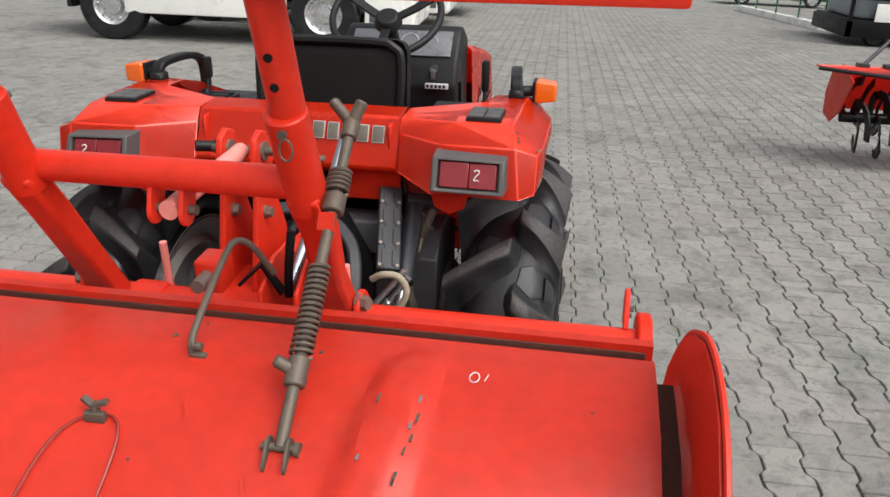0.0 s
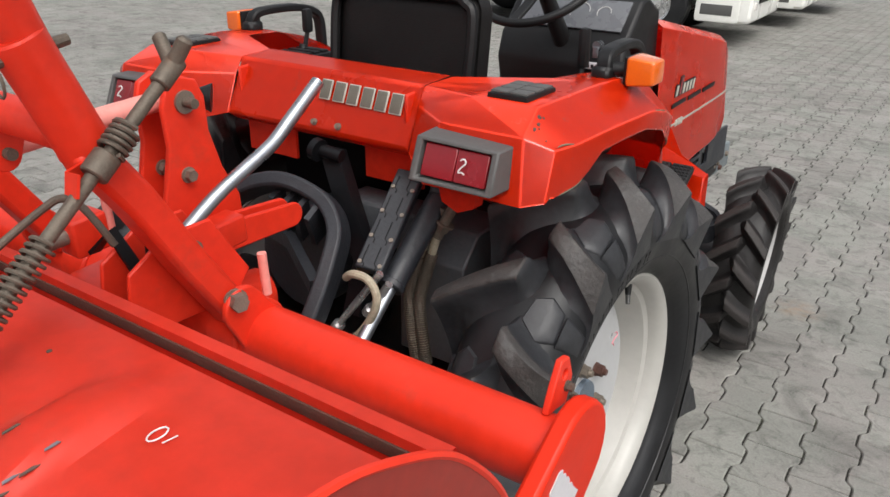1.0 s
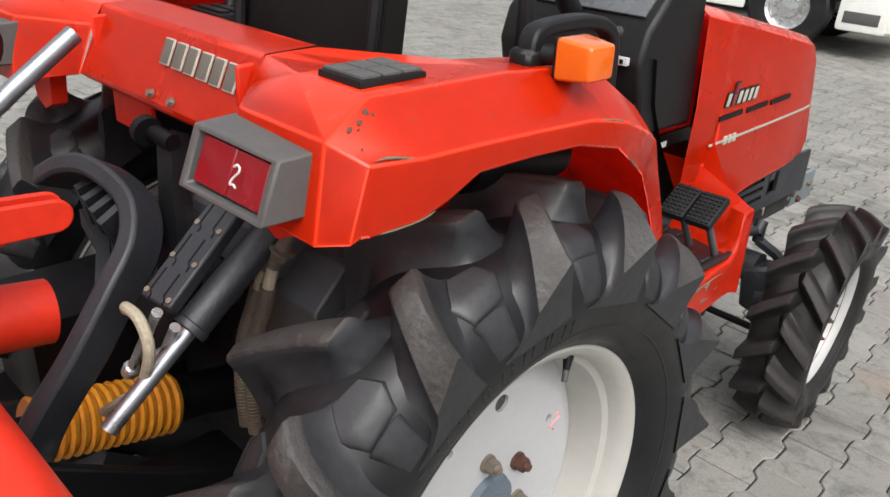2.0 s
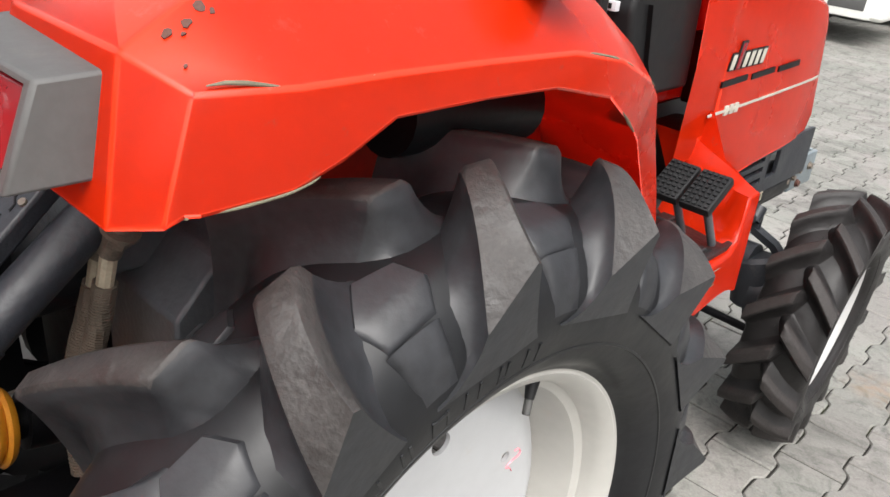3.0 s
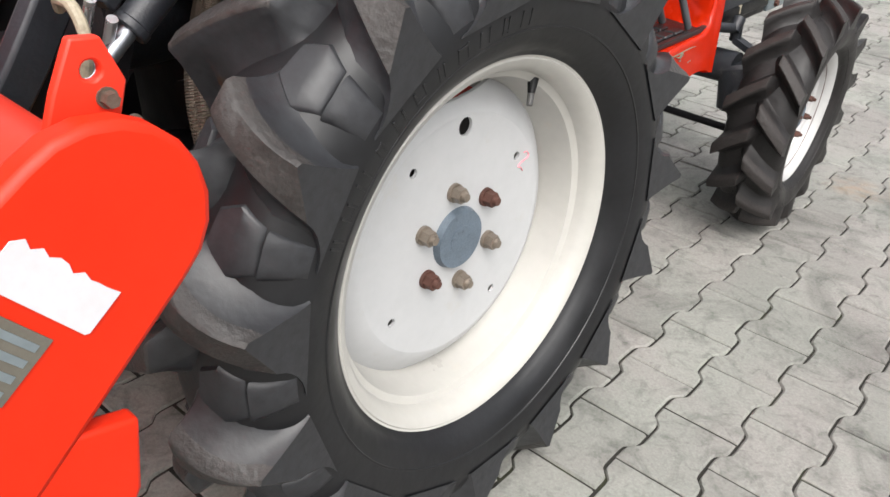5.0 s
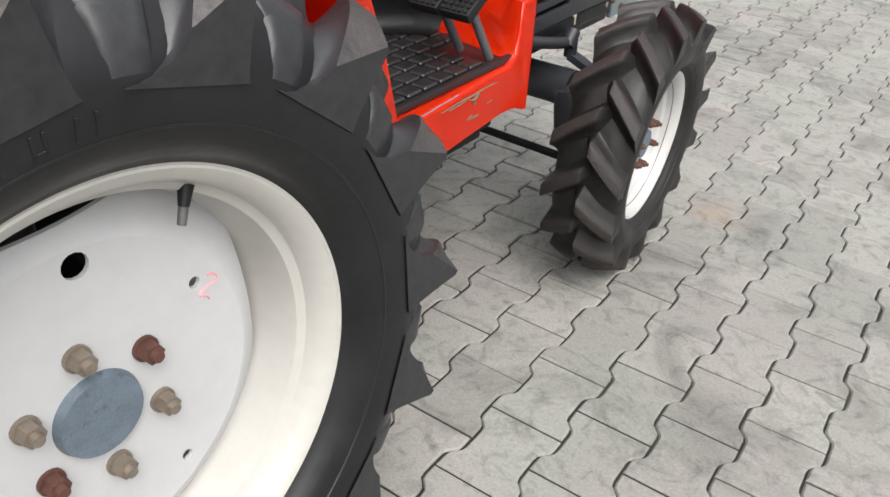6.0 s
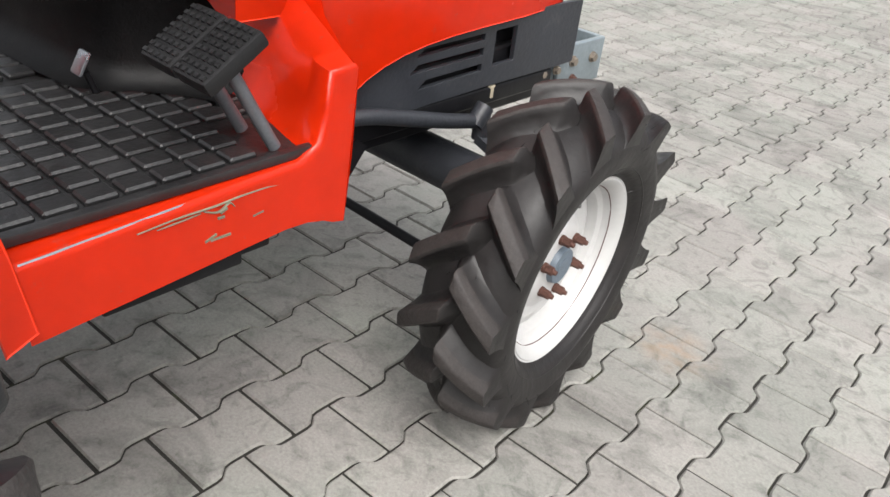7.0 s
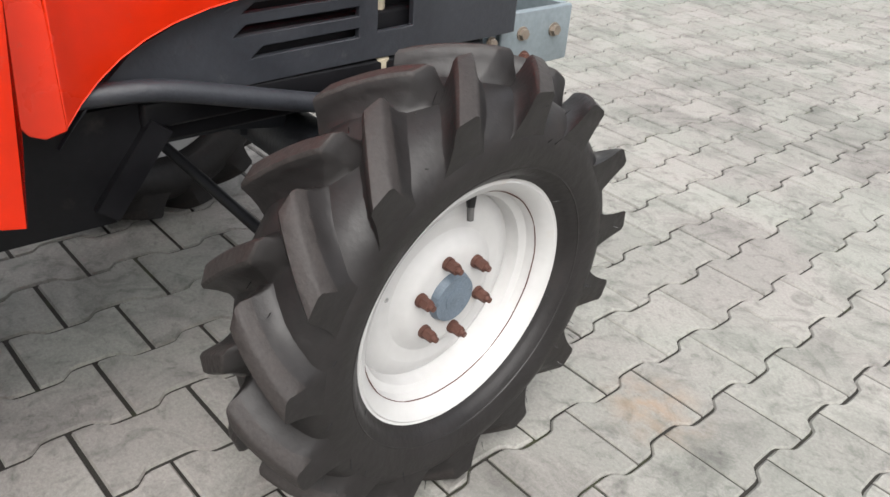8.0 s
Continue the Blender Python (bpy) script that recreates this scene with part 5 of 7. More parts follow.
add_rod(bm, (0.02, 1.99, 1.195), (0.09, 2.0, 1.185), 0.014, seg=12)
add_rod(bm, (0.03, 1.985, 1.196), (0.045, 1.985, 1.193), 0.024, seg=14)
part("lift_arm", bm, BLACK, tractor, "black lift arm with joint")
bm = bmesh_new()
tail, nose = Vector((0.02, 1.982, 0.684)), Vector((0.015, 1.60, 0.765))
add_rod(bm, (0.03, 2.12, 0.665), (0.015, 1.55, 0.775), 0.026, seg=20)
add_rod(bm, (0.03, 2.12, 0.665), (0.026, 2.00, 0.688), 0.042, seg=20)
drive_shaft = part("drive_shaft", bm, BLACK, tractor, "black drive shaft in a yellow sleeve")
for k in range(15):
    bm = bmesh_new()
    add_rod(bm, tail.lerp(nose, k / 24), tail.lerp(nose, (k + 0.94) / 24), 0.054, 0.057, seg=24, chamfer=0.0045)
    part("guard_ring", bm, YELLOW, drive_shaft, "ribbed yellow plastic guard ring")
for sx in (1, -1):
    bm = bmesh_new()
    add_bar(bm, [(sx * 0.22, 2.15, 0.55), (sx * 0.25, 1.85, 0.72), (sx * 0.25, 1.62, 0.86)], 0.05, 0.02, (0, 0, 1))
    part("lower_link", bm, BLACK, tractor, "black lower hitch link", bevel=0.004)
bm = bmesh_new()
add_box(bm, (0.06, 1.74, 0.56), (0.27, 2.05, 0.62), 0.012)
add_rod(bm, (0.10, 2.09, 0.80), (0.10, 2.06, 0.80), 0.03, seg=16)
part("hitch_frame", bm, BLACK, tractor, "black hitch frame")
bm = bmesh_new()
add_box(bm, (-0.30, 1.80, 0.66), (-0.08, 2.05, 0.86), 0.015)
part("hitch_frame", bm, BLACK, tractor, "black hitch frame")
bm = bmesh_new()
add_rod(bm, (0.262, 2.075, 1.128), (0.345, 2.095, 1.118), 0.020, seg=18, chamfer=0.003)
add_rod(bm, (0.345, 2.095, 1.118), (0.353, 2.097, 1.117), 0.011, seg=6)
part("pivot_pin", bm, GREY_BLACK, cyl, "dark pivot pin of the cylinder")
bm = bmesh_new()
add_rod(bm, (-0.10, 1.80, 1.32), (-0.075, 1.825, 1.316), 0.012, 0.028, seg=16)
add_rod(bm, (-0.13, 1.78, 1.325), (-0.10, 1.80, 1.32), 0.012, seg=12)
part("hitch_knob", bm, PLASTIC, tractor, "black plastic knob")
bm = bmesh_new()
add_rod(bm, (0.40, 2.30, 1.18), (0.40, 2.52, 1.16), 0.05, seg=20)
part("wheel_housing_pipe", bm, BLACK, tractor, "black tube inside the wheel arch")

# pink chalk figures on the wheel discs
def chalk_two(cx, cy, cz, size, tilt):
    bm = bmesh_new()
    stroke = [(-0.5, 0.75), (-0.1, 1.0), (0.4, 0.85), (0.45, 0.45), (0.0, 0.0), (-0.35, -0.45), (-0.4, -0.85), (0.1, -0.75), (0.6, -0.95)]
    ca, sa = math.cos(radians(tilt)), math.sin(radians(tilt))
    pts = [(cx, cy + (a * ca - b * sa) * size, cz + (a * sa + b * ca) * size) for a, b in stroke]
    add_tube(bm, smooth_path(pts, 4), 0.0018, 6, flat=0.5)
    return bm


for ob in list(tractor.children):
    if ob.name == "rear_wheel":
        part("chalk_mark", chalk_two(0.5228, 2.290 + 0.172, 0.606 + 0.085, 0.017, -35), PINK_MARK, ob, "pink hand-written figure 2")

# scuffs of bare metal along the step's outer edge
wear = random.Random(8)
for ob in list(tractor.children):
    if ob.name == "footstep":
        for pts, r in (([(3.045, 0.708), (3.10, 0.7085), (3.15, 0.706), (3.19, 0.7065), (3.235, 0.7045), (3.26, 0.700)], 0.0022), ([(3.135, 0.704), (3.155, 0.697), (3.172, 0.7035), (3.180, 0.696)], 0.0026), ([(3.07, 0.7035), (3.13, 0.7035)], 0.0016)):
            bm = bmesh_new()
            line = smooth_path([(0.4575 - (y - 2.905) * 0.080 + (0.712 - z) * 0.07, y, z) for y, z in pts], 5)
            add_tube(bm, line, lambda s: r * (0.4 + 0.6 * math.sin(math.pi * min(max(s, 0.08), 0.92))), 6, flat=0.6)
            part("worn_edge", bm, PRIMER, ob, "bare brownish scuff in the red paint")
        bm = bmesh_new()
        add_tube(bm, [(0.4515 - (y - 2.905) * 0.081 + 0.0004 * math.sin(y * 90), y, 0.7195) for y in [2.915 + 0.012 * q for q in range(24)]], 0.0017, 6)
        part("worn_edge", bm, GALV, ob, "pale worn line along the edge")
        for k in range(5):
            bm = bmesh_new()
            y, z = 3.13 + wear.uniform(0, 0.12), 0.672 + wear.uniform(-0.02, 0.025)
            x = 0.4635 - (y - 2.91) * 0.094
            add_bar(bm, [(x, y, z), (x - 0.0012, y + wear.uniform(0.008, 0.03), z + wear.uniform(-0.003, 0.006))], 0.003, 0.002, (0, 0, 1))
            part("scratch", bm, PRIMER, ob, "pale scratch in the red paint")

# rubber hairs and scuffs on the front tyres, a thin rust line inside the front rims
for ob in list(tractor.children):
    if ob.name.startswith("front_wheel"):
        side = 1 if ob.name == "front_wheel" else -1
        turn = Matrix.Translation((0.462 if side > 0 else -0.665, *FRONT_AXLE)) @ Matrix.Rotation(radians(4.5), 4, "Z") @ Matrix.Rotation(radians(3.0 * side), 4, "Y") @ Matrix.Diagonal((side, 1, 1, 1))
        for x, r in ((0.0645, 0.2085), (0.0440, 0.1790)):
            bm = bmesh_new()
            pts = [(x, (r + 0.0006 * math.sin(5 * a) + 0.0004 * math.sin(17 * a)) * math.cos(a), (r + 0.0006 * math.sin(5 * a) + 0.0004 * math.sin(17 * a)) * math.sin(a)) for a in [k * math.tau / 72 for k in range(72)]]
            add_tube(bm, pts, 0.0011, 5, closed=True)
            bmesh.ops.transform(bm, matrix=turn, verts=bm.verts)
            part("rust_line", bm, BOLT, ob, "thin dark rust line on the rim")
        hair = random.Random(3)
        bm = bmesh_new()
        for k in range(90):
            a = hair.uniform(0, math.tau)
            x, r = hair.choice(((0.09, 0.315), (0.03, 0.336), (-0.02, 0.336), (0.094, 0.27), (0.066, 0.208)))
            p = Vector((x, r * math.cos(a), r * math.sin(a)))
            d = Vector((hair.uniform(0.2, 1.0), math.cos(a) + hair.uniform(-0.5, 0.5), math.sin(a) + hair.uniform(-0.5, 0.5))).normalized()
            add_rod(bm, p, p + d * hair.uniform(0.008, 0.02), 0.0007, 0.0004, seg=4)
        bmesh.ops.transform(bm, matrix=turn, verts=bm.verts)
        part("rubber_hairs", bm, RUBBER, ob, "fine moulding hairs on the tyre", kind="stuff")

# ---------------------------------------------------------------- rotary tiller behind the tractor
tiller = thing("rotary_tiller", (0.0, 1.3, 0.0), "worn red rotary tiller raised on the tractor's hitch", "tiller")
TUBE_Y, TUBE_Z, TUBE_R = 1.594, 1.060, 0.049
bm = bmesh_new()
add_rod(bm, (-0.80, TUBE_Y, TUBE_Z), (0.80, TUBE_Y, TUBE_Z), TUBE_R, seg=36)
main_tube = part("main_tube", bm, RED_FRAME, tiller, "thick red cross tube")
for sx in (1, -1):
    bm = bmesh_new()
    x = 0.24 if sx > 0 else -0.17
    add_rod(bm, (x - 0.035, TUBE_Y, TUBE_Z), (x + 0.035, TUBE_Y, TUBE_Z), TUBE_R + 0.007, seg=36, chamfer=0.004)
    part("flange", bm, RED_FRAME, main_tube, "red flange ring")

# cover sheet behind the tube: ridge, then a gently curved top running back
bm = bmesh_new()
prof = [(1.398, 1.140), (1.411, 1.170), (1.408, 1.188), (1.380, 1.2215), (1.376, 1.232), (1.358, 1.232), (1.356, 1.178), (1.333, 1.178), (1.328, 1.226), (1.30, 1.230), (1.25, 1.232), (1.15, 1.226), (1.06, 1.198), (0.97, 1.145), (0.90, 1.07), (0.86, 0.97), (0.85, 0.86)]
xs = [-0.80 + 1.606 * k / 108 for k in range(109)]


def bulge(x, y):
    """The pressed rib of the sheet, and small dents."""
    rib = max(0.0, 1 - abs(x - (0.468 - (1.3 - y) * 0.10)) / (0.052 - 0.02 * max(0.0, y - 1.2) / 0.1)) if 0.9 < y < 1.29 else 0.0
    return 0.018 * min(1.0, rib * 2.2) * min(1.0, (1.29 - y) / 0.06 if y < 1.29 else 0.0) + 0.0022 * noise.noise(Vector((x * 6, y * 6, 0.3)))


rows = []
fine = []
for (y0, z0), (y1, z1) in zip(prof, prof[1:]):
    for k in range(3):
        fine.append((y0 + (y1 - y0) * k / 3, z0 + (z1 - z0) * k / 3))
fine.append(prof[-1])
for y, z in fine:
    rows.append([(x, y, z + (bulge(x, y) if y < 1.325 else 0)) for x in xs])
add_grid(bm, rows, 0.004)
cover = part("cover_sheet", bm, RED_TILLER, tiller, "worn red sheet metal cover with scratches and a pressed rib", angle=30)
# thin rust-brown strip on the ridge face, painting the groove's dark shadow line
bm = bmesh_new()
add_box(bm, (-0.795, 1.354, 1.204), (0.795, 1.3572, 1.2205), 0.001)
part("soil_strip", bm, BOLT, cover, "rust-brown strip for the shaded line of the groove")
# open hatch seam
bm = bmesh_new()
seam = [(0.02, 0.90, 1.095), (0.035, 0.98, 1.158), (0.05, 1.04, 1.193), (0.075, 1.075, 1.206), (0.115, 1.085, 1.209), (0.14, 1.06, 1.201), (0.145, 1.0, 1.167), (0.13, 0.92, 1.105)]
add_tube(bm, smooth_path(seam, 5), 0.0022, 5)
for v_ in bm.verts:
    v_.co.x -= 0.05
part("hatch_seam", bm, DARK_CASE, cover, "dark seam of a hatch")
bm = bmesh_new()
add_box(bm, (0.075, 1.085, 1.205), (0.115, 1.10, 1.225), 0.003)
add_bar(bm, [(0.07, 1.105, 1.245), (0.09, 1.098, 1.236), (0.12, 1.10, 1.245)], 0.014, 0.008, (0, 1, 0))
add_rod(bm, (0.095, 1.097, 1.21), (0.095, 1.097, 1.24), 0.008, seg=8)
bmesh.ops.scale(bm, vec=(0.75, 0.75, 0.75), verts=bm.verts, space=Matrix.Translation((-0.095, -1.097, -1.21)))
bmesh.ops.translate(bm, vec=(-0.048, -0.015, -0.004), verts=bm.verts)
part("latch", bm, RUST_STEEL, cover, "rusty hatch latch")
# chalk ring
bm = bmesh_new()
ring = [(0.551 + 0.007 * math.cos(a), 1.228 + 0.012 * math.sin(a), 1.2345) for a in [k * math.tau / 14 for k in range(14)]]
add_tube(bm, ring, 0.0010, 5, closed=True)
add_tube(bm, [(0.566, 1.222, 1.2345), (0.570, 1.238, 1.2345)], 0.0008, 5)
part("chalk_mark", bm, WHITE_MARK, cover, "white chalk mark")
# bare scratches on the rib
random.seed(4)
for k in range(14):
    bm = bmesh_new()
    y = 1.16 - 0.016 * k + random.uniform(-0.006, 0.006)
    x = 0.475 - (1.3 - y) * 0.10 + (-0.026 if k % 5 == 1 else 0.029) + random.uniform(-0.003, 0.003)
    z = np.interp(y, [p[0] for p in prof[::-1]], [p[1] for p in prof[::-1]]) + bulge(x, y) + 0.0004
    L = random.uniform(0.008, 0.026)
    outline = [(x + random.uniform(0.001, 0.003) * s, y + q * L) for s, q in ((-1, -0.5), (1, -0.6), (1.2, 0.1), (0.6, 0.5), (-0.8, 0.4))]
    add_plate(bm, outline, "z", z, 0.0012)
    part("paint_chip", bm, RUST_STEEL if k % 3 else GALV, cover, "bare scratch in the paint")
for k in range(7):
    bm = bmesh_new()
    x, y = random.uniform(-0.1, 0.75), random.uniform(0.95, 1.3)
    z = np.interp(y, [p[0] for p in prof[::-1]], [p[1] for p in prof[::-1]]) + bulge(x, y) + 0.0003
    r = random.uniform(0.002, 0.0045)
    outline = [(x + r * random.uniform(0.6, 1.3) * math.cos(a), y + r * random.uniform(0.6, 1.3) * math.sin(a)) for a in [q * math.tau / 7 for q in range(7)]]
    add_plate(bm, outline, "z", z, 0.001)
    part("paint_chip", bm, RUST_STEEL, cover, "small rust chip")
# stiffening strip under the front edge
bm = bmesh_new()
add_grid(bm, [[(x, 1.408, 1.150) for x in (-0.80, 0, 0.80)], [(x, 1.395, 1.10) for x in (-0.80, 0, 0.80)], [(x, 1.37, 1.06) for x in (-0.80, 0, 0.80)]], 0.004)
skirt = part("front_skirt", bm, RED_DARK, tiller, "dull red strip under the front edge")
for sx in (1, -1):
    flip = (lambda b: b) if sx > 0 else mirrored
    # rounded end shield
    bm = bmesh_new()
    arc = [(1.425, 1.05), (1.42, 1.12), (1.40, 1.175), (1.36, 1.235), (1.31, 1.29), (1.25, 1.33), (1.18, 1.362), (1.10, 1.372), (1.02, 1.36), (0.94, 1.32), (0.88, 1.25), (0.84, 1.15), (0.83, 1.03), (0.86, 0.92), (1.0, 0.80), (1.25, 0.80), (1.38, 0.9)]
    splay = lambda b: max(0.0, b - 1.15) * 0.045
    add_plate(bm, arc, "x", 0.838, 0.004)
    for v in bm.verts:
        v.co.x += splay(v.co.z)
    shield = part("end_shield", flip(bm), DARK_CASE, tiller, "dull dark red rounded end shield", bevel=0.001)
    bm = bmesh_new()
    add_plate(bm, [(1.13 + (a - 1.13) * 0.985, 1.08 + (b - 1.08) * 0.985) for a, b in arc], "x", 0.8345, 0.003)
    for v in bm.verts:
        v.co.x += splay(v.co.z)
    part("shield_lining", flip(bm), RED_FRAME, shield, "red painted inner face of the shield")
    # rusty dark strip; also stands in for the shadow between cover and shield
    bm = bmesh_new()
    add_grid(bm, [[(x, y, z - 0.024) for x in (0.795, 0.834)] for y, z in prof[9:]], 0.003)
    part("gap_strip", flip(bm), BOLT, shield, "dark rusty strip for the shadow in the cover's end gap")
    bm = bmesh_new()
    edge = [(0.841 + splay(b), a, b) for a, b in arc[:13]]
    add_tube(bm, smooth_path(edge, 4), 0.0042, 6)
    part("rolled_edge", flip(bm), RED_FRAME, shield, "red rolled edge")
    # chain case with its bearing end
    bm = bmesh_new()
    add_plate(bm, stadium(1.612, 1.058, 0.074, 1.20, 0.78, 0.11), "x", 0.80, 0.028)
    case = part("chain_case", flip(bm), RED_CASE, tiller, "bright red chain case", bevel=0.006)
    bm = bmesh_new()
    add_plate(bm, [(1.50, 0.93), (1.59, 0.90), (1.575, 0.835), (1.545, 0.79), (1.44, 0.80)], "x", 0.806, 0.02)
    part("skid_foot", flip(bm), RED_CASE, case, "red skid foot", bevel=0.004)
    bm = bmesh_new()
    add_plate(bm, [(1.60, 1.11), (1.65, 1.10), (1.665, 1.135), (1.655, 1.168), (1.635, 1.172), (1.615, 1.14)], "x", 0.775, 0.010, [(1.643, 1.148, 0.007)])
    part("lifting_ear", flip(bm), RED_FRAME, case, "red lifting ear with a hole", bevel=0.002)
    for at, r, h in (((0.785, 1.648, 1.128), 0.006, 0.010), ((0.785, 1.662, 1.105), 0.005, 0.008)):
        bm = bmesh_new()
        add_hex(bm, at, (1, 0, 0), r, h)
        part("bolt", flip(bm), RUST_STEEL, case)
    bm = bmesh_new()
    m = Matrix.Translation((0.8285, 1.563, 1.04)) @ Matrix.Rotation(radians(34), 4, "X")
    torn = random.Random(8)
    outline = [(0.018, -0.045), (-0.0155, -0.045), (-0.018, -0.0425), (-0.018, 0.038), (-0.0155, 0.041), (0.012, 0.041)]
    outline += [(0.018 - torn.uniform(-0.001, 0.0045), 0.034 - 0.0068 * k) for k in range(11)]
    add_plate(bm, outline, "x", 0.0, 0.0012)
    bmesh.ops.transform(bm, matrix=m, verts=bm.verts)
    part("sticker", flip(bm), STICKER, case, "torn blank white sticker")
    bm = bmesh_new()
    m = Matrix.Translation((0.8285, 1.512, 1.016)) @ Matrix.Rotation(radians(34), 4, "X")
    add_box(bm, (0, -0.026, -0.034), (0.0012, 0.026, 0.034), 0, m)
    badge = part("maker_plate", flip(bm), LOGO_GREY, case, "worn brown and silver plate with plain shapes")
    for k in range(4):
        bm = bmesh_new()
        add_box(bm, (0.001, -0.022 + 0.012 * k, -0.028), (0.002, -0.0165 + 0.012 * k, 0.020 - 0.006 * (k % 2)), 0, m)
        part("print_bar", flip(bm), GALV, badge, "silver bar of print")
# slanted pale shapes on the shelf in front of the ridge
for k in range(10):
    bm = bmesh_new()
    x = 0.365 + 0.037 * k
    lean = 0.015 if k % 2 else -0.012
    quad = [(x, 1.3835, 1.2182), (x + 0.020, 1.3835, 1.2182), (x + 0.020 + lean, 1.405, 1.1925), (x + lean, 1.405, 1.1925)]
    low = [bm.verts.new(q) for q in quad]
    high = [bm.verts.new((q[0], q[1] + 0.0009, q[2] + 0.0009)) for q in quad]
    bm.faces.new(low[::-1])
    bm.faces.new(high)
    for q in range(4):
        bm.faces.new((low[q], low[(q + 1) % 4], high[(q + 1) % 4], high[q]))
    part("letter_shape", bm, WHITE_MARK, cover, "slanted pale lettering shape")
# rotor under the cover
bm = bmesh_new()
add_rod(bm, (-0.79, 1.20, 0.78), (0.79, 1.20, 0.78), 0.04, seg=16)
rotor = part("rotor_shaft", bm, BLACK, tiller, "black rotor shaft")
for k in range(14):
    bm = bmesh_new()
    x = -0.72 + 0.11 * k
    a0 = k * 2.4
    pts = [(x + (0.0 if s < 0.6 else (s - 0.6) * 0.1), 1.20 + (0.04 + 0.19 * s) * math.cos(a0 + 0.9 * s * s), 0.78 + (0.04 + 0.19 * s) * math.sin(a0 + 0.9 * s * s)) for s in [q / 8 for q in range(9)]]
    add_bar(bm, pts, 0.045, 0.009, (0.2, math.cos(a0 + 1.6), math.sin(a0 + 1.6)))
    part("tine", bm, RUST_STEEL, rotor, "curved rusty tine")

# upright frame: two posts, cross bar, upper bar
for sx in (1, -1):
    x0, x1, x2 = (0.246, 0.262, 0.257) if sx > 0 else (-0.228, -0.225, -0.235)
    bm = bmesh_new()
    lower = [(x0 + sx * 0.004, 1.570, 1.10), (x0 + sx * 0.002, 1.50, 1.225), (x1 + sx * 0.002, 1.43, 1.35), (x1, 1.375, 1.44)]
    add_bar(bm, lower, [0.058, 0.055, 0.055, 0.055], 0.048, (1, 0, 0))
    post = part("post", bm, RED_FRAME, tiller, "red channel-shaped lower post", bevel=0.009)
    bm = bmesh_new()
    add_rod(bm, (x1, 1.395, 1.405), (x1 - sx * 0.004, 1.338, 1.575), 0.0325, seg=24, chamfer=0.003)
    part("sleeve", bm, RED_FRAME, post, "red sleeve joint")
    bm = bmesh_new()
    add_rod(bm, (x1 - sx * 0.002, 1.36, 1.52), (x2, 1.285, 1.80), 0.0265, seg=24, chamfer=0.003)
    upper = part("upper_post", bm, RED_FRAME, post, "red upper post with adjusting holes")
    for z in (1.625, 1.668):
        s = (z - 1.52) / 0.28
        c = Vector((x1 - sx * 0.002, 1.36, 1.52)).lerp(Vector((x2, 1.285, 1.80)), s)
        bm = bmesh_new()
        add_rod(bm, c + Vector((0, -0.025, -0.007)), c + Vector((0, -0.028, -0.007)), 0.0062, seg=14)
        part("adjusting_hole", bm, BLACK, upper, "dark adjusting hole")
    bm = bmesh_new()
    c = Vector((x1, 1.345, 1.55))
    add_rod(bm, c + Vector((0, -0.04, 0)), c + Vector((0, 0.05, 0.01)), 0.007, seg=10)
    loop = [c + Vector((0.006 + 0.010 * math.cos(b), -0.042, -0.02 + 0.016 * math.sin(b))) for b in [q * math.tau / 14 for q in range(14)]]
    add_tube(bm, loop, 0.0018, 6, closed=True)
    part("locking_pin", bm, RUST_STEEL, post, "steel locking pin with a wire loop")
    bm = bmesh_new()
    add_plate(bm, stadium(1.555, 1.13, 0.036, 1.60, 1.05, 0.045), "x", x0 + sx * 0.035 - (0 if sx > 0 else 0.012), 0.012)
    part("post_foot", bm, RED_FRAME, post, "red bolted post foot", bevel=0.003)
    bm = bmesh_new()
    add_hex(bm, (x0 + sx * 0.04, 1.545, 1.148), (sx, -0.3, 0.1), 0.015, 0.022)
    part("bolt", bm, BOLT_GREY, post, "large dull hex bolt")
bm = bmesh_new()
add_rod(bm, (-0.24, 1.405, 1.44), (0.27, 1.380, 1.45), 0.0265, seg=24)
part("cross_bar", bm, RED_FRAME, tiller, "red round cross bar")
bm = bmesh_new()
add_box(bm, (-0.26, 1.26, 1.745), (0.785, 1.31, 1.80), 0.006)
part("upper_bar", bm, RED_FRAME, tiller, "red rectangular upper bar")
# lugs on the bar and the top link
for x in (0.0, 0.054):
    bm = bmesh_new()
    add_plate(bm, stadium(1.40, 1.43, 0.024, 1.382, 1.385, 0.023), "x", x, 0.008)
    part("link_lug", bm, RED_FRAME, tiller, "red link lug on the cross bar", bevel=0.002)
bm = bmesh_new()
add_rod(bm, (0.030, 1.375, 1.388), (0.030, 1.665, 1.388), 0.0165, seg=20)
link = part("top_link", bm, PINK, tiller, "faded pink top link tube")
for p, q in (((-0.008, 1.385, 1.388), (0.075, 1.385, 1.388)), ((-0.03, 1.672, 1.388), (0.10, 1.672, 1.388))):
    bm = bmesh_new()
    add_rod(bm, p, q, 0.0085, seg=12)
    part("link_pin", bm, RUST_STEEL, link, "rusty link pin")
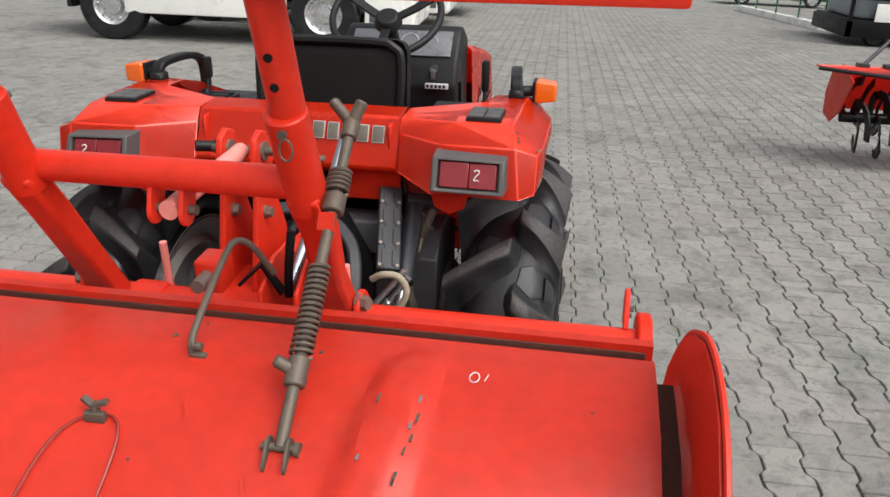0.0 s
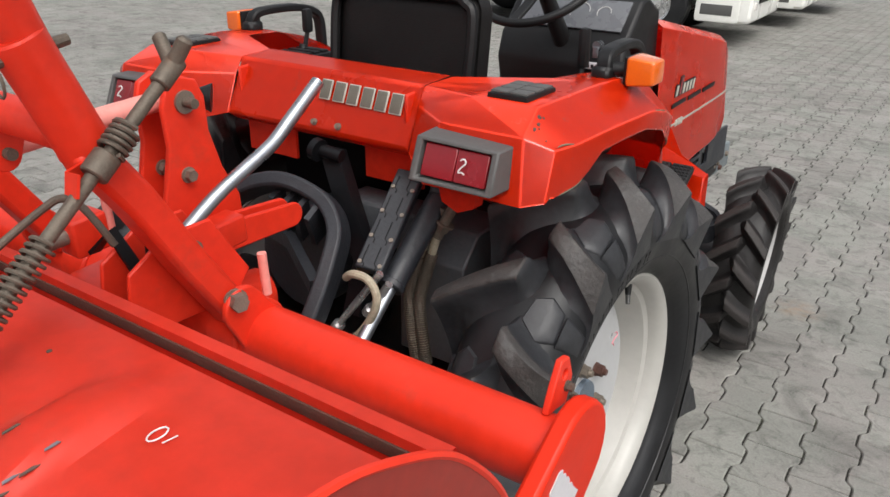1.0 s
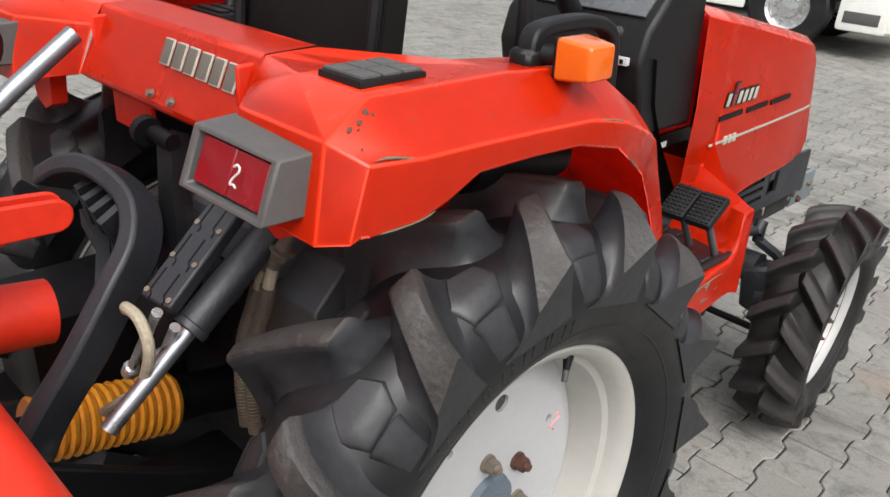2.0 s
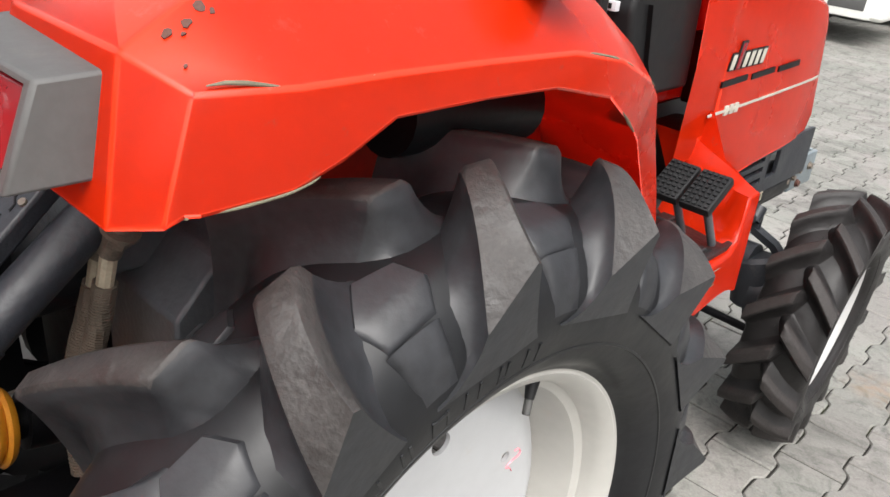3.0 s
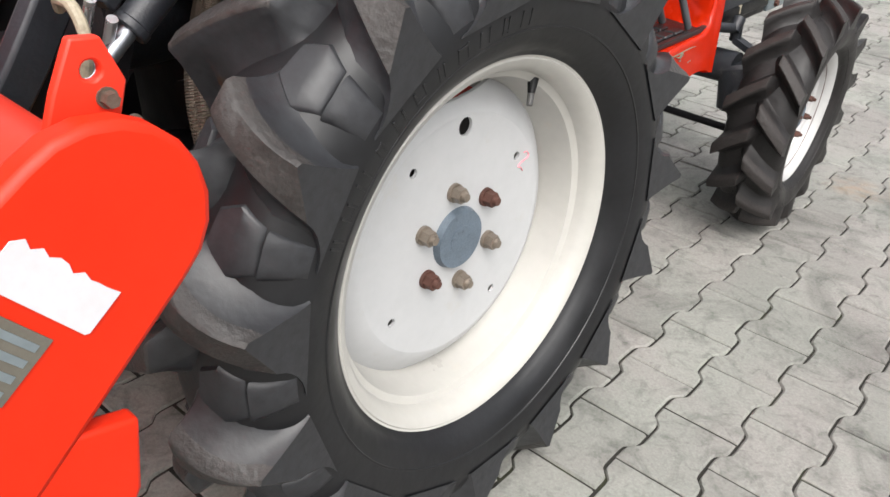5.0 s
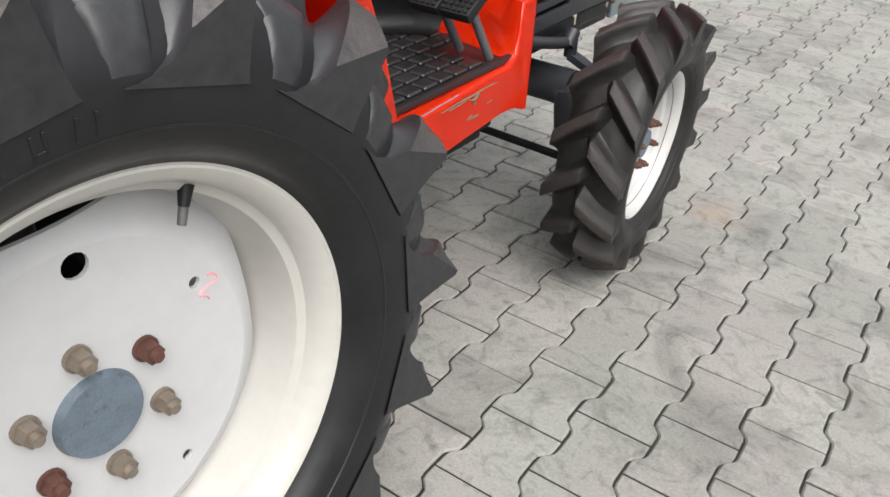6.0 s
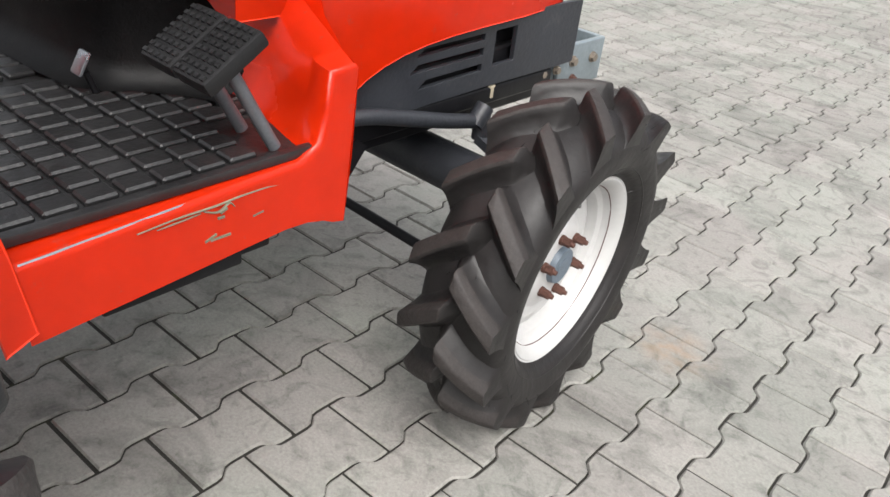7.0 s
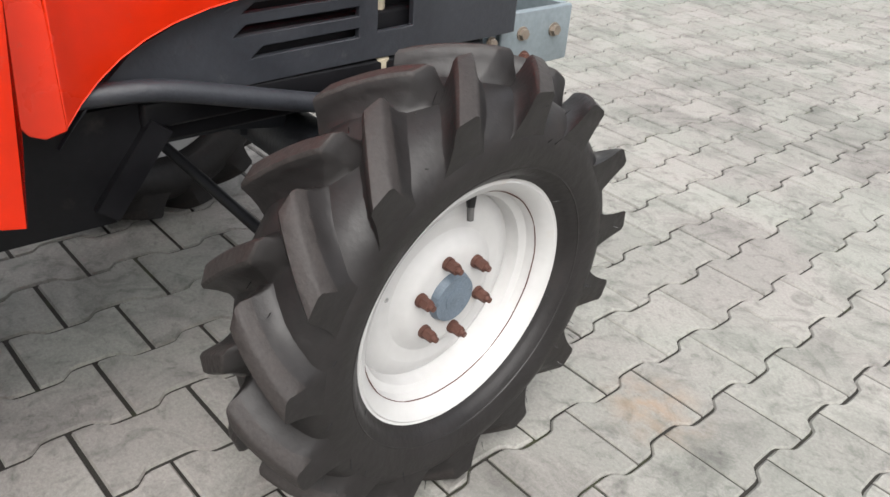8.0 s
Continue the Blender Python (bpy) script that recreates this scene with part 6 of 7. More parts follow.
# mast plates
for x in (-0.008, 0.060):
    bm = bmesh_new()
    outline = [(1.63, 1.385), (1.642, 1.418), (1.672, 1.430), (1.702, 1.418), (1.714, 1.388), (1.712, 1.33), (1.728, 1.26), (1.755, 1.20), (1.76, 1.10), (1.56, 1.08), (1.60, 1.22), (1.63, 1.32)]
    add_plate(bm, outline, "x", x, 0.012, [(1.672, 1.388, 0.012)])
    mast = part("mast_plate", bm, RED_FRAME, tiller, "red mast plate with rounded top", bevel=0.003)
    bm = bmesh_new()
    add_rod(bm, (x + 0.012, 1.672, 1.388), (x + 0.017, 1.672, 1.388), 0.019, seg=20)
    part("washer", bm, BOLT_GREY, mast)
    bm = bmesh_new()
    add_hex(bm, (x + 0.012, 1.655, 1.268), (1, 0, 0), 0.011, 0.014)
    part("bolt", bm, BOLT_GREY, mast)
bm = bmesh_new()
for x in (0.10, 0.135):
    add_plate(bm, stadium(1.62, 1.172, 0.028, 1.81, 1.152, 0.023), "x", x, 0.010)
add_box(bm, (0.098, 1.58, 1.146), (0.147, 1.70, 1.197), 0.006)
part("hitch_arm", bm, RED_FRAME, tiller, "red hitch arm plates", bevel=0.003)
bm = bmesh_new()
add_box(bm, (-0.06, 1.46, 0.92), (0.12, 1.70, 1.13), 0.025)
add_rod(bm, (0.03, 1.70, 0.98), (0.03, 1.80, 0.96), 0.05, seg=20)
part("gear_case", bm, RED_FRAME, tiller, "red tiller gear case")
bm = bmesh_new()
for x in (0.14, 0.205):
    add_plate(bm, [(1.41, 1.12), (1.43, 1.22), (1.50, 1.255), (1.58, 1.25), (1.64, 1.14), (1.60, 1.10)], "x", x, 0.008)
add_box(bm, (0.02, 1.44, 1.20), (0.07, 1.50, 1.262), 0.006)
part("bracket", bm, RED_FRAME, tiller, "red folded bracket on the gear case", bevel=0.003)
for p, q in (((0.045, 1.44, 1.235), (0.045, 1.40, 1.235)), ((0.20, 1.53, 1.225), (0.235, 1.53, 1.225))):
    bm = bmesh_new()
    add_rod(bm, p, q, 0.013, seg=12)
    part("bolt", bm, BOLT_GREY, tiller, "dull steel bolt")
bm = bmesh_new()
add_rod(bm, (0.23, 1.653, 1.09), (0.23, 1.653, 1.165), 0.008, seg=12)
part("stud", bm, PINK, tiller, "thin upright stud")
bm = bmesh_new()
add_rod(bm, (-0.14, 1.62, 1.08), (-0.14, 1.62, 1.20), 0.008, seg=12)
part("stud", bm, PINK, tiller, "thin upright stud")
# plated hand lever
bm = bmesh_new()
add_tube(bm, smooth_path([(0.17, 1.50, 1.19), (0.178, 1.62, 1.262), (0.184, 1.725, 1.305), (0.184, 1.758, 1.320), (0.185, 1.79, 1.342), (0.185, 1.865, 1.390)], 5), 0.0115, 14)
part("hand_lever", bm, STEEL, tiller, "bright zinc-plated hand lever")
bm = bmesh_new()
add_tube(bm, smooth_path([(0.172, 1.49, 1.18), (0.175, 1.50, 1.25), (0.178, 1.515, 1.30)], 4), 0.008, 10)
add_bar(bm, [(0.10, 1.45, 1.22), (0.14, 1.46, 1.26), (0.17, 1.47, 1.20)], 0.02, 0.006, (0, 1, 0))
part("small_lever", bm, BLACK, tiller, "black small lever")

# spring rod with its handles
A, B = Vector((0.318, 1.068, 1.205)), Vector((0.306, 1.488, 1.505))
ax, su, sv = frame_of(B - A)
bm = bmesh_new()
add_rod(bm, A, B, 0.0088, seg=16)
rod = part("spring_rod", bm, RUST_STEEL, tiller, "rusty steel depth rod")


def coil(s0, s1, turns, r, wire):
    bm = bmesh_new()
    n = turns * 14
    pts = []
    for k in range(n + 1):
        s = s0 + (s1 - s0) * k / n
        a = k * math.tau / 14
        pts.append(A.lerp(B, s) + su * (r * math.cos(a)) + sv * (r * math.sin(a)))
    add_tube(bm, pts, wire, 6)
    return bm


part("coil_spring", coil(0.245, 0.515, 16, 0.0150, 0.0027), RUST_STEEL, rod, "long rusty coil spring")
part("coil_spring", coil(0.760, 0.835, 5, 0.0165, 0.0032), RUST_STEEL, rod, "short rusty coil spring")
bm = bmesh_new()
p = A.lerp(B, 0.20)
add_rod(bm, p - ax * 0.020, p + ax * 0.022, 0.0155, seg=20, chamfer=0.002)
h = Vector((-0.8, -0.1, 0.6)).normalized()
add_rod(bm, p, p + h * 0.036, 0.0092, seg=14, chamfer=0.003)
part("adjuster_handle", bm, RUST_STEEL, rod, "rusty adjuster collar with a stub handle")
bm = bmesh_new()
p = A.lerp(B, 0.728)
add_rod(bm, p - ax * 0.018, p + ax * 0.014, 0.0175, seg=20, chamfer=0.002)
part("adjuster_collar", bm, RUST_STEEL, rod, "rusty collar")
bm = bmesh_new()
add_rod(bm, B - ax * 0.02, B + ax * 0.022, 0.0135, seg=16, chamfer=0.002)
add_rod(bm, B + ax * 0.01, B + ax * 0.01 + Vector((-0.034, 0.012, 0.034)), 0.0092, seg=14, chamfer=0.004)
add_rod(bm, B + ax * 0.01, B + ax * 0.01 + Vector((0.016, 0.016, 0.034)), 0.0105, seg=14, chamfer=0.004)
part("turn_handle", bm, RUST_STEEL, rod, "rusty forked turning handle")
bm = bmesh_new()
for dx in (-0.022, 0.014):
    add_plate(bm, stadium(1.050, 1.190, 0.011, 1.068, 1.208, 0.012), "x", A.x + dx * 0.8, 0.004)
add_rod(bm, A + Vector((-0.026, 0, 0)), A + Vector((0.026, 0, 0)), 0.006, seg=12)
add_rod(bm, A + Vector((0.020, 0, 0)), A + Vector((0.027, 0, 0)), 0.010, seg=14)
part("rod_clevis", bm, RUST_STEEL, rod, "rusty clevis with a pin")
# guide fork around the rod at the post
bm = bmesh_new()
p = A.lerp(B, 0.688)
add_bar(bm, [p + Vector((-0.045, 0.05, -0.02)), p + Vector((-0.028, 0.01, 0)), p + Vector((-0.012, -0.024, 0.0)), p + Vector((0.012, -0.024, 0.0))], 0.028, 0.004, (0, 0.3, 1))
part("guide_bracket", bm, RED_FRAME, tiller, "red guide bracket for the rod")
# hook rod on the cover
bm = bmesh_new()
add_tube(bm, smooth_path([(0.128, 1.222, 1.236), (0.124, 1.228, 1.254), (0.120, 1.30, 1.286), (0.117, 1.385, 1.318), (0.124, 1.412, 1.325), (0.142, 1.428, 1.308), (0.168, 1.446, 1.250)], 5), 0.0058, 10)
part("hook_rod", bm, RUST_STEEL, tiller, "bent rusty hook rod")
bm = bmesh_new()
add_box(bm, (0.124, 1.208, 1.228), (0.128, 1.230, 1.250), 0.001)
add_box(bm, (0.124, 1.208, 1.228), (0.150, 1.218, 1.235), 0.001)
add_rod(bm, (0.126, 1.222, 1.241), (0.140, 1.222, 1.241), 0.007, seg=10)
part("hook_bracket", bm, RUST_STEEL, tiller, "small rusty hook bracket")

# the whole tiller hangs a little nose-down on its hitch
HANG = Matrix.Translation((0.008, 1.529, 1.119)) @ Matrix.Rotation(radians(3.4), 4, "X") @ Matrix.Translation((0, -1.54, -1.15))
for ob in tiller.children_recursive:
    ob.data.transform(HANG)

# the machine is laid out in its own level frame; on its unevenly filled tyres it stands a little nose-down on the yard
STANCE = (Matrix.Translation((0.5, 4.0, 0.0)) @ Matrix.Rotation(radians(2.705), 4, Vector((0.9060, -0.4233, 0.0))) @ Matrix.Scale(0.9046, 4)
          @ Matrix.Translation((-0.5, -4.0, 0.0209)))
for root in (tractor, tiller):
    root.matrix_basis = STANCE @ Matrix.Translation(PLACES[root.name])

# ---------------------------------------------------------------- parked things further off
def truck(at, turn, label):
    """A white lorry: cab, skirt, wheels with discs."""
    t = thing("truck", at, label, "truck", "row of parked trucks")
    M = Matrix.Translation(at) @ Matrix.Rotation(radians(turn), 4, "Z")
    S = 0.95

    def put(name, bm, mat, parent, label="", bevel=0.0):
        bmesh.ops.transform(bm, matrix=M @ Matrix.Scale(S, 4), verts=bm.verts)
        return part(name, bm, mat, parent, label, bevel=bevel)
    bm = bmesh_new()
    add_box(bm, (-1.0, -1.22, 0.95), (1.15, 1.22, 3.6), 0.12, seg=3)
    add_box(bm, (1.05, -1.2, 0.32), (1.35, 1.2, 1.1), 0.1, seg=3)
    for sy in (1, -1):
        add_box(bm, (0.60, sy * 1.10 - 0.12, 0.32), (1.20, sy * 1.10 + 0.12, 1.0), 0.06, seg=2)
    cab = put("cab", bm, TRUCK_WHITE, t, "white painted truck cab")
    bm = bmesh_new()
    add_box(bm, (1.08, -1.1, 1.9), (1.17, 1.1, 2.9), 0.03)
    put("windscreen", bm, GLASS_DARK, cab, "dark windscreen")
    bm = bmesh_new()
    for k in range(5):
        add_box(bm, (1.15, -0.7, 1.1 + k * 0.13), (1.19, 0.7, 1.18 + k * 0.13), 0.015)
    add_box(bm, (1.34, -0.75, 0.58), (1.37, 0.75, 0.85), 0.01)
    put("grille", bm, PLASTIC, cab, "black grille slats")
    for sy in (1, -1):
        bm = bmesh_new()
        add_box(bm, (1.28, sy * 0.95 - 0.17, 0.72), (1.37, sy * 0.95 + 0.17, 0.94), 0.03)
        put("headlight", bm, LENS_LIGHT, cab, "clear headlight")
        bm = bmesh_new()
        add_box(bm, (1.30, sy * 0.98 - 0.1, 0.50), (1.365, sy * 0.98 + 0.1, 0.60), 0.02)
        put("fog_light", bm, LENS_LIGHT, cab, "small fog light")
        bm = bmesh_new()
        add_box(bm, (0.68, sy * 1.215 - 0.012, 0.42), (1.10, sy * 1.215 + 0.012, 0.56), 0.01)
        put("cab_step", bm, PLASTIC_GREY, cab, "grey cab step")
        bm = bmesh_new()
        add_box(bm, (-3.0, sy * 1.2 - 0.04, 0.40), (-0.55, sy * 1.2 + 0.04, 1.25), 0.04)
        put("side_skirt", bm, TRUCK_WHITE, t, "white side skirt")
        bm = bmesh_new()
        add_box(bm, (-1.9, sy * 1.245 - 0.006, 0.78), (-1.7, sy * 1.245 + 0.006, 0.84), 0.004)
        put("side_marker", bm, BOLT, t, "small brown side marker")
        for x in (0.0, -3.2):
            bm = bmesh_new()
            prof = [(-0.15, 0.28), (-0.16, 0.36), (-0.15, 0.47), (-0.12, 0.50), (0.12, 0.50), (0.15, 0.47), (0.16, 0.36), (0.15, 0.28)]
            add_lathe(bm, prof, 40)
            bmesh.ops.transform(bm, matrix=Matrix.Translation((x, sy * 1.08, 0.5)) @ Matrix.Rotation(radians(90), 4, "Z"), verts=bm.verts)
            w = put("wheel", bm, RUBBER, t, "black truck tyre")
            bm = bmesh_new()
            add_lathe(bm, [(0.13, 0.285), (0.11, 0.25), (0.05, 0.235), (0.04, 0.15), (0.10, 0.13), (0.11, 0.001)], 32)
            if sy < 0:
                bmesh.ops.transform(bm, matrix=Matrix.Diagonal((-1, 1, 1, 1)), verts=bm.verts)
            for k in range(10):
                a = k * math.tau / 10
                s_ = 1 if sy > 0 else -1
                add_rod(bm, (s_ * 0.045, 0.19 * math.cos(a), 0.19 * math.sin(a)), (s_ * 0.075, 0.19 * math.cos(a), 0.19 * math.sin(a)), 0.02, seg=8)
            bmesh.ops.transform(bm, matrix=Matrix.Translation((x, sy * 1.08, 0.5)) @ Matrix.Rotation(radians(90), 4, "Z"), verts=bm.verts)
            put("rim", bm, CHROME, w, "bright steel wheel disc with nuts")
    bm = bmesh_new()
    add_box(bm, (-4.6, -0.45, 0.6), (1.0, 0.45, 0.95), 0.03)
    add_box(bm, (-4.3, -1.0, 0.95), (-1.1, 1.0, 1.15), 0.03)
    put("chassis", bm, BLACK, t, "black chassis frame")
    for x in (0.0, -3.2):
        for sy in (1, -1):
            bm = bmesh_new()
            add_bar(bm, [(x - 0.65, sy * 1.05, 0.45), (x - 0.65, sy * 1.05, 0.90), (x - 0.50, sy * 1.05, 1.07), (x + 0.62, sy * 1.05, 1.07)], 0.34, 0.06, (0, 1, 0))
            put("mudguard", bm, PLASTIC, t, "black mudguard")
    return t


ROW_TURN = 6
truck((-3.20, 12.85, 0.0), ROW_TURN, "white truck with bright wheel discs parked in a row")
truck((-3.25, 15.95, 0.0), ROW_TURN, "white truck parked in a row behind another")
truck((-3.30, 19.05, 0.0), ROW_TURN, "white truck far along the row")

# another tiller standing beside
TX, TY = 2.50, 6.62
other = thing("rotary_tiller", (TX + 0.6, TY, 0.0), "second red rotary tiller with dark curved tines, standing on legs", "tiller")
bm = bmesh_new()
rows = []
for a in range(9):
    t_ = radians(-10 + 125 * a / 8)
    rows.append([(TX + 0.02, TY + 0.33 * math.cos(t_), 0.42 + 0.30 * math.sin(t_)), (TX + 1.3, TY + 0.12 + 0.33 * math.cos(t_), 0.42 + 0.30 * math.sin(t_))])
add_grid(bm, rows, 0.006)
part("cover_sheet", bm, RED_TILLER, other, "red rounded cover sheet")
bm = bmesh_new()
add_plate(bm, [(TY - 0.30, 0.66), (TY + 0.02, 0.745), (TY + 0.26, 0.66), (TY + 0.33, 0.50), (TY + 0.30, 0.34), (TY + 0.10, 0.30), (TY - 0.12, 0.42)], "x", TX, 0.012)
part("end_plate", bm, RED_DARK, other, "dull red end plate", bevel=0.003)
bm = bmesh_new()
add_bar(bm, [(TX - 0.22, TY - 0.20, 0.745), (TX + 0.1, TY - 0.16, 0.745), (TX + 1.3, TY + 0.0, 0.745)], 0.10, 0.014, (0, 1, 0))
part("deck_plate", bm, RED_TILLER, other, "red deck plate")
bm = bmesh_new()
add_rod(bm, (TX - 0.24, TY - 0.28, 0.742), (TX + 0.30, TY - 0.30, 0.70), 0.014, seg=10)
part("edge_rod", bm, BLACK, other, "dark rod along the deck edge")
for dx in (0.08, 0.26):
    bm = bmesh_new()
    add_rod(bm, (TX + dx, TY - 0.16, 0.76), (TX + dx + 0.50, TY + 0.30, 1.16), 0.014, seg=10)
    add_box(bm, (TX + dx - 0.04, TY - 0.20, 0.75), (TX + dx + 0.04, TY - 0.12, 0.78), 0.008)
    part("brace", bm, GREY_BLACK, other, "dark slanting brace on a red foot")
bm = bmesh_new()
add_rod(bm, (TX + 0.05, TY, 0.36), (TX + 1.3, TY + 0.1, 0.36), 0.04, seg=14)
axle = part("rotor_shaft", bm, BLACK, other, "black rotor shaft")
for k in range(28):
    bm = bmesh_new()
    x = TX + 0.09 + 0.042 * k
    a0 = k * 1.9
    pts = [(x + max(0.0, s - 0.5) * 0.12, TY + 0.01 + (0.03 + 0.31 * s - 0.06 * s * s * s) * math.cos(a0 + 1.7 * s * s), 0.36 + (0.03 + 0.31 * s - 0.06 * s * s * s) * math.sin(a0 + 1.7 * s * s)) for s in [q / 8 for q in range(9)]]
    add_bar(bm, pts, 0.068, 0.014, (0.2, math.cos(a0 + 1.6), math.sin(a0 + 1.6)))
    part("tine", bm, BLACK, axle, "dark curved tine")
for dx in (0.75, 1.2):
    bm = bmesh_new()
    add_box(bm, (TX + dx, TY + 0.25, 0.0), (TX + dx + 0.06, TY + 0.31, 0.6), 0.008)
    part("stand_leg", bm, BLACK, other, "dark stand leg")
bm = bmesh_new()
add_tube(bm, smooth_path([(TX + 0.62, TY + 0.2, 0.75), (TX + 0.60, TY + 0.2, 1.05), (TX + 0.55, TY + 0.22, 1.16), (TX + 0.45, TY + 0.24, 1.2)], 5), 0.06, 12)
part("gear_head", bm, RED_TILLER, other, "red gear head casting")
other.location, other.scale = (3.126, 7.095, 0.0), (1.018,) * 3

# low covered trailer
DX, DY = 4.1, 12.5
trailer = thing("trailer", (DX + 1.0, DY + 0.8, 0.0), "low trailer with a dark frame and grey covered load", "trailer")
bm = bmesh_new()
add_box(bm, (DX, DY, 0.12), (DX + 2.6, DY + 0.09, 0.34), 0.01)
add_box(bm, (DX, DY, 0.12), (DX + 0.09, DY + 1.9, 0.34), 0.01)
add_box(bm, (DX + 0.04, DY + 0.05, 0.30), (DX + 2.6, DY + 1.9, 0.36), 0.01)
part("trailer_frame", bm, BLACK, trailer, "black steel trailer frame")
for k in range(4):
    bm = bmesh_new()
    x = DX + 0.02 + 0.78 * k
    add_box(bm, (x, DY + 0.01, 0.34), (x + 0.05, DY + 0.06, 1.25), 0.004)
    part("post", bm, BLACK, trailer, "black side post")
for z in (0.62, 1.18):
    bm = bmesh_new()
    add_box(bm, (DX + 0.02, DY - 0.01, z), (DX + 2.5, DY + 0.05, z + 0.06), 0.004)
    part("rail", bm, BLACK, trailer, "black side rail")
bm = bmesh_new()
add_box(bm, (DX + 0.12, DY + 0.12, 0.36), (DX + 2.4, DY + 1.7, 1.15), 0.08)
part("load_cover", bm, GALV, trailer, "grey covered load")
bm = bmesh_new()
add_box(bm, (DX + 0.35, DY - 0.012, 0.34), (DX + 1.2, DY + 0.004, 0.58), 0.004)
part("side_board", bm, TRUCK_WHITE, trailer, "white side board")
for x in (0.45, 2.1):
    bm = bmesh_new()
    add_lathe(bm, [(-0.06, 0.03), (-0.06, 0.13), (-0.04, 0.15), (0.04, 0.15), (0.06, 0.13), (0.06, 0.03)], 24)
    bmesh.ops.transform(bm, matrix=Matrix.Translation((DX + x, DY + 0.2, 0.15)) @ Matrix.Rotation(radians(90), 4, "Z"), verts=bm.verts)
    part("wheel", bm, RUBBER, trailer, "small black trailer wheel")
trailer.location, trailer.scale = (6.433, 17.651, 0.0), (1.304,) * 3

# green fence with a pale kerb, and a car behind it
F0, F1 = Vector((4.60, 25.20, 0)), Vector((5.55, 19.80, 0))
bm = bmesh_new()
add_bar(bm, [F0 + Vector((0, 0, 0.05)), F1 + Vector((0, 0, 0.05))], 0.22, 0.20, (F1 - F0).normalized().cross(Vector((0, 0, 1))))
tagged(part("kerb", bm, TRUCK_WHITE), "pale concrete kerb beside the paving", "kerb", kind="structure")
fence = thing("fence", F0.lerp(F1, 0.5), "green wire fence standing on a pale kerb", "fence")
for k in range(5):
    bm = bmesh_new()
    p = F0.lerp(F1, k / 4)
    add_box(bm, (p.x - 0.02, p.y - 0.02, 0.1), (p.x + 0.02, p.y + 0.02, 1.9), 0.004)
    part("post", bm, GREEN, fence)
for z in (0.5, 0.95, 1.4, 1.85):
    bm = bmesh_new()
    add_rod(bm, F0 + Vector((0, 0, z)), F1 + Vector((0, 0, z)), 0.008, seg=6)
    part("rail", bm, GREEN, fence, "green fence rail")
CX, CY = 5.0, 18.6
car = thing("car", (CX, CY + 0.8, 0.0), "dark green car with bright alloy wheels behind a fence", "car")
bm = bmesh_new()
body = [(-2.0, 0.25), (-2.05, 0.6), (-1.9, 0.85), (-1.2, 0.92), (-0.6, 1.38), (0.7, 1.42), (1.4, 0.95), (2.0, 0.88), (2.1, 0.55), (2.05, 0.25)]
add_plate(bm, [(CX + a, b) for a, b in body], "y", CY, 1.6)
part("body", bm, GREEN, car, "dark green car body", bevel=0.06)
for dx in (-1.3, 1.3):
    bm = bmesh_new()
    add_lathe(bm, [(-0.09, 0.2), (-0.1, 0.28), (-0.07, 0.31), (0.07, 0.31), (0.1, 0.28), (0.09, 0.2)], 32)
    at = Matrix.Translation((CX + dx, CY + 0.02, 0.31)) @ Matrix.Rotation(radians(90), 4, "Z")
    bmesh.ops.transform(bm, matrix=at, verts=bm.verts)
    w = part("wheel", bm, RUBBER, car, "black car tyre")
    bm = bmesh_new()
    add_lathe(bm, [(-0.09, 0.2), (-0.06, 0.19), (-0.055, 0.001)], 24)
    for k in range(5):
        a = k * math.tau / 5
        add_bar(bm, [(-0.075, 0.03 * math.cos(a), 0.03 * math.sin(a)), (-0.08, 0.19 * math.cos(a), 0.19 * math.sin(a))], 0.05, 0.02, (0, -math.sin(a), math.cos(a)))
    bmesh.ops.transform(bm, matrix=at, verts=bm.verts)
    part("rim", bm, CHROME, w, "bright alloy wheel")
car.location, car.scale = (6.15, 28.6, 0.0), (0.80,) * 3

# ---------------------------------------------------------------- pavers
PITCH_X, PITCH_Y, HALF_WIDE, HALF_WAIST = 0.1436, 0.2000, 0.0823, 0.0614
ORIGIN_X, ORIGIN_Y, SLANT = 0.7211, 4.5096, radians(2.35)
GAP = 0.0028


def paver_outline(g):
    """Double-T stone: wide ends and a narrow waist."""
    w, n, h = HALF_WIDE - g, HALF_WAIST - g, PITCH_Y / 2 - g
    k0, k1 = 0.060, 0.036
    r = 0.009
    right = [(w, -h), (w, -k0 - r), (w - 0.25 * r, -k0 + 0.3 * r), (n + 0.25 * r, -k1 - 0.3 * r), (n, -k1 + r)]
    right += [(a, -b) for a, b in right[::-1]]
    return right + [(-a, b) for a, b in right[::-1]]


def paver_mesh(name, deep):
    top, edge = paver_outline(GAP + 0.0036), paver_outline(GAP)
    vs = [(a, b, 0.0) for a, b in top] + [(a, b, -0.0040) for a, b in edge] + [(a, b, -deep) for a, b in edge]
    fs = [tuple(range(20))] + [(r * 20 + (k + 1) % 20, r * 20 + k, (r + 1) * 20 + k, (r + 1) * 20 + (k + 1) % 20) for r in range(2) for k in range(20)]
    me = bpy.data.meshes.new(name)
    me.from_pydata(vs, [], [tuple(f) for f in fs])
    me.materials.append(PAVER)
    me.materials.append(PAVER_EDGE)
    for p in me.polygons[1:21]:
        p.material_index = 1
    return me


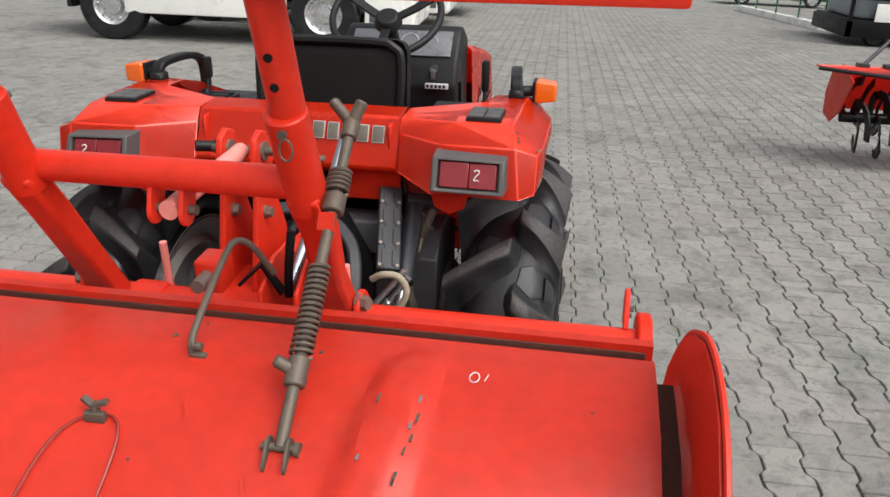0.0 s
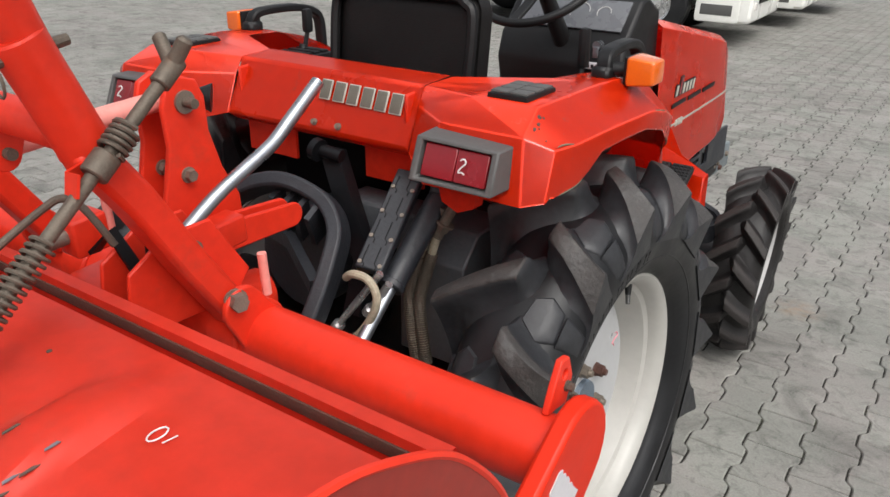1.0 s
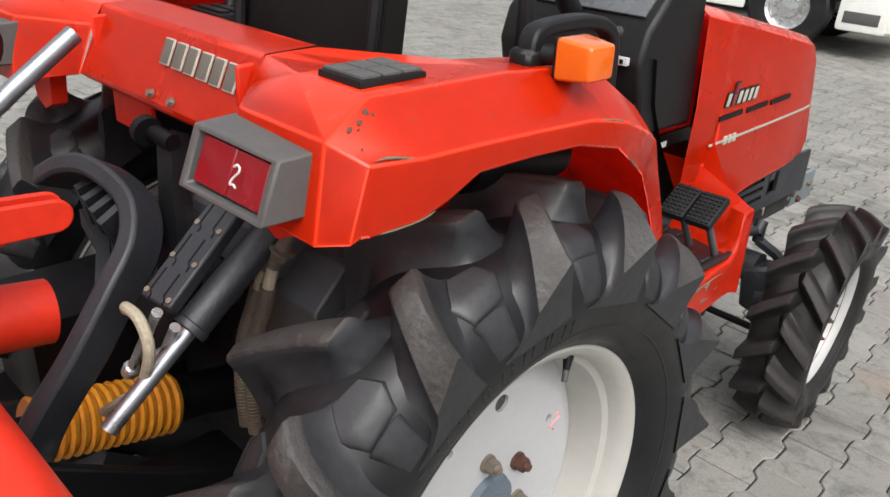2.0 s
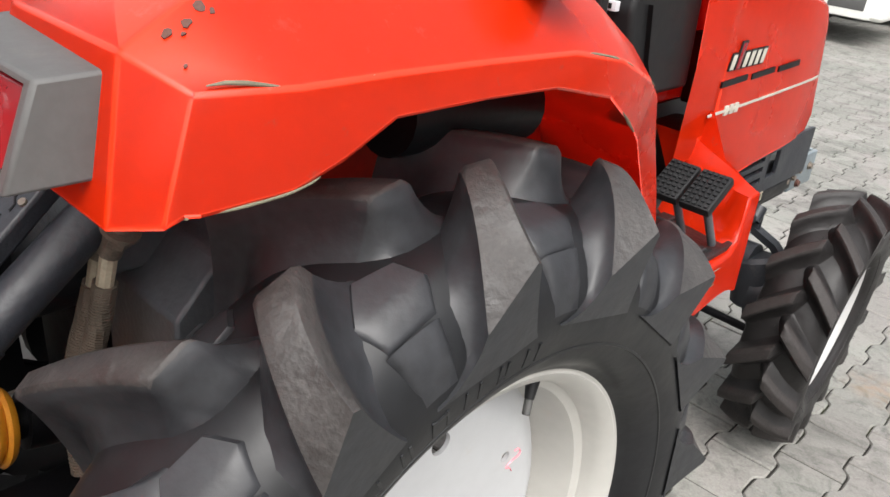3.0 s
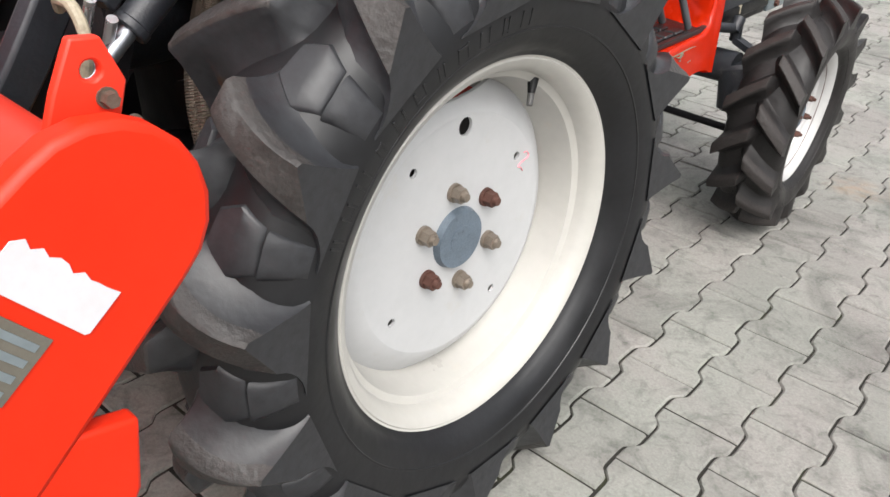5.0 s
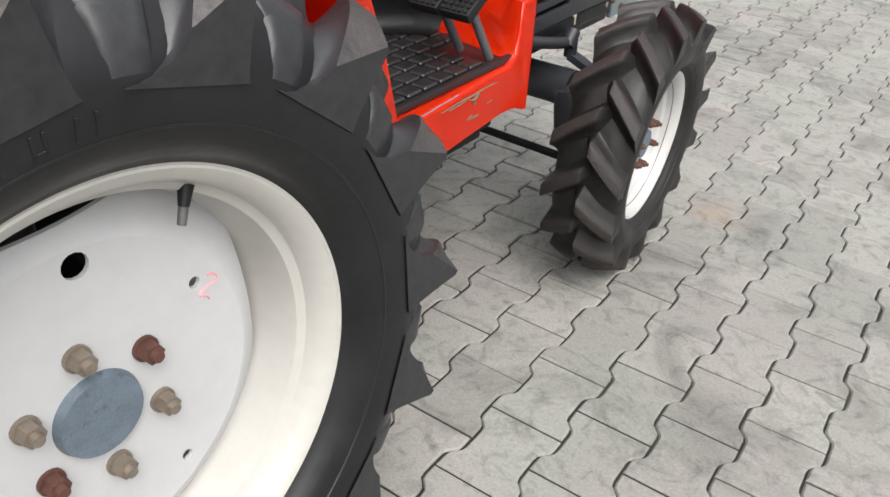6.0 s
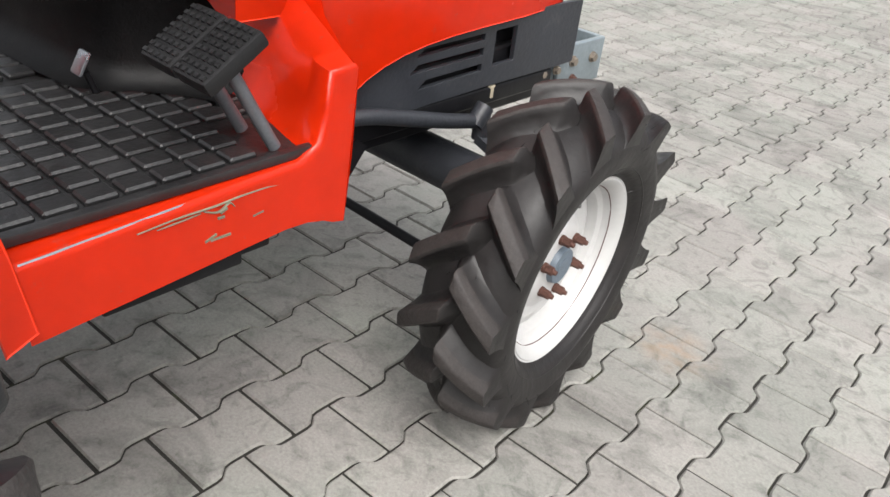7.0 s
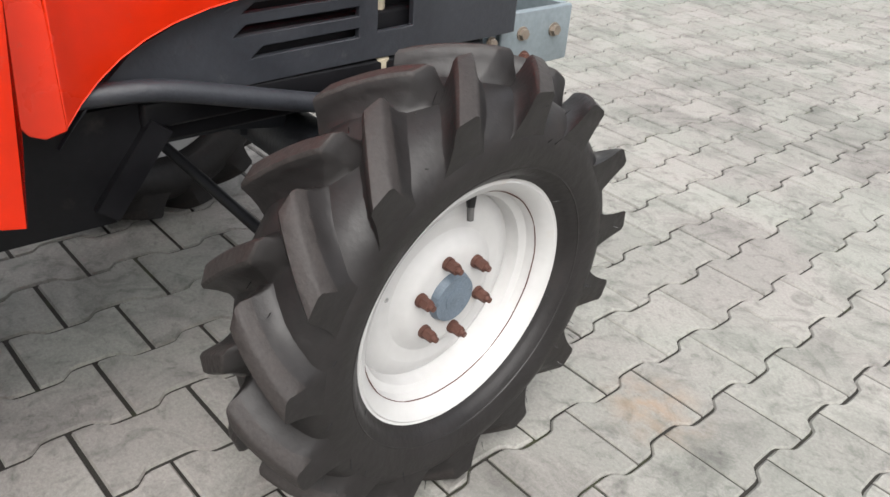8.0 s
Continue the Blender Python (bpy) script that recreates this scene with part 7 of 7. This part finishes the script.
stones = []
for i in range(-110, 90):
    for j in range(-30, 110):
        x = ORIGIN_X + PITCH_X * i
        y = ORIGIN_Y + PITCH_Y / 2 + PITCH_Y * j + (PITCH_Y / 2 if i % 2 else 0.0)
        dx, dy = x - ORIGIN_X, y - ORIGIN_Y
        stones.append((ORIGIN_X + dx * math.cos(SLANT) - dy * math.sin(SLANT), ORIGIN_Y + dx * math.sin(SLANT) + dy * math.cos(SLANT)))
pavement = tagged(new("pavement"), "grey interlocking concrete pavers, dusty and stained", "pavement", kind="structure")
near = [(x, y) for x, y in stones if 0.26 < x < 1.6 and 2.75 < y < 8.5]
near = sorted(near, key=lambda p: (p[0] - 0.75) ** 2 + 0.45 * (p[1] - 4.0) ** 2)[:300]
picked = set(near)
rng = random.Random(11)
shared = paver_mesh("paver", 0.03)
for x, y in near:
    ob = new("paver", shared)
    ob.parent = pavement
    ob.location = (x + rng.uniform(-0.0006, 0.0006), y + rng.uniform(-0.0006, 0.0006), rng.uniform(-0.0016, 0.0008))
    ob.rotation_euler = (rng.uniform(-0.005, 0.005), rng.uniform(-0.005, 0.005), SLANT + rng.uniform(-0.004, 0.004))
rest = [p for p in stones if p not in picked]
spin = np.array([[math.cos(SLANT), math.sin(SLANT)], [-math.sin(SLANT), math.cos(SLANT)]])
top, edge = np.array(paver_outline(GAP + 0.0036)) @ spin, np.array(paver_outline(GAP)) @ spin
base = np.concatenate([np.c_[top, np.zeros(20)], np.c_[edge, np.full(20, -0.009)]])
n_st = len(rest)
rs = np.random.RandomState(5)
centres = np.c_[np.array(rest), rs.uniform(-0.0016, 0.0008, n_st)]
verts = (base[None] + centres[:, None, :]).reshape(-1, 3)
faces = []
quads = [((k + 1) % 20, k, 20 + k, 20 + (k + 1) % 20) for k in range(20)]
for s in range(n_st):
    o = s * 40
    faces.append(tuple(range(o, o + 20)))
    faces.extend([(a + o, b + o, c + o, d + o) for a, b, c, d in quads])
me = bpy.data.meshes.new("paver_field")
me.from_pydata(verts.tolist(), [], faces)
me.materials.append(PAVER_FIELD)
me.materials.append(PAVER_FIELD_EDGE)
slots = np.tile(np.array([0] + [1] * 20, dtype=np.int32), n_st)
me.polygons.foreach_set("material_index", slots)
field = new("paver_field", me)
field.parent = pavement
field["kind"] = "stuff"
field["label"] = "field of grey interlocking pavers"
